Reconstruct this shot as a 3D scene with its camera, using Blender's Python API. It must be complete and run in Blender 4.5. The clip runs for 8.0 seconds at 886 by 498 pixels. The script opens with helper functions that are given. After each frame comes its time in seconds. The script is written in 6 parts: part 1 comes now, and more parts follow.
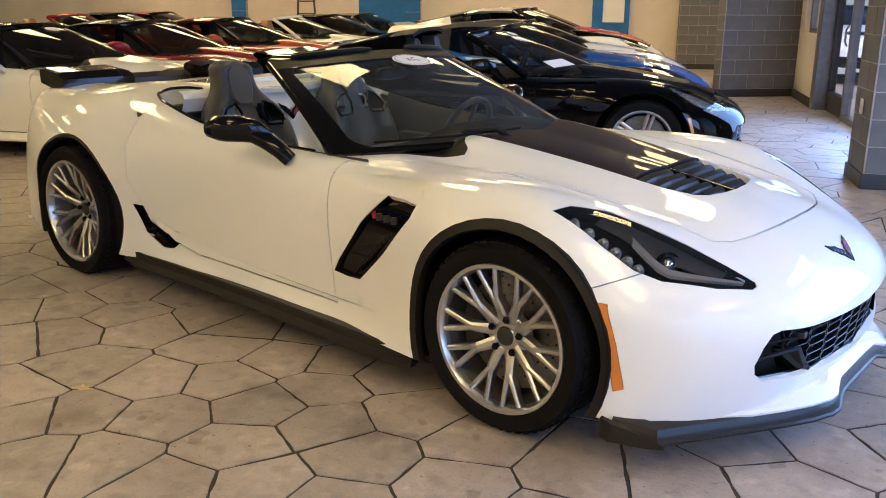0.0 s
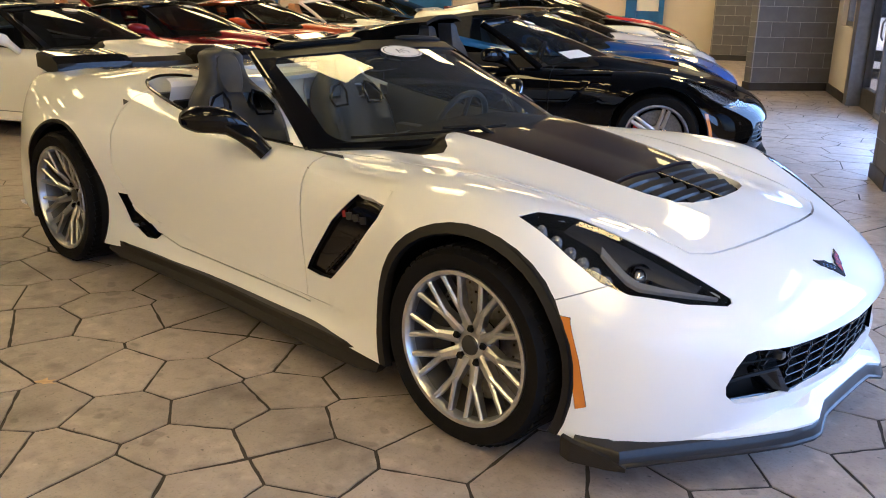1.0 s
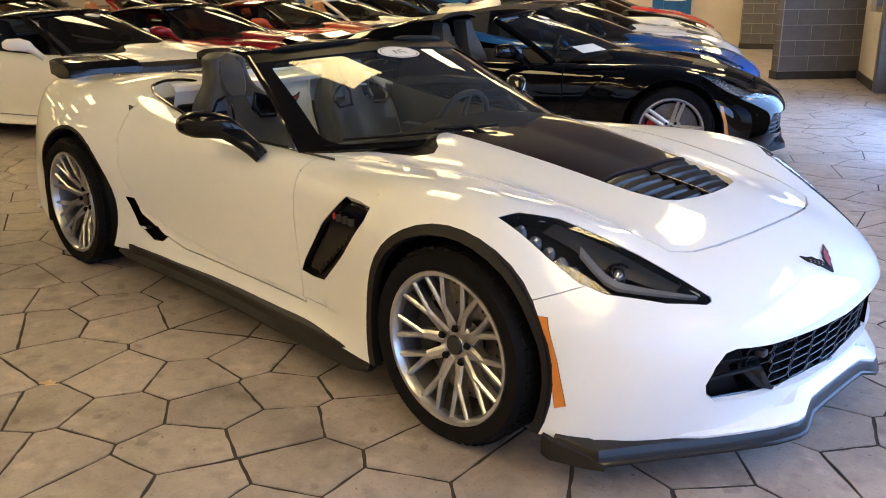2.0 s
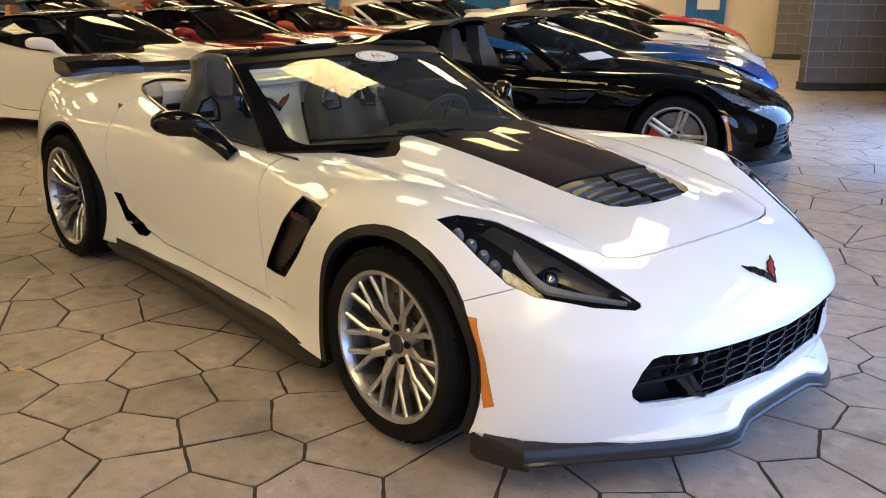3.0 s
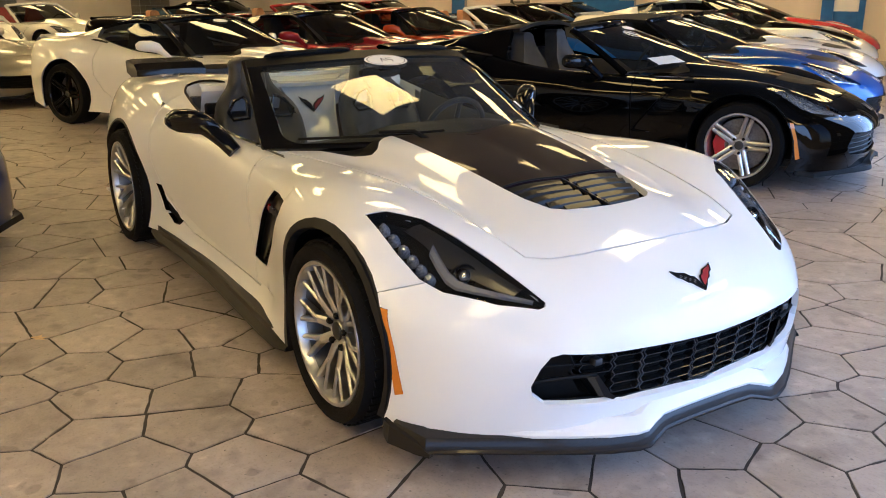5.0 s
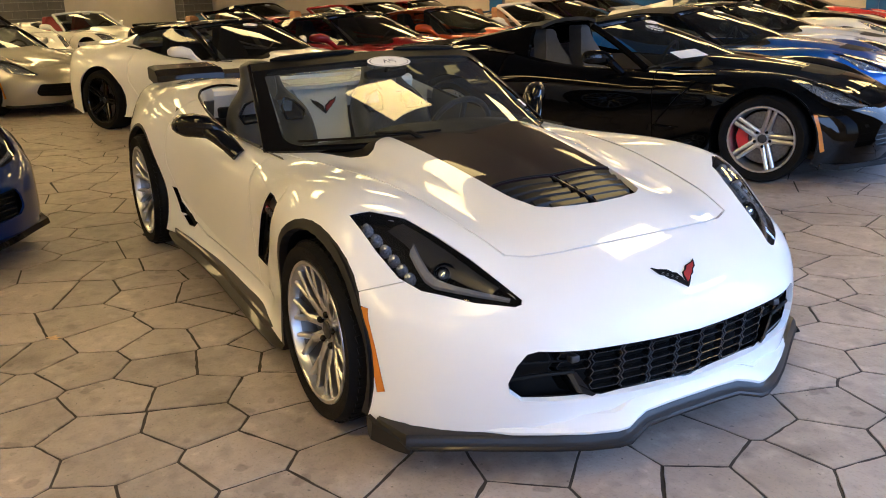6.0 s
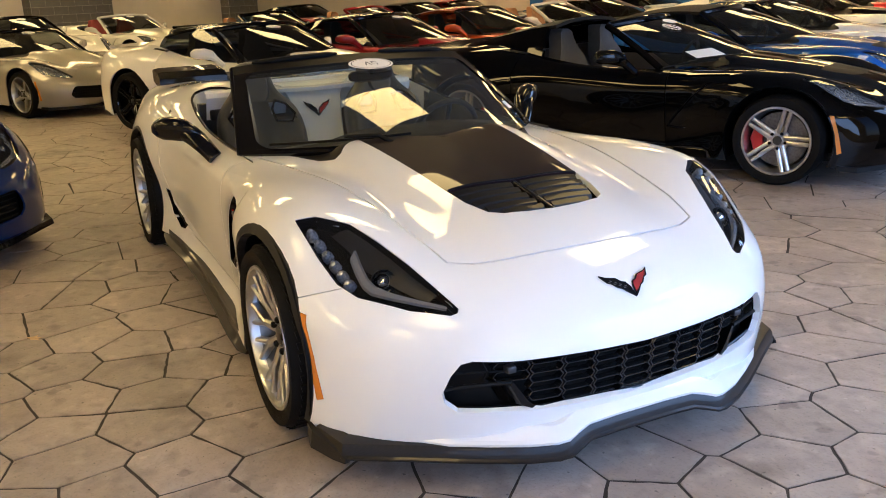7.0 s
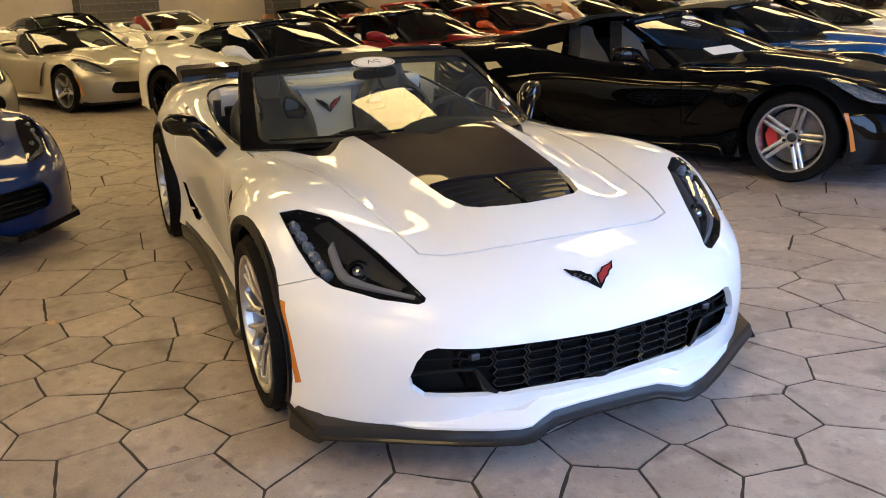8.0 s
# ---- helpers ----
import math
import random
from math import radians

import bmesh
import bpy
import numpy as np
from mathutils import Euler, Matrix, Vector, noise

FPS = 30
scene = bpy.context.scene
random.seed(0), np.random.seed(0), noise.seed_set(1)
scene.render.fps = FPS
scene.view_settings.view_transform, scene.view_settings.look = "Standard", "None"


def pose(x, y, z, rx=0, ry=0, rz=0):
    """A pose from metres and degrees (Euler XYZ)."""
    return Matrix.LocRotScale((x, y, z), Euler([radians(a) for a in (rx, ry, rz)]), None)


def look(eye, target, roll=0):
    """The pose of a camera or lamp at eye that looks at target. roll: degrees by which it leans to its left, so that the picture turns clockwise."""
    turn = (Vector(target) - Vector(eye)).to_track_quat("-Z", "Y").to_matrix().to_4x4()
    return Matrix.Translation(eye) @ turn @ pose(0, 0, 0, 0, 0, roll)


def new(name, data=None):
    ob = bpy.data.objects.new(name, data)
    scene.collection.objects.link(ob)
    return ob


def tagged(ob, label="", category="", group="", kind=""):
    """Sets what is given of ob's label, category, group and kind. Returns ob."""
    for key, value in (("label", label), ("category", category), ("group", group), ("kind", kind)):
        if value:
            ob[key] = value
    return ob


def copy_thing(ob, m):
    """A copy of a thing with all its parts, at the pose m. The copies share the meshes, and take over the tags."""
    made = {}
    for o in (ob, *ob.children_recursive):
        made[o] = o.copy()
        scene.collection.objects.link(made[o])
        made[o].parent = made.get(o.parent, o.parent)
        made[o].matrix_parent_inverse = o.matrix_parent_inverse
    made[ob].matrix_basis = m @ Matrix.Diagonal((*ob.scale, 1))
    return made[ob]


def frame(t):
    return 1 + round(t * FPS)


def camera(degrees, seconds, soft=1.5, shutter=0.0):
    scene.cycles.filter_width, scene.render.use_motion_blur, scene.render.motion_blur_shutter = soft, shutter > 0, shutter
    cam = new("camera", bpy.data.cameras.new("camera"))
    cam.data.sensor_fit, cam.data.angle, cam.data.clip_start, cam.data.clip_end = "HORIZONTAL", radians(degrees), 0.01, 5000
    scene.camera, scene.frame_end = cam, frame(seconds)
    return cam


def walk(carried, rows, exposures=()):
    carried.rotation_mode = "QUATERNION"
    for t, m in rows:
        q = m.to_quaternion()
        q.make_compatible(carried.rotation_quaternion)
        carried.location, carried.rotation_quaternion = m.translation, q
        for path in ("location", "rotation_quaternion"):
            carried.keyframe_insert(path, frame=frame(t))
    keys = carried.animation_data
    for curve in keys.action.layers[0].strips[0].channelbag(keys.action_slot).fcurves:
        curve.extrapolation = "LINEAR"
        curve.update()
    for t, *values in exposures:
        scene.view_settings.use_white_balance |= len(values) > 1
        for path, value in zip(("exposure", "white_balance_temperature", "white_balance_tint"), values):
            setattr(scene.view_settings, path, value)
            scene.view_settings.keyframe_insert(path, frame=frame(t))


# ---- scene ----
cam = camera(53.9, 8.0, soft=1.0)
PATH = [
    (0, (2.943, -3.086, 1.375), (1.707, -1.609, 0.835), 0.3),
    (0.5, (2.961, -3.017, 1.385), (1.712, -1.556, 0.832), 0.5),
    (1, (3.025, -2.843, 1.403), (1.737, -1.425, 0.83), 1.2),
    (1.5, (3.083, -2.796, 1.425), (1.767, -1.411, 0.834), -0.0),
    (3, (3.405, -2.562, 1.436), (1.997, -1.264, 0.86), 0.5),
    (3.5, (3.572, -2.482, 1.443), (2.123, -1.234, 0.856), 0.0),
    (4, (3.693, -2.368, 1.459), (2.189, -1.187, 0.874), -0.1),
    (4.5, (3.814, -2.199, 1.453), (2.248, -1.094, 0.878), 0.3),
    (6, (4.063, -1.947, 1.466), (2.398, -0.999, 0.891), -1.6),
    (6.5, (4.092, -1.731, 1.461), (2.396, -0.839, 0.889), -1.9),
    (7, (4.179, -1.621, 1.462), (2.459, -0.777, 0.89), -2.2),
    (7.5, (4.322, -1.567, 1.465), (2.579, -0.771, 0.891), -2.4),
    (8, (4.39, -1.464, 1.48), (2.628, -0.715, 0.901), -2.5),
]
walk(cam, [(t, look(eye, target, roll)) for t, eye, target, roll in PATH], exposures=[(0, 0.17, 4900, 25), (4, 0.06, 5140, 25), (8, 0.0, 5390, 26)])

# ---------------------------------------------------------------- light
ROOM = radians(27.0)            # the showroom's walls are turned against the near car
CA, SA = math.cos(ROOM), math.sin(ROOM)


def rw(p, q, z=0.0):
    """A place given along the room's own axes."""
    return Vector((p * CA - q * SA, p * SA + q * CA, z))


def room_pose(p, q, z=0.0, turn=0.0):
    return pose(*rw(p, q, z), 0, 0, math.degrees(ROOM) + turn)


world = bpy.data.worlds.new("world")
scene.world = world
world.use_nodes = True
wn = world.node_tree.nodes
sky = wn.new("ShaderNodeTexSky")
sky.sky_type, sky.sun_disc = "NISHITA", False
sky.sun_elevation, sky.sun_rotation = radians(48), radians(200)
world.node_tree.links.new(sky.outputs[0], wn["Background"].inputs[0])
wn["Background"].inputs[1].default_value = 0.15

sun = new("sun", bpy.data.lights.new("sun", "SUN"))
sun.data.energy, sun.data.angle, sun.data.color = 4.5, radians(0.5), (1.0, 0.95, 0.88)
sun.matrix_world = look((0, 0, 9), tuple(rw(-4.0, 6.0, 0.0)))
scene.view_settings.exposure = 0.0
scene.view_settings.use_white_balance = True
scene.view_settings.white_balance_temperature, scene.view_settings.white_balance_tint = 5280, 19


def window_light(q0, q1, z0, z1, power):
    """Daylight that comes in through a window opening."""
    ob = new("window_daylight", bpy.data.lights.new("window_daylight", "AREA"))
    ob.data.shape, ob.data.size, ob.data.size_y = "RECTANGLE", q1 - q0, z1 - z0
    ob.data.energy, ob.data.color = power, (0.50, 0.74, 1.0)
    mid = (q0 + q1) / 2
    ob.matrix_world = look(tuple(rw(4.58 if q1 < 3 else 3.50, mid, (z0 + z1) / 2)), tuple(rw(0, mid, (z0 + z1) / 2 - 0.3)))
    return ob


for a, b, power in ((-8.4, -5.4, 46.0), (-4.9, -1.9, 55.0), (-1.4, 1.6, 108.0)):
    window_light(a, b, 0.35, 2.5, power)
window_light(4.0, 7.6, 0.3, 2.3, 128.0)

# ---------------------------------------------------------------- materials
def shader(name, color, rough=0.5, metal=0.0, coat=0.0, spec=0.5):
    m = bpy.data.materials.new(name)
    m.use_nodes = True
    b = m.node_tree.nodes["Principled BSDF"]
    b.inputs["Base Color"].default_value = (*color, 1)
    b.inputs["Roughness"].default_value = rough
    b.inputs["Metallic"].default_value = metal
    b.inputs["Coat Weight"].default_value = coat
    b.inputs["Coat Roughness"].default_value = 0.03
    b.inputs["Coat IOR"].default_value = 1.42
    b.inputs["Specular IOR Level"].default_value = spec
    return m


def nodes_of(m):
    t = m.node_tree
    return t.nodes, t.links, t.nodes["Principled BSDF"]


def noisy(m, scale, low, high, rough=None, bump=0.0, bump_scale=None, detail=5.0, coords="Object"):
    """Breaks a material's colour between two tones, and its gloss and relief with it."""
    n, l, b = nodes_of(m)
    if coords == "World":
        where = n.new("ShaderNodeNewGeometry").outputs["Position"]
    else:
        where = n.new("ShaderNodeTexCoord").outputs[coords]
    tex = n.new("ShaderNodeTexNoise")
    tex.inputs["Scale"].default_value, tex.inputs["Detail"].default_value = scale, detail
    l.new(where, tex.inputs["Vector"])
    ramp = n.new("ShaderNodeValToRGB")
    ramp.color_ramp.elements[0].position, ramp.color_ramp.elements[1].position = 0.3, 0.7
    ramp.color_ramp.elements[0].color, ramp.color_ramp.elements[1].color = (*low, 1), (*high, 1)
    l.new(tex.outputs["Fac"], ramp.inputs["Fac"])
    l.new(ramp.outputs["Color"], b.inputs["Base Color"])
    if rough:
        r = n.new("ShaderNodeMapRange")
        r.inputs["To Min"].default_value, r.inputs["To Max"].default_value = rough
        l.new(tex.outputs["Fac"], r.inputs["Value"])
        l.new(r.outputs[0], b.inputs["Roughness"])
    if bump:
        fine = n.new("ShaderNodeTexNoise")
        fine.inputs["Scale"].default_value, fine.inputs["Detail"].default_value = bump_scale or scale * 8, 6.0
        l.new(where, fine.inputs["Vector"])
        bn = n.new("ShaderNodeBump")
        bn.inputs["Strength"].default_value, bn.inputs["Distance"].default_value = bump, 0.003
        l.new(fine.outputs["Fac"], bn.inputs["Height"])
        l.new(bn.outputs["Normal"], b.inputs["Normal"])
    return m


def paint(name, color, metallic=0.0, rough=0.35):
    """Car paint: a coloured base, fine flakes where metallic, under a clear coat."""
    m = shader(name, color, rough, metallic, coat=1.0, spec=0.08)
    n, l, b = nodes_of(m)
    co = n.new("ShaderNodeTexCoord")
    tex = n.new("ShaderNodeTexNoise")
    tex.inputs["Scale"].default_value, tex.inputs["Detail"].default_value = 2.5, 3.0
    l.new(co.outputs["Object"], tex.inputs["Vector"])
    bn = n.new("ShaderNodeBump")
    bn.inputs["Strength"].default_value, bn.inputs["Distance"].default_value = 0.02, 0.004
    l.new(tex.outputs["Fac"], bn.inputs["Height"])
    l.new(bn.outputs["Normal"], b.inputs["Coat Normal"])
    if metallic:
        fl = n.new("ShaderNodeTexNoise")
        fl.inputs["Scale"].default_value = 900.0
        l.new(co.outputs["Object"], fl.inputs["Vector"])
        b2 = n.new("ShaderNodeBump")
        b2.inputs["Strength"].default_value, b2.inputs["Distance"].default_value = 0.15, 0.0005
        l.new(fl.outputs["Fac"], b2.inputs["Height"])
        l.new(b2.outputs["Normal"], b.inputs["Normal"])
    return m


def glass(name, tint, rough=0.0, veil=0.0, ior=1.55, thick=False):
    """A thin tinted pane: part of the light passes straight through, part mirrors off it, and a pale diffuse share can
    paint in haze.
    """
    m = bpy.data.materials.new(name)
    m.use_nodes = True
    n, l = m.node_tree.nodes, m.node_tree.links
    n.clear()
    out = n.new("ShaderNodeOutputMaterial")
    clear = n.new("ShaderNodeBsdfTransparent")
    clear.inputs["Color"].default_value = (*tint, 1)
    gloss = n.new("ShaderNodeBsdfGlossy")
    gloss.inputs["Roughness"].default_value = rough
    fres = n.new("ShaderNodeFresnel")
    fres.inputs["IOR"].default_value = ior
    mix = n.new("ShaderNodeMixShader")
    if thick:
        # a pane with two faces: the same gloss from within as from without
        face, power, half = n.new("ShaderNodeLayerWeight"), n.new("ShaderNodeMath"), n.new("ShaderNodeMapRange")
        power.operation, power.inputs[1].default_value = "POWER", 5.0
        half.inputs["To Min"].default_value, half.inputs["To Max"].default_value = 0.02, 0.5
        l.new(face.outputs["Facing"], power.inputs[0])
        l.new(power.outputs[0], half.inputs["Value"])
        l.new(half.outputs[0], mix.inputs["Fac"])
    else:
        l.new(fres.outputs[0], mix.inputs["Fac"])
    l.new(clear.outputs[0], mix.inputs[1])
    l.new(gloss.outputs[0], mix.inputs[2])
    l.new(mix.outputs[0], out.inputs["Surface"])
    if veil:
        # pale diffuse share painted over the pane, standing in for the ceiling's mirrored haze
        haze = n.new("ShaderNodeBsdfDiffuse")
        haze.inputs["Color"].default_value = (0.75, 0.77, 0.74, 1)
        tex = n.new("ShaderNodeTexNoise")
        tex.inputs["Scale"].default_value, tex.inputs["Detail"].default_value = 3.0, 4.0
        r = n.new("ShaderNodeMapRange")
        r.inputs["To Min"].default_value, r.inputs["To Max"].default_value = veil * 0.7, veil * 1.3
        l.new(tex.outputs["Fac"], r.inputs["Value"])
        both = n.new("ShaderNodeMixShader")
        l.new(r.outputs[0], both.inputs["Fac"])
        l.new(mix.outputs[0], both.inputs[1])
        l.new(haze.outputs[0], both.inputs[2])
        l.new(both.outputs[0], out.inputs["Surface"])
    return m


def glow(name, color, strength):
    m = shader(name, color, 0.6)
    b = m.node_tree.nodes["Principled BSDF"]
    b.inputs["Emission Color"].default_value = (*color, 1)
    b.inputs["Emission Strength"].default_value = strength
    return m


def weave(m, scale=260.0):
    """Fine diagonal cloth of carbon fibre."""
    n, l, b = nodes_of(m)
    co = n.new("ShaderNodeTexCoord")
    ch = n.new("ShaderNodeTexChecker")
    ch.inputs["Scale"].default_value = scale
    base = b.inputs["Base Color"].default_value
    ch.inputs["Color1"].default_value = (base[0] * 1.25, base[1] * 1.25, base[2] * 1.25, 1)
    ch.inputs["Color2"].default_value = (base[0] * 0.75, base[1] * 0.75, base[2] * 0.75, 1)
    l.new(co.outputs["Object"], ch.inputs["Vector"])
    l.new(ch.outputs["Color"], b.inputs["Base Color"])
    return m


M = {}
M["white"] = paint("white_paint", (0.80, 0.80, 0.79), 0.0, 0.4)
M["black_gloss"] = shader("black_gloss", (0.003, 0.003, 0.0032), 0.3, coat=0.8, spec=0.04)
M["black_satin"] = noisy(shader("black_satin", (0.004, 0.004, 0.004), 0.55, spec=0.14), 14, (0.003, 0.003, 0.003), (0.005, 0.005, 0.005), (0.42, 0.58))
M["arch_trim"] = noisy(shader("arch_trim_plastic", (0.014, 0.013, 0.0125), 0.5, spec=0.2), 14, (0.012, 0.011, 0.0105), (0.016, 0.015, 0.0145), (0.42, 0.55))
M["hood_black"] = noisy(shader("hood_stripe_black", (0.014, 0.0085, 0.010), 0.45, coat=0.42, spec=0.04), 5, (0.012, 0.007, 0.0085), (0.016, 0.010, 0.0115), (0.4, 0.5))
M["vent_plastic"] = shader("vent_plastic", (0.006, 0.0055, 0.0055), 0.4, coat=0.2, spec=0.15)
M["grille_gloss"] = shader("grille_gloss", (0.012, 0.012, 0.0125), 0.25, coat=0.5, spec=0.3)
M["carbon"] = weave(shader("carbon_fibre", (0.012, 0.0102, 0.009), 0.4, coat=0.25, spec=0.25), 300.0)
M["rubber"] = noisy(shader("tyre_rubber", (0.005, 0.005, 0.005), 0.75, spec=0.12), 30, (0.004, 0.004, 0.004), (0.0075, 0.007, 0.007), (0.6, 0.85), 0.3, 400)
M["alloy"] = noisy(shader("silver_alloy", (0.54, 0.54, 0.55), 0.3, 1.0), 20, (0.51, 0.51, 0.52), (0.66, 0.66, 0.67), (0.28, 0.32))
M["barrel"] = noisy(shader("barrel_silver", (0.24, 0.24, 0.24), 0.4, 0.9), 20, (0.21, 0.21, 0.21), (0.27, 0.27, 0.27), (0.34, 0.46))
M["steel"] = noisy(shader("brake_steel", (0.20, 0.19, 0.185), 0.45, 1.0), 60, (0.15, 0.145, 0.14), (0.25, 0.24, 0.235), (0.4, 0.55))
M["dark_metal"] = shader("dark_metal", (0.05, 0.05, 0.052), 0.4, 0.6)
M["leather"] = noisy(shader("black_leather", (0.030, 0.032, 0.034), 0.4, spec=0.5), 25, (0.026, 0.028, 0.030), (0.035, 0.037, 0.039), (0.34, 0.46), 0.25, 500)
M["dash"] = noisy(shader("dash_vinyl", (0.09, 0.093, 0.085), 0.6, spec=0.4), 25, (0.08, 0.083, 0.075), (0.10, 0.103, 0.095), (0.5, 0.7), 0.25, 500)
M["leather_grey"] = noisy(shader("grey_leather", (0.045, 0.044, 0.043), 0.55), 25, (0.038, 0.037, 0.036), (0.052, 0.051, 0.05), (0.45, 0.6), 0.25, 500)
M["leather_tan"] = noisy(shader("tan_leather", (0.36, 0.17, 0.07), 0.5), 25, (0.31, 0.14, 0.06), (0.41, 0.2, 0.08), (0.42, 0.58), 0.25, 500)
M["leather_red"] = noisy(shader("red_leather", (0.28, 0.03, 0.03), 0.5), 25, (0.24, 0.02, 0.02), (0.32, 0.04, 0.035), (0.42, 0.58), 0.25, 500)
M["fabric_black"] = noisy(shader("soft_top_cloth", (0.02, 0.018, 0.018), 0.9), 40, (0.015, 0.014, 0.014), (0.026, 0.024, 0.023), (0.85, 0.95), 0.4, 900)
M["chrome"] = shader("chrome", (0.75, 0.75, 0.75), 0.08, 1.0)
M["amber"] = shader("amber_lens", (0.60, 0.20, 0.01), 0.2, coat=0.6)
M["red_caliper"] = shader("red_caliper", (0.5, 0.02, 0.02), 0.3, coat=0.6)
M["lens_clear"] = glass("clear_lens", (0.93, 0.94, 0.95))
M["lens_smoke"] = glass("smoked_lens", (0.34, 0.34, 0.34))
M["windshield"] = glass("windshield_glass", (0.72, 0.80, 0.77), veil=0.018, ior=1.5)
M["windshield_dim"] = glass("windshield_glass_dim", (0.13, 0.14, 0.138), veil=0.006, ior=1.45)
M["window_dark"] = glass("tinted_glass", (0.30, 0.33, 0.32))
M["led"] = shader("led_lens", (0.42, 0.43, 0.45), 0.2, 0.3, coat=1.0)
M["led_dome"] = noisy(shader("led_dome", (0.3, 0.32, 0.36), 0.15, 0.5, coat=1.0), 120, (0.16, 0.17, 0.19), (0.52, 0.54, 0.60), (0.1, 0.3))
M["led_strip"] = noisy(shader("led_strip", (0.29, 0.29, 0.30), 0.25, 0.3, coat=0.6), 220, (0.25, 0.25, 0.26), (0.33, 0.33, 0.34), (0.15, 0.3))
M["lamp_silver"] = noisy(shader("lamp_reflector", (0.6, 0.63, 0.66), 0.22, 0.8), 40, (0.35, 0.37, 0.4), (0.75, 0.78, 0.82), (0.12, 0.3))
M["emblem_red"] = shader("emblem_red", (0.32, 0.022, 0.02), 0.2, coat=1.0)
M["lamp_bezel"] = noisy(shader("lamp_bezel", (0.016, 0.015, 0.0145), 0.3, coat=0.4), 40, (0.013, 0.012, 0.0115), (0.019, 0.018, 0.0175), (0.25, 0.4))
M["sticker"] = shader("sticker_white", (0.8, 0.79, 0.78), 0.5)
M["sticker_ink"] = shader("sticker_ink", (0.03, 0.03, 0.06), 0.6)
M["tail_red"] = shader("tail_red", (0.35, 0.01, 0.01), 0.15, coat=1.0)

# ---------------------------------------------------------------- building tools
def part(name, bm, material, parent=None, label="", smooth=True, sharp=35.0):
    """Links a bmesh as one mesh object under a thing or a part."""
    me = bpy.data.meshes.new(name)
    if smooth:
        lim = math.cos(radians(sharp))
        bm.normal_update()
        for f in bm.faces:
            f.smooth = True
        for e in bm.edges:
            if len(e.link_faces) == 2 and e.link_faces[0].normal.dot(e.link_faces[1].normal) < lim:
                e.smooth = False
    bm.to_mesh(me)
    bm.free()
    me.materials.append(material)
    ob = new(name, me)
    if parent:
        ob.parent = parent
    if label:
        ob["label"] = label
    return ob


def thing(name, label, category, m=None, group="", kind=""):
    """An Empty at a thing's base, which its parts hang on."""
    ob = new(name)
    ob.empty_display_size = 0.1
    if m is not None:
        ob.matrix_world = m
    return tagged(ob, label, category, group, kind)


def box(bm, c, s, rot=None, bevel=0.0):
    """A box of size s round c, with rounded edges where bevel is given."""
    r = bmesh.ops.create_cube(bm, size=1.0)
    vs = r["verts"]
    mat = Matrix.Translation(c) @ (rot.to_4x4() if rot is not None else Matrix()) @ Matrix.Diagonal((*s, 1))
    bmesh.ops.transform(bm, matrix=mat, verts=vs)
    if bevel:
        es = {e for v in vs for e in v.link_edges}
        bmesh.ops.bevel(bm, geom=list(es), offset=bevel, segments=2, affect="EDGES", profile=0.5)
    return vs


def solid(bm, outline, z0, z1, m=None):
    """A prism on a flat outline of (x, y), from z0 to z1, laid by m."""
    lo = [bm.verts.new((x, y, z0)) for x, y in outline]
    hi = [bm.verts.new((x, y, z1)) for x, y in outline]
    n = len(lo)
    fs = [bm.faces.new(hi), bm.faces.new(lo[::-1])]
    fs += [bm.faces.new((lo[i], lo[(i + 1) % n], hi[(i + 1) % n], hi[i])) for i in range(n)]
    if m is not None:
        bmesh.ops.transform(bm, matrix=m, verts=lo + hi)
    return lo + hi


def lathe(bm, profile, steps=48, m=None, closed=False):
    """Turns a profile of (radius, height) about z."""
    rings = []
    for i in range(steps):
        a = 2 * math.pi * i / steps
        rings.append([bm.verts.new((r * math.cos(a), r * math.sin(a), h)) for r, h in profile])
    k = len(profile)
    for i in range(steps):
        a, b = rings[i], rings[(i + 1) % steps]
        for j in range(k if closed else k - 1):
            bm.faces.new((a[j], b[j], b[(j + 1) % k], a[(j + 1) % k]))
    vs = [v for r in rings for v in r]
    if m is not None:
        bmesh.ops.transform(bm, matrix=m, verts=vs)
    return vs


def tube(bm, pts, radius, sides=10, caps=True, squash=1.0):
    """A round bar along points; radius may be a list."""
    pts = [Vector(p) for p in pts]
    rad = radius if isinstance(radius, (list, tuple)) else [radius] * len(pts)
    rings, last = [], None
    for i, p in enumerate(pts):
        d = (pts[min(i + 1, len(pts) - 1)] - pts[max(i - 1, 0)]).normalized()
        up = Vector((0, 0, 1)) if abs(d.z) < 0.95 else Vector((1, 0, 0))
        if last is not None:
            up = last
        s = d.cross(up).normalized()
        u = s.cross(d).normalized()
        last = u
        rings.append([bm.verts.new(p + rad[i] * (s * math.cos(2 * math.pi * k / sides) + squash * u * math.sin(2 * math.pi * k / sides))) for k in range(sides)])
    for a, b in zip(rings, rings[1:]):
        for k in range(sides):
            bm.faces.new((a[k], a[(k + 1) % sides], b[(k + 1) % sides], b[k]))
    if caps:
        bm.faces.new(rings[0][::-1])
        bm.faces.new(rings[-1])
    return [v for r in rings for v in r]


def sheet(bm, rows, closed=False):
    """A surface over rows of points."""
    vs = [[bm.verts.new(p) for p in r] for r in rows]
    for a, b in zip(vs, vs[1:]):
        n = len(a)
        for j in range(n if closed else n - 1):
            bm.faces.new((a[j], a[(j + 1) % n], b[(j + 1) % n], b[j]))
    return vs


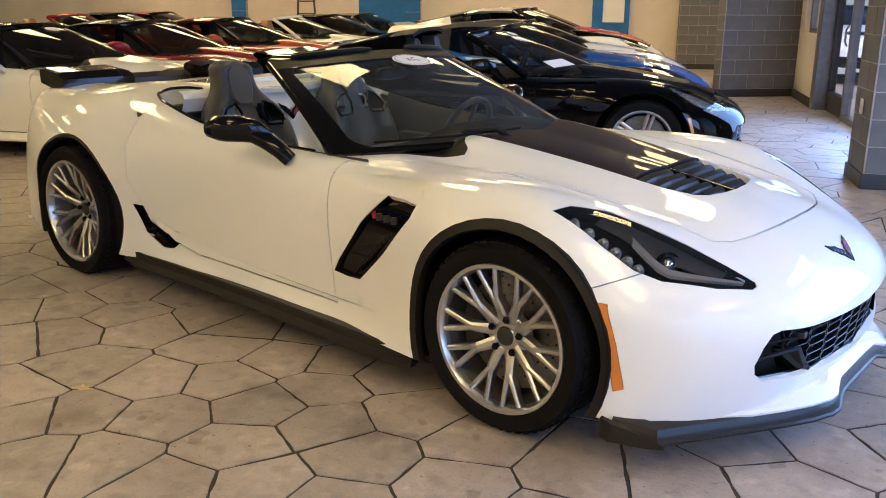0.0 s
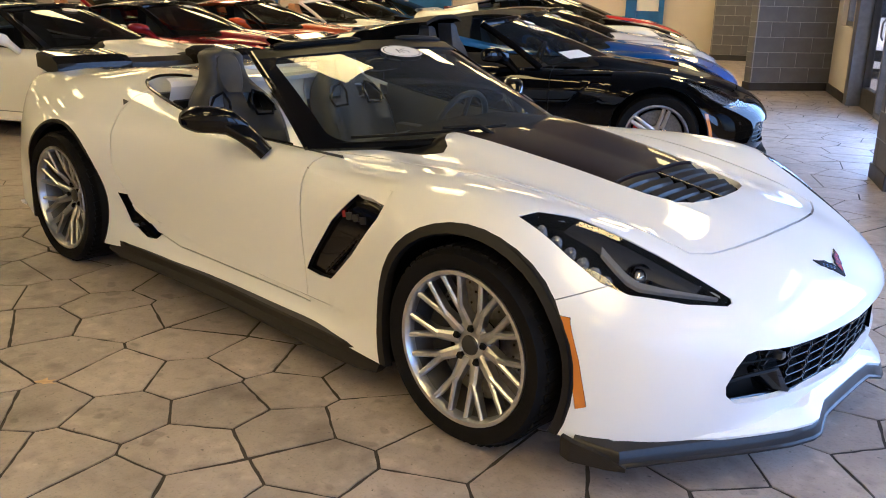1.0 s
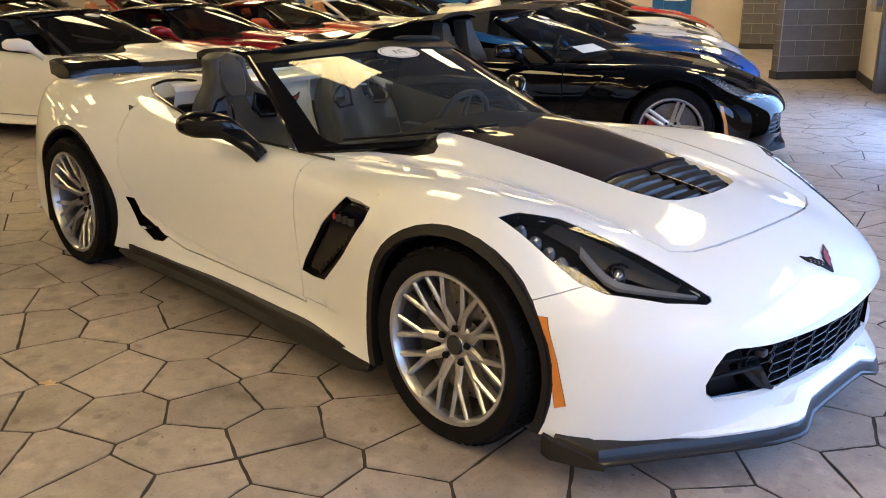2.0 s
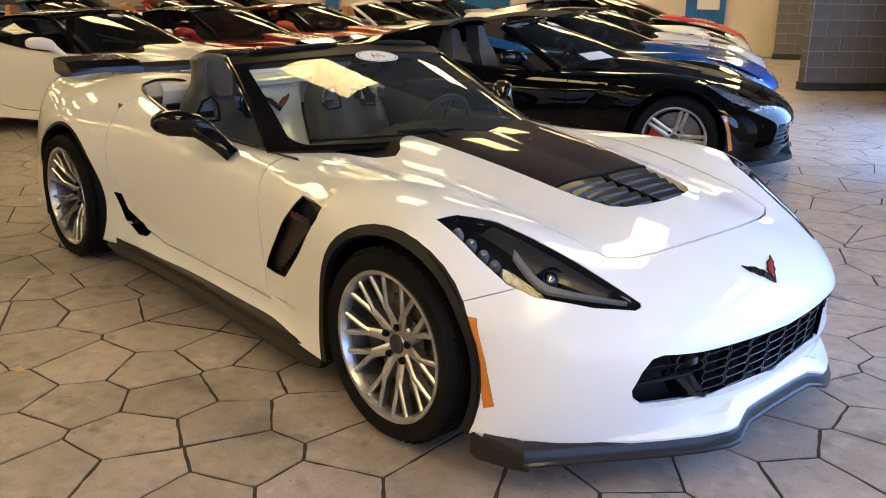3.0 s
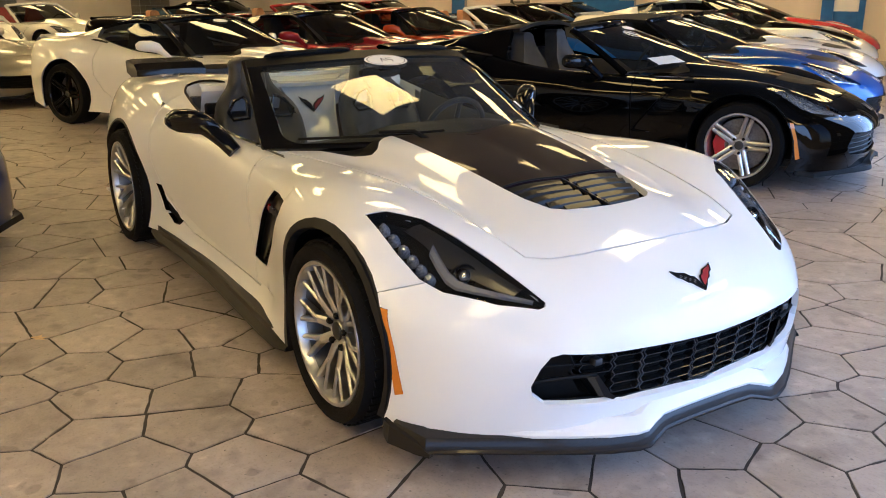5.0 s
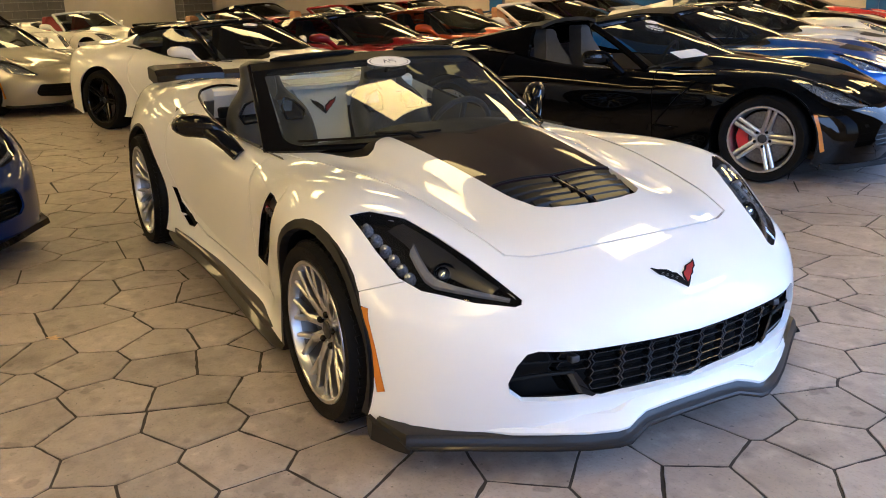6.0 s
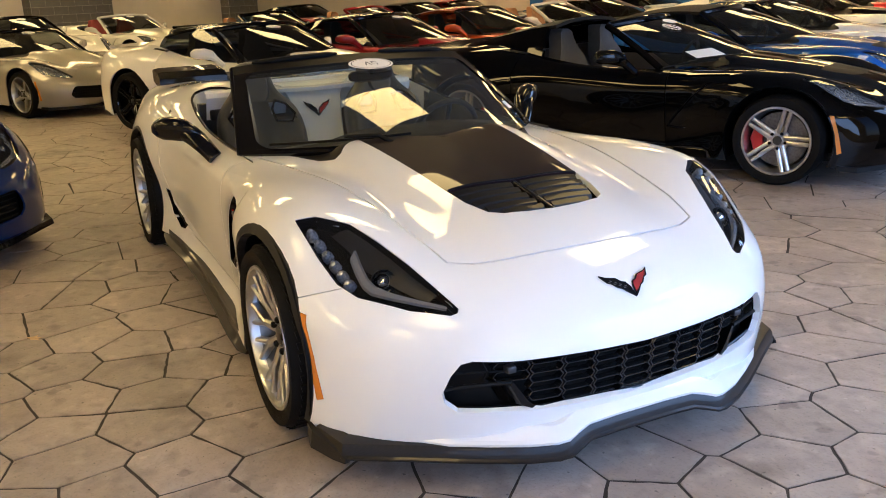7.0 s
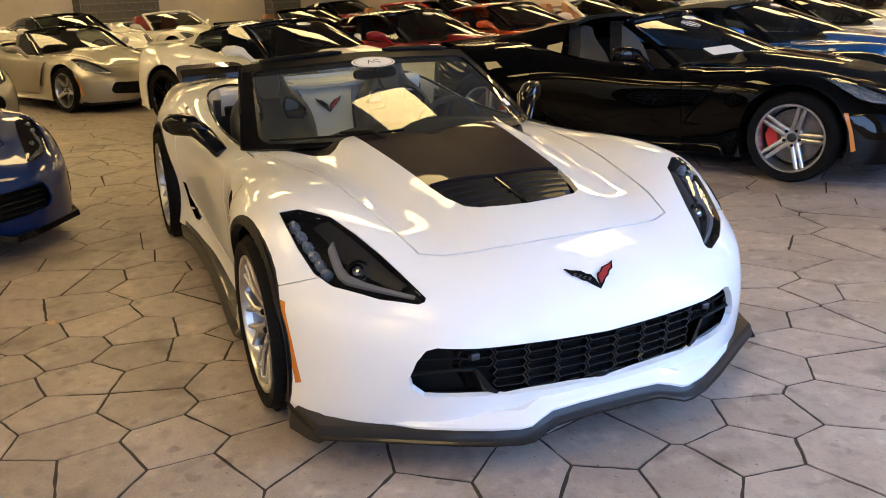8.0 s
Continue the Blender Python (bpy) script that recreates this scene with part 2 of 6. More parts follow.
def thicken(bm, depth):
    """Folds the open edges of a shell inwards, so that its edges show their thickness."""
    bm.normal_update()
    rim = [e for e in bm.edges if len(e.link_faces) == 1]
    if not rim:
        return
    for e in rim:
        e.smooth = False
    nor = {v: v.normal.copy() for e in rim for v in e.verts}
    r = bmesh.ops.extrude_edge_only(bm, edges=rim)
    place = {tuple(v.co): v for v in nor}
    for v in [g for g in r["geom"] if isinstance(g, bmesh.types.BMVert)]:
        src = place.get(tuple(v.co))
        if src is not None:
            v.co = src.co - nor[src] * depth


def cubic(t, y, q):
    """A smooth curve through the values y at t, read at q (not-a-kink cubic spline with free ends)."""
    t, y, q = np.asarray(t, float), np.asarray(y, float), np.asarray(q, float)
    n = len(t)
    h = np.diff(t)
    a = np.zeros((n, n))
    r = np.zeros((n,) + y.shape[1:])
    a[0, 0] = a[-1, -1] = 1
    for i in range(1, n - 1):
        a[i, i - 1], a[i, i], a[i, i + 1] = h[i - 1], 2 * (h[i - 1] + h[i]), h[i]
        r[i] = 6 * ((y[i + 1] - y[i]) / h[i] - (y[i] - y[i - 1]) / h[i - 1])
    m = np.linalg.solve(a, r)
    k = np.clip(np.searchsorted(t, q, side="right") - 1, 0, n - 2)
    s = (slice(None),) + (None,) * (y.ndim - 1)
    u, w, hk = (q - t[k])[s], (t[k + 1] - q)[s], h[k][s]
    return m[k] * w**3 / (6 * hk) + m[k + 1] * u**3 / (6 * hk) + (y[k] / hk - m[k] * hk / 6) * w + (y[k + 1] / hk - m[k + 1] * hk / 6) * u


def loft(rails, step_u, step_v):
    """The smooth surface through a net of rails; rows along u, columns across the rails."""
    net = np.array(rails, float)
    du = np.linalg.norm(np.diff(net, axis=1), axis=2).mean(0)
    tu = np.r_[0, np.cumsum(du)]
    us = np.concatenate([np.linspace(tu[i], tu[i + 1], max(2, int(du[i] / step_u)), endpoint=False) for i in range(len(du))] + [tu[-1:]])
    along = np.array([cubic(tu, r, us) for r in net])
    dv = np.maximum(np.linalg.norm(np.diff(net, axis=0), axis=2).mean(1), 0.02)
    tv = np.r_[0, np.cumsum(dv)]
    vs = np.concatenate([np.linspace(tv[i], tv[i + 1], max(2, int(dv[i] / step_v)), endpoint=False) for i in range(len(dv))] + [tv[-1:]])
    return np.array([cubic(tv, along[:, i], vs) for i in range(len(us))])


def inside(p, poly):
    x, y = p
    hit = False
    for (x0, y0), (x1, y1) in zip(poly, poly[1:] + poly[:1]):
        if (y0 > y) != (y1 > y) and x < x0 + (y - y0) * (x1 - x0) / (y1 - y0):
            hit = not hit
    return hit


def stamp(bm, outline, way, mark, only=None, facing=0.02, where=None):
    """Cuts an outline, seen along way, into a skin and marks the faces within. only: the marks that it may cut."""
    way = Vector(way).normalized()
    e1 = way.orthogonal().normalized()
    e2 = way.cross(e1)
    lay = bm.faces.layers.int["mark"]
    flat = [(Vector(p).dot(e1), Vector(p).dot(e2)) for p in outline]

    def fits(f):
        if only is not None and f[lay] not in only:
            return False
        return f.normal.dot(way) > facing and (where is None or where(f.calc_center_median()))

    bm.normal_update()
    for i in range(len(flat)):
        (x0, y0), (x1, y1) = flat[i], flat[(i + 1) % len(flat)]
        lx, hx, ly, hy = min(x0, x1), max(x0, x1), min(y0, y1), max(y0, y1)
        near = []
        for f in bm.faces:
            if not fits(f):
                continue
            a = [v.co.dot(e1) for v in f.verts]
            if max(a) < lx or min(a) > hx:
                continue
            b = [v.co.dot(e2) for v in f.verts]
            if max(b) < ly or min(b) > hy:
                continue
            near.append(f)
        if not near:
            continue
        no = (e1 * (y1 - y0) - e2 * (x1 - x0)).normalized()
        geom = list({g for f in near for g in (*f.verts, *f.edges)}) + near
        bmesh.ops.bisect_plane(bm, geom=geom, dist=1e-5, plane_co=e1 * x0 + e2 * y0, plane_no=no)
    bm.normal_update()
    lx, hx = min(p[0] for p in flat), max(p[0] for p in flat)
    for f in bm.faces:
        if fits(f):
            c = f.calc_center_median()
            p = (c.dot(e1), c.dot(e2))
            if lx <= p[0] <= hx and inside(p, flat):
                f[lay] = mark


def ribbon(pts, width):
    """A narrow closed outline along a line of points that all lie in one of the planes."""
    pts = [Vector(p) for p in pts]
    axis = min(range(3), key=lambda k: max(p[k] for p in pts) - min(p[k] for p in pts))
    nor = Vector([1.0 if k == axis else 0.0 for k in range(3)])
    out, back = [], []
    for i, p in enumerate(pts):
        d = (pts[min(i + 1, len(pts) - 1)] - pts[max(i - 1, 0)]).normalized()
        s = d.cross(nor).normalized() * width / 2
        out.append(p + s)
        back.append(p - s)
    return out + back[::-1]


def smooth_line(pts, n):
    """More points along a smooth line through pts."""
    p = np.array(pts, float)
    t = np.r_[0, np.cumsum(np.linalg.norm(np.diff(p, axis=0), axis=1))]
    return [Vector(v) for v in cubic(t, p, np.linspace(0, t[-1], n))]


def pick(bm, marks, both=False):
    """A new bmesh of the faces with those marks; both: with its mirror image, welded along the middle."""
    lay = bm.faces.layers.int["mark"]
    out, seen = bmesh.new(), {}
    for f in bm.faces:
        if f[lay] in marks:
            vs = []
            for v in f.verts:
                if v not in seen:
                    seen[v] = out.verts.new(v.co)
                vs.append(seen[v])
            try:
                out.faces.new(vs)
            except ValueError:
                pass
    if both:
        r = bmesh.ops.duplicate(out, geom=list(out.verts) + list(out.edges) + list(out.faces))
        mirrored = [g for g in r["geom"] if isinstance(g, bmesh.types.BMVert)]
        for v in mirrored:
            v.co.y = -v.co.y
        bmesh.ops.reverse_faces(out, faces=[g for g in r["geom"] if isinstance(g, bmesh.types.BMFace)])
        bmesh.ops.remove_doubles(out, verts=list(out.verts), dist=0.0004)
    return out


def flipped(bm):
    """The mirror image of a bmesh in the car's middle plane."""
    out = bm.copy()
    for v in out.verts:
        v.co.y = -v.co.y
    bmesh.ops.reverse_faces(out, faces=list(out.faces))
    return out

# ---------------------------------------------------------------- the showroom
P0, P1, Q0, Q1, CEIL = -20.0, 4.6, -9.0, 17.2, 3.05
M["floor_slab"] = noisy(shader("stamped_concrete", (0.38, 0.318, 0.275), 0.5), 2.6, (0.308, 0.256, 0.22), (0.45, 0.383, 0.33), (0.34, 0.62), 0.8, 55, 8.0, "World")


def slab_wear(m):
    """Dark round stains, pale scuffs and a tone of its own for each slab."""
    n, l, b = nodes_of(m)
    base = b.inputs["Base Color"].links[0].from_socket
    pos = n.new("ShaderNodeNewGeometry").outputs["Position"]
    info = n.new("ShaderNodeObjectInfo")
    tone = n.new("ShaderNodeMapRange")
    tone.inputs["To Min"].default_value, tone.inputs["To Max"].default_value = 0.86, 1.12
    l.new(info.outputs["Random"], tone.inputs["Value"])
    last = None
    for scale, lo, hi, dark in ((2.1, 0.60, 0.72, 0.62), (34.0, 0.70, 0.76, 0.45), (9.0, 0.28, 0.42, 1.25), (5.2, 0.60, 0.70, 0.74), (15.0, 0.50, 0.72, 0.82), (90.0, 0.55, 0.75, 0.78), (58.0, 0.735, 0.765, 0.30), (24.0, 0.20, 0.33, 1.30), (6.5, 0.66, 0.69, 0.72)):
        t = n.new("ShaderNodeTexNoise")
        t.inputs["Scale"].default_value, t.inputs["Detail"].default_value = scale, 2.0
        l.new(pos, t.inputs["Vector"])
        r = n.new("ShaderNodeMapRange")
        if dark < 1:
            r.inputs["From Min"].default_value, r.inputs["From Max"].default_value = lo, hi
        else:
            r.inputs["From Min"].default_value, r.inputs["From Max"].default_value = hi, lo
        r.inputs["To Min"].default_value, r.inputs["To Max"].default_value = 1.0, dark
        l.new(t.outputs["Fac"], r.inputs["Value"])
        if last is None:
            last = (tone.outputs[0], r.outputs[0])
        else:
            last = (last, r.outputs[0])
        mul = n.new("ShaderNodeMath")
        mul.operation = "MULTIPLY"
        l.new(last[0], mul.inputs[0])
        l.new(last[1], mul.inputs[1])
        last = mul.outputs[0]
    mix = n.new("ShaderNodeVectorMath")
    mix.operation = "SCALE"
    l.new(base, mix.inputs[0])
    l.new(last, mix.inputs["Scale"])
    l.new(mix.outputs[0], b.inputs["Base Color"])


slab_wear(M["floor_slab"])
M["floor_joint"] = noisy(shader("floor_joint", (0.035, 0.029, 0.024), 0.9), 9, (0.024, 0.02, 0.017), (0.05, 0.042, 0.035), (0.8, 0.95))
M["wall_beige"] = noisy(shader("beige_wall_paint", (0.66, 0.59, 0.50), 0.8), 1.1, (0.62, 0.55, 0.46), (0.70, 0.63, 0.54), (0.7, 0.9), 0.15, 120)
M["block_grey"] = noisy(shader("grey_block_paint", (0.13, 0.125, 0.12), 0.6), 4, (0.105, 0.1, 0.097), (0.155, 0.15, 0.145), (0.5, 0.75), 0.35, 140)
M["mortar"] = noisy(shader("grey_mortar", (0.33, 0.32, 0.30), 0.9), 12, (0.28, 0.27, 0.25), (0.38, 0.37, 0.35), (0.8, 0.95))
M["base_dark"] = noisy(shader("dark_base", (0.03, 0.028, 0.027), 0.5), 8, (0.024, 0.022, 0.022), (0.036, 0.034, 0.033), (0.4, 0.6))
M["blue_tile"] = noisy(shader("blue_paint", (0.02, 0.13, 0.42), 0.35), 5, (0.016, 0.11, 0.37), (0.024, 0.15, 0.47), (0.28, 0.42))
M["ceiling"] = noisy(shader("ceiling_tile", (0.17, 0.152, 0.135), 0.9), 3, (0.145, 0.13, 0.115), (0.195, 0.175, 0.155), (0.85, 0.95), 0.2, 200)
M["tube"] = glow("lamp_diffuser", (1.0, 0.69, 0.205), 13.0)
M["alu"] = noisy(shader("door_frame_metal", (0.22, 0.22, 0.23), 0.4, 0.7), 12, (0.19, 0.19, 0.2), (0.25, 0.25, 0.26), (0.34, 0.46))
M["pane"] = glass("window_pane", (0.96, 0.98, 0.985), thick=True)
M["outside"] = noisy(shader("outside_ground", (0.38, 0.37, 0.36), 0.9), 0.6, (0.33, 0.32, 0.31), (0.43, 0.42, 0.41), (0.85, 0.95))


def slab(name, p0, p1, q0, q1, z0, z1, material, label, bevel=0.0, category="wall", kind="structure"):
    """A block along the room's axes, as a piece of the setting."""
    bm = bmesh.new()
    box(bm, ((p0 + p1) / 2, (q0 + q1) / 2, (z0 + z1) / 2), (p1 - p0, q1 - q0, z1 - z0), bevel=bevel)
    ob = part(name, bm, material, smooth=False)
    ob.matrix_world = room_pose(0, 0)
    return tagged(ob, label, category, kind=kind)


floor = slab("floor", P0 - 0.3, P1 + 0.3, Q0 - 0.3, Q1 + 0.3, -0.2, -0.0045, M["floor_joint"], "stamped concrete floor with dark joints between irregular slabs", category="floor")
ceiling = slab("ceiling", P0 - 0.3, P1 + 0.3, Q0 - 0.3, Q1 + 0.3, CEIL, CEIL + 0.2, M["ceiling"], "plain brown-grey ceiling of the car showroom", category="ceiling")
slab("wall_back", P0 - 0.3, P0, Q0 - 0.3, Q1 + 0.3, 0, CEIL, M["wall_beige"], "painted beige wall behind the parked cars")
slab("wall_far", P0, 3.72, Q1, Q1 + 0.3, 0, CEIL, M["wall_beige"], "painted beige wall at the end of the showroom")
slab("wall_near", P0, P1 + 0.3, Q0 - 0.3, Q0, 0, CEIL, M["wall_beige"], "painted beige wall at the near end of the showroom")
# front wall: low sill and head with window openings between piers
PIERS = [(-9.0, -8.4), (-5.4, -4.9), (-1.9, -1.4), (1.6, 2.1)]
FW = P1
slab("wall_front_sill", FW, FW + 0.3, Q0, 3.4, 0, 0.35, M["wall_beige"], "low beige wall under the shop windows")
slab("wall_front_head", FW, FW + 0.3, Q0, Q1, 2.75, CEIL, M["wall_beige"], "beige wall over the shop windows")
for a, b in PIERS:
    slab("wall_front_pier", FW, FW + 0.3, a, b, 0.35, 2.75, M["wall_beige"], "beige wall pier between the shop windows")
for (_, a), (b, _) in zip(PIERS, PIERS[1:]):
    w = slab("window_pane", FW + 0.13, FW + 0.15, a, b, 0.35, 2.75, M["pane"], "large clear shop window pane", category="window")
    w.visible_shadow = False
slab("ground", P0 - 60, P1 + 120, Q0 - 80, Q1 + 80, -0.6, -0.02, M["outside"], "grey paved car park outside the showroom", category="ground")


def block_pillar(name, p0, p1, q0, q1, label, length=0.40, height=0.20, m=None):
    """A pillar faced with grey blocks, the joints set back, on a dark base."""
    top = CEIL
    core = slab(name, p0 - 0.007, p1 + 0.007, q0 - 0.007, q1 + 0.007, 0, top, M["mortar"], label, category="pillar")
    faces = [("q", q0, p0, p1), ("q", q1, p0, p1), ("p", p0, q0, q1), ("p", p1, q0, q1)]
    cache = {}
    for axis, at, a, b in faces:
        z, row = 0.12, 0
        while z < top - 0.02:
            h = min(height, top - z)
            x = a - (length / 2 if row % 2 else 0)
            while x < b - 1e-4:
                u, v = max(x, a), min(x + length, b)
                x += length
                if v - u < 0.03:
                    continue
                size = (round(v - u - 0.010, 3), round(h - 0.010, 3))
                if size not in cache:
                    bm = bmesh.new()
                    box(bm, (0, 0, 0), (size[0], 0.024, size[1]), bevel=0.003)
                    me = bpy.data.meshes.new("block")
                    bm.to_mesh(me)
                    bm.free()
                    me.materials.append(M["block_grey"])
                    cache[size] = me
                ob = new("block", cache[size])
                ob.parent = core
                c = (u + v) / 2
                if axis == "q":
                    ob.matrix_local = pose(c, at, z + h / 2)
                else:
                    ob.matrix_local = pose(at, c, z + h / 2, 0, 0, 90)
            z += h
            row += 1
    bm = bmesh.new()
    box(bm, ((p0 + p1) / 2, (q0 + q1) / 2, 0.06), (p1 - p0 + 0.05, q1 - q0 + 0.05, 0.12), bevel=0.006)
    part("base", bm, M["base_dark"], core, "dark base board", smooth=False)
    if m is not None:
        core.matrix_world = m
    return core


block_pillar("pillar", 0, 1.33, 0, .20, "grey painted block wall standing askew beside the glass door", 0.46, 0.225, room_pose(2.33, 10.35, 0, 24))
block_pillar("pillar", 1.84, 3.1, 16.75, 17.15, "grey painted block pillar against the end wall", 0.42, 0.21)
block_pillar("pillar", 2.92, 4.5, 3.2, 3.75, "grey painted block pillar near the window wall", 0.42, 0.21)
block_pillar("pillar", -19.98, -19.6, 9.3, 11.7, "grey painted block pilaster on the beige wall", 0.42, 0.21)
block_pillar("pillar", -19.98, -19.6, 15.9, 17.1, "grey painted block pilaster on the beige wall", 0.42, 0.21)
WIN = (9.38, 10.40)
# the short return wall, the glass door and the wall beyond it
slab("wall_return", 3.50, 3.72, 9.2, 11.0, 0.0, 1.0, M["wall_beige"], "short beige wall beside the glass door")
slab("wall_return_near", 3.50, 3.72, 9.2, WIN[0], 1.0, CEIL, M["wall_beige"], "short beige wall beside the glass door")
slab("wall_return_far", 3.50, 3.72, WIN[1], 11.0, 1.0, CEIL, M["wall_beige"], "short beige wall beside the glass door")
slab("baseboard", 3.475, 3.50, 9.2, 10.86, 0.0, 0.12, M["base_dark"], "dark base board along the beige wall", category="baseboard")
slab("wall_side_sill", 3.50, 3.72, 11.0, Q1, 0.0, 0.5, M["wall_beige"], "low beige wall beyond the pillar")
slab("wall_side_head", 3.50, 3.72, 11.0, Q1, 2.42, CEIL, M["wall_beige"], "beige wall over the far window")
slab("wall_door_head", 3.42, 3.72, 3.75, 9.2, 2.42, CEIL, M["wall_beige"], "beige wall over the glass doors")


def troffer(p, q, w=0.6, l=1.2, turn=0.0):
    """A recessed ceiling lamp: a white metal frame round a glowing diffuser."""
    ob = thing("ceiling_light", "rectangular recessed ceiling light with a warm glowing diffuser", "ceiling light", room_pose(p, q, CEIL, turn), "ceiling lights")
    bm = bmesh.new()
    for c, s in (((0, l / 2, -0.01), (w + 0.05, 0.03, 0.03)), ((0, -l / 2, -0.01), (w + 0.05, 0.03, 0.03)), ((w / 2, 0, -0.01), (0.03, l - 0.03, 0.03)), ((-w / 2, 0, -0.01), (0.03, l - 0.03, 0.03))):
        box(bm, c, s)
    part("frame", bm, M["ceiling"], ob, smooth=False)
    bm = bmesh.new()
    box(bm, (0, 0, -0.006), (w - 0.034, l - 0.034, 0.008))
    part("diffuser", bm, M["tube"], ob, smooth=False)
    return ob


first = troffer(-.66, 1.22)
for i in range(-7, 3):
    for j in range(-2, 4):
        if (i, j) != (0, 0):
            copy_thing(first, room_pose(-.66 + 2.6 * i, 1.22 + 4.2 * j, CEIL))

# a second, added set between the rows, over the far end of the hall and behind its front
# unseen extra fixtures, there only to brighten the cars and walls around them
for i in range(-4, 2):
    for j in range(2, 4):
        copy_thing(first, room_pose(-.66 + 2.6 * i, 3.32 + 4.2 * j, CEIL))
for i in range(-3, 2):
    copy_thing(first, room_pose(-.66 + 2.6 * i, -5.08, CEIL))
for i in (-6, -4):
    for q in (-.88, 3.32, 7.52):
        copy_thing(first, room_pose(-.66 + 2.6 * i, q, CEIL))

# blue painted portals on the end wall, and the glass door by the pillars
def portal(p0, p1, label, filled=None):
    """A column of blue blocks, with a flat blue panel beside it where filled."""
    root = None
    for a, b in ((p1 - 0.38, p1),):
        core = slab("blue_column", a + .01, b - .01, Q1 - .16, Q1 - .005, 0, CEIL, M["mortar"], label, category="column")
        z = 0.0
        while z < CEIL - .02:
            h = min(.40, CEIL - z)
            bm = bmesh.new()
            box(bm, (0, 0, 0), (b - a, .02, h - .012), bevel=.003)
            ob = part("block", bm, M["blue_tile"], core, smooth=False)
            ob.matrix_local = pose((a + b) / 2, Q1 - .165, z + h / 2)
            z += h
    if filled:
        slab("blue_panel", p0, p1 - .38, Q1 - .09, Q1 - .005, 0, CEIL, filled, "flat blue painted wall panel between columns", category="wall")


portal(-9.15, -8.77, "blue painted block column on the end wall")
portal(-5.80, -4.22, "blue painted block column beside a blue panel", M["blue_tile"])


def glazed(name, p, q0, q1, z0, z1, label, door=False, along="q"):
    """A metal frame with a glass pane in it; a door also has a rail, a kick plate and a handle."""
    ob = thing(name, label, "door" if door else "window", room_pose(p, 0), kind="structure")
    w = .07
    sides = [((0, q0 + w / 2, (z0 + z1) / 2), (.09, w, z1 - z0)), ((0, q1 - w / 2, (z0 + z1) / 2), (.09, w, z1 - z0)), ((0, (q0 + q1) / 2, z1 - w / 2), (.09, q1 - q0 - 2 * w, w)), ((0, (q0 + q1) / 2, z0 + (.13 if door else w / 2)), (.09, q1 - q0 - 2 * w, .26 if door else w))]
    for c, s in sides:
        bm = bmesh.new()
        box(bm, c, s, bevel=.006)
        part("frame", bm, M["base_dark"] if door else M["alu"], ob, smooth=False)
    bm = bmesh.new()
    zb = z0 + (.26 if door else w)
    box(bm, (0, (q0 + q1) / 2, (zb + z1 - w) / 2), (.012, q1 - q0 - 2 * w, z1 - w - zb))
    g = part("pane", bm, M["pane"], ob, "clear glass pane", smooth=False)
    g.visible_shadow = False
    if door:
        bm = bmesh.new()
        tube(bm, [(-.05, q0 + .12, 1.15), (-.08, q0 + .12, 1.10), (-.08, q0 + .12, .95), (-.05, q0 + .12, .90)], .012, 8)
        part("handle", bm, M["alu"], ob, "metal door handle")
    return ob


glazed("door_1", 3.69, 7.87, 8.91, 0, 2.30, "glass entrance door in a dark metal frame", True)
glazed("window_2", 3.61, *WIN, 1.0, 2.42, "narrow window in the beige wall")
for a in (3.75, 5.1, 6.45):
    glazed("window_3", 3.66, a, a + 1.33, 0.0, 2.42, "tall shop window in a metal frame")
slab("door_jamb", 3.48, 3.74, 8.92, 9.2, 0, 2.42, M["alu"], "wide grey metal door jamb", category="trim")
slab("door_jamb", 3.64, 3.74, 7.79, 7.86, 0, 2.42, M["alu"], "narrow grey metal door jamb", category="trim")
# white door with a light pane on the end wall, in a blue frame
d = thing("door_2", "white glazed door in a blue painted frame", "door", room_pose(0, 0), kind="structure")
for c, s in (((0, Q1 - .05, 1.1), (.24, .1, 2.2)), ((.67, Q1 - .05, 1.1), (.12, .1, 2.2)), ((.305, Q1 - .05, 2.28), (.85, .1, .16))):
    bm = bmesh.new()
    box(bm, c, s, bevel=.004)
    part("frame", bm, M["blue_tile"], d, "blue painted door frame", smooth=False)
bm = bmesh.new()
box(bm, (.365, Q1 - .03, .5), (.49, .05, 1.0), bevel=.004)
part("leaf", bm, M["blue_tile"], d, smooth=False)
bm = bmesh.new()
box(bm, (.365, Q1 - .03, 1.6), (.49, .05, 1.2), bevel=.004)
part("lit_pane", bm, M["sticker"], d, "white pane of the door", smooth=False)
# folding stepladder against the end wall
ladder = thing("stepladder", "dark folding stepladder standing by the beige end wall", "stepladder", room_pose(-6.95, 16.55, 0, 20))
for sy, tilt in ((-1, -.30), (1, .30)):
    for sx in (-1, 1):
        bm = bmesh.new()
        tube(bm, [(sx * .26, tilt, 0), (sx * .15, tilt * .08, 2.3)], .022, 8)
        part("rail", bm, M["base_dark"], ladder)
for k in range(1, 8):
    bm = bmesh.new()
    f = k / 8
    box(bm, (0, -.30 + .276 * f, 2.3 * f), (2 * (.26 - .11 * f), .08, .03), bevel=.004)
    part("tread", bm, M["base_dark"], ladder, smooth=False)
bm = bmesh.new()
box(bm, (0, 0, 2.31), (.36, .16, .05), bevel=.01)
part("top_cap", bm, M["base_dark"], ladder, smooth=False)
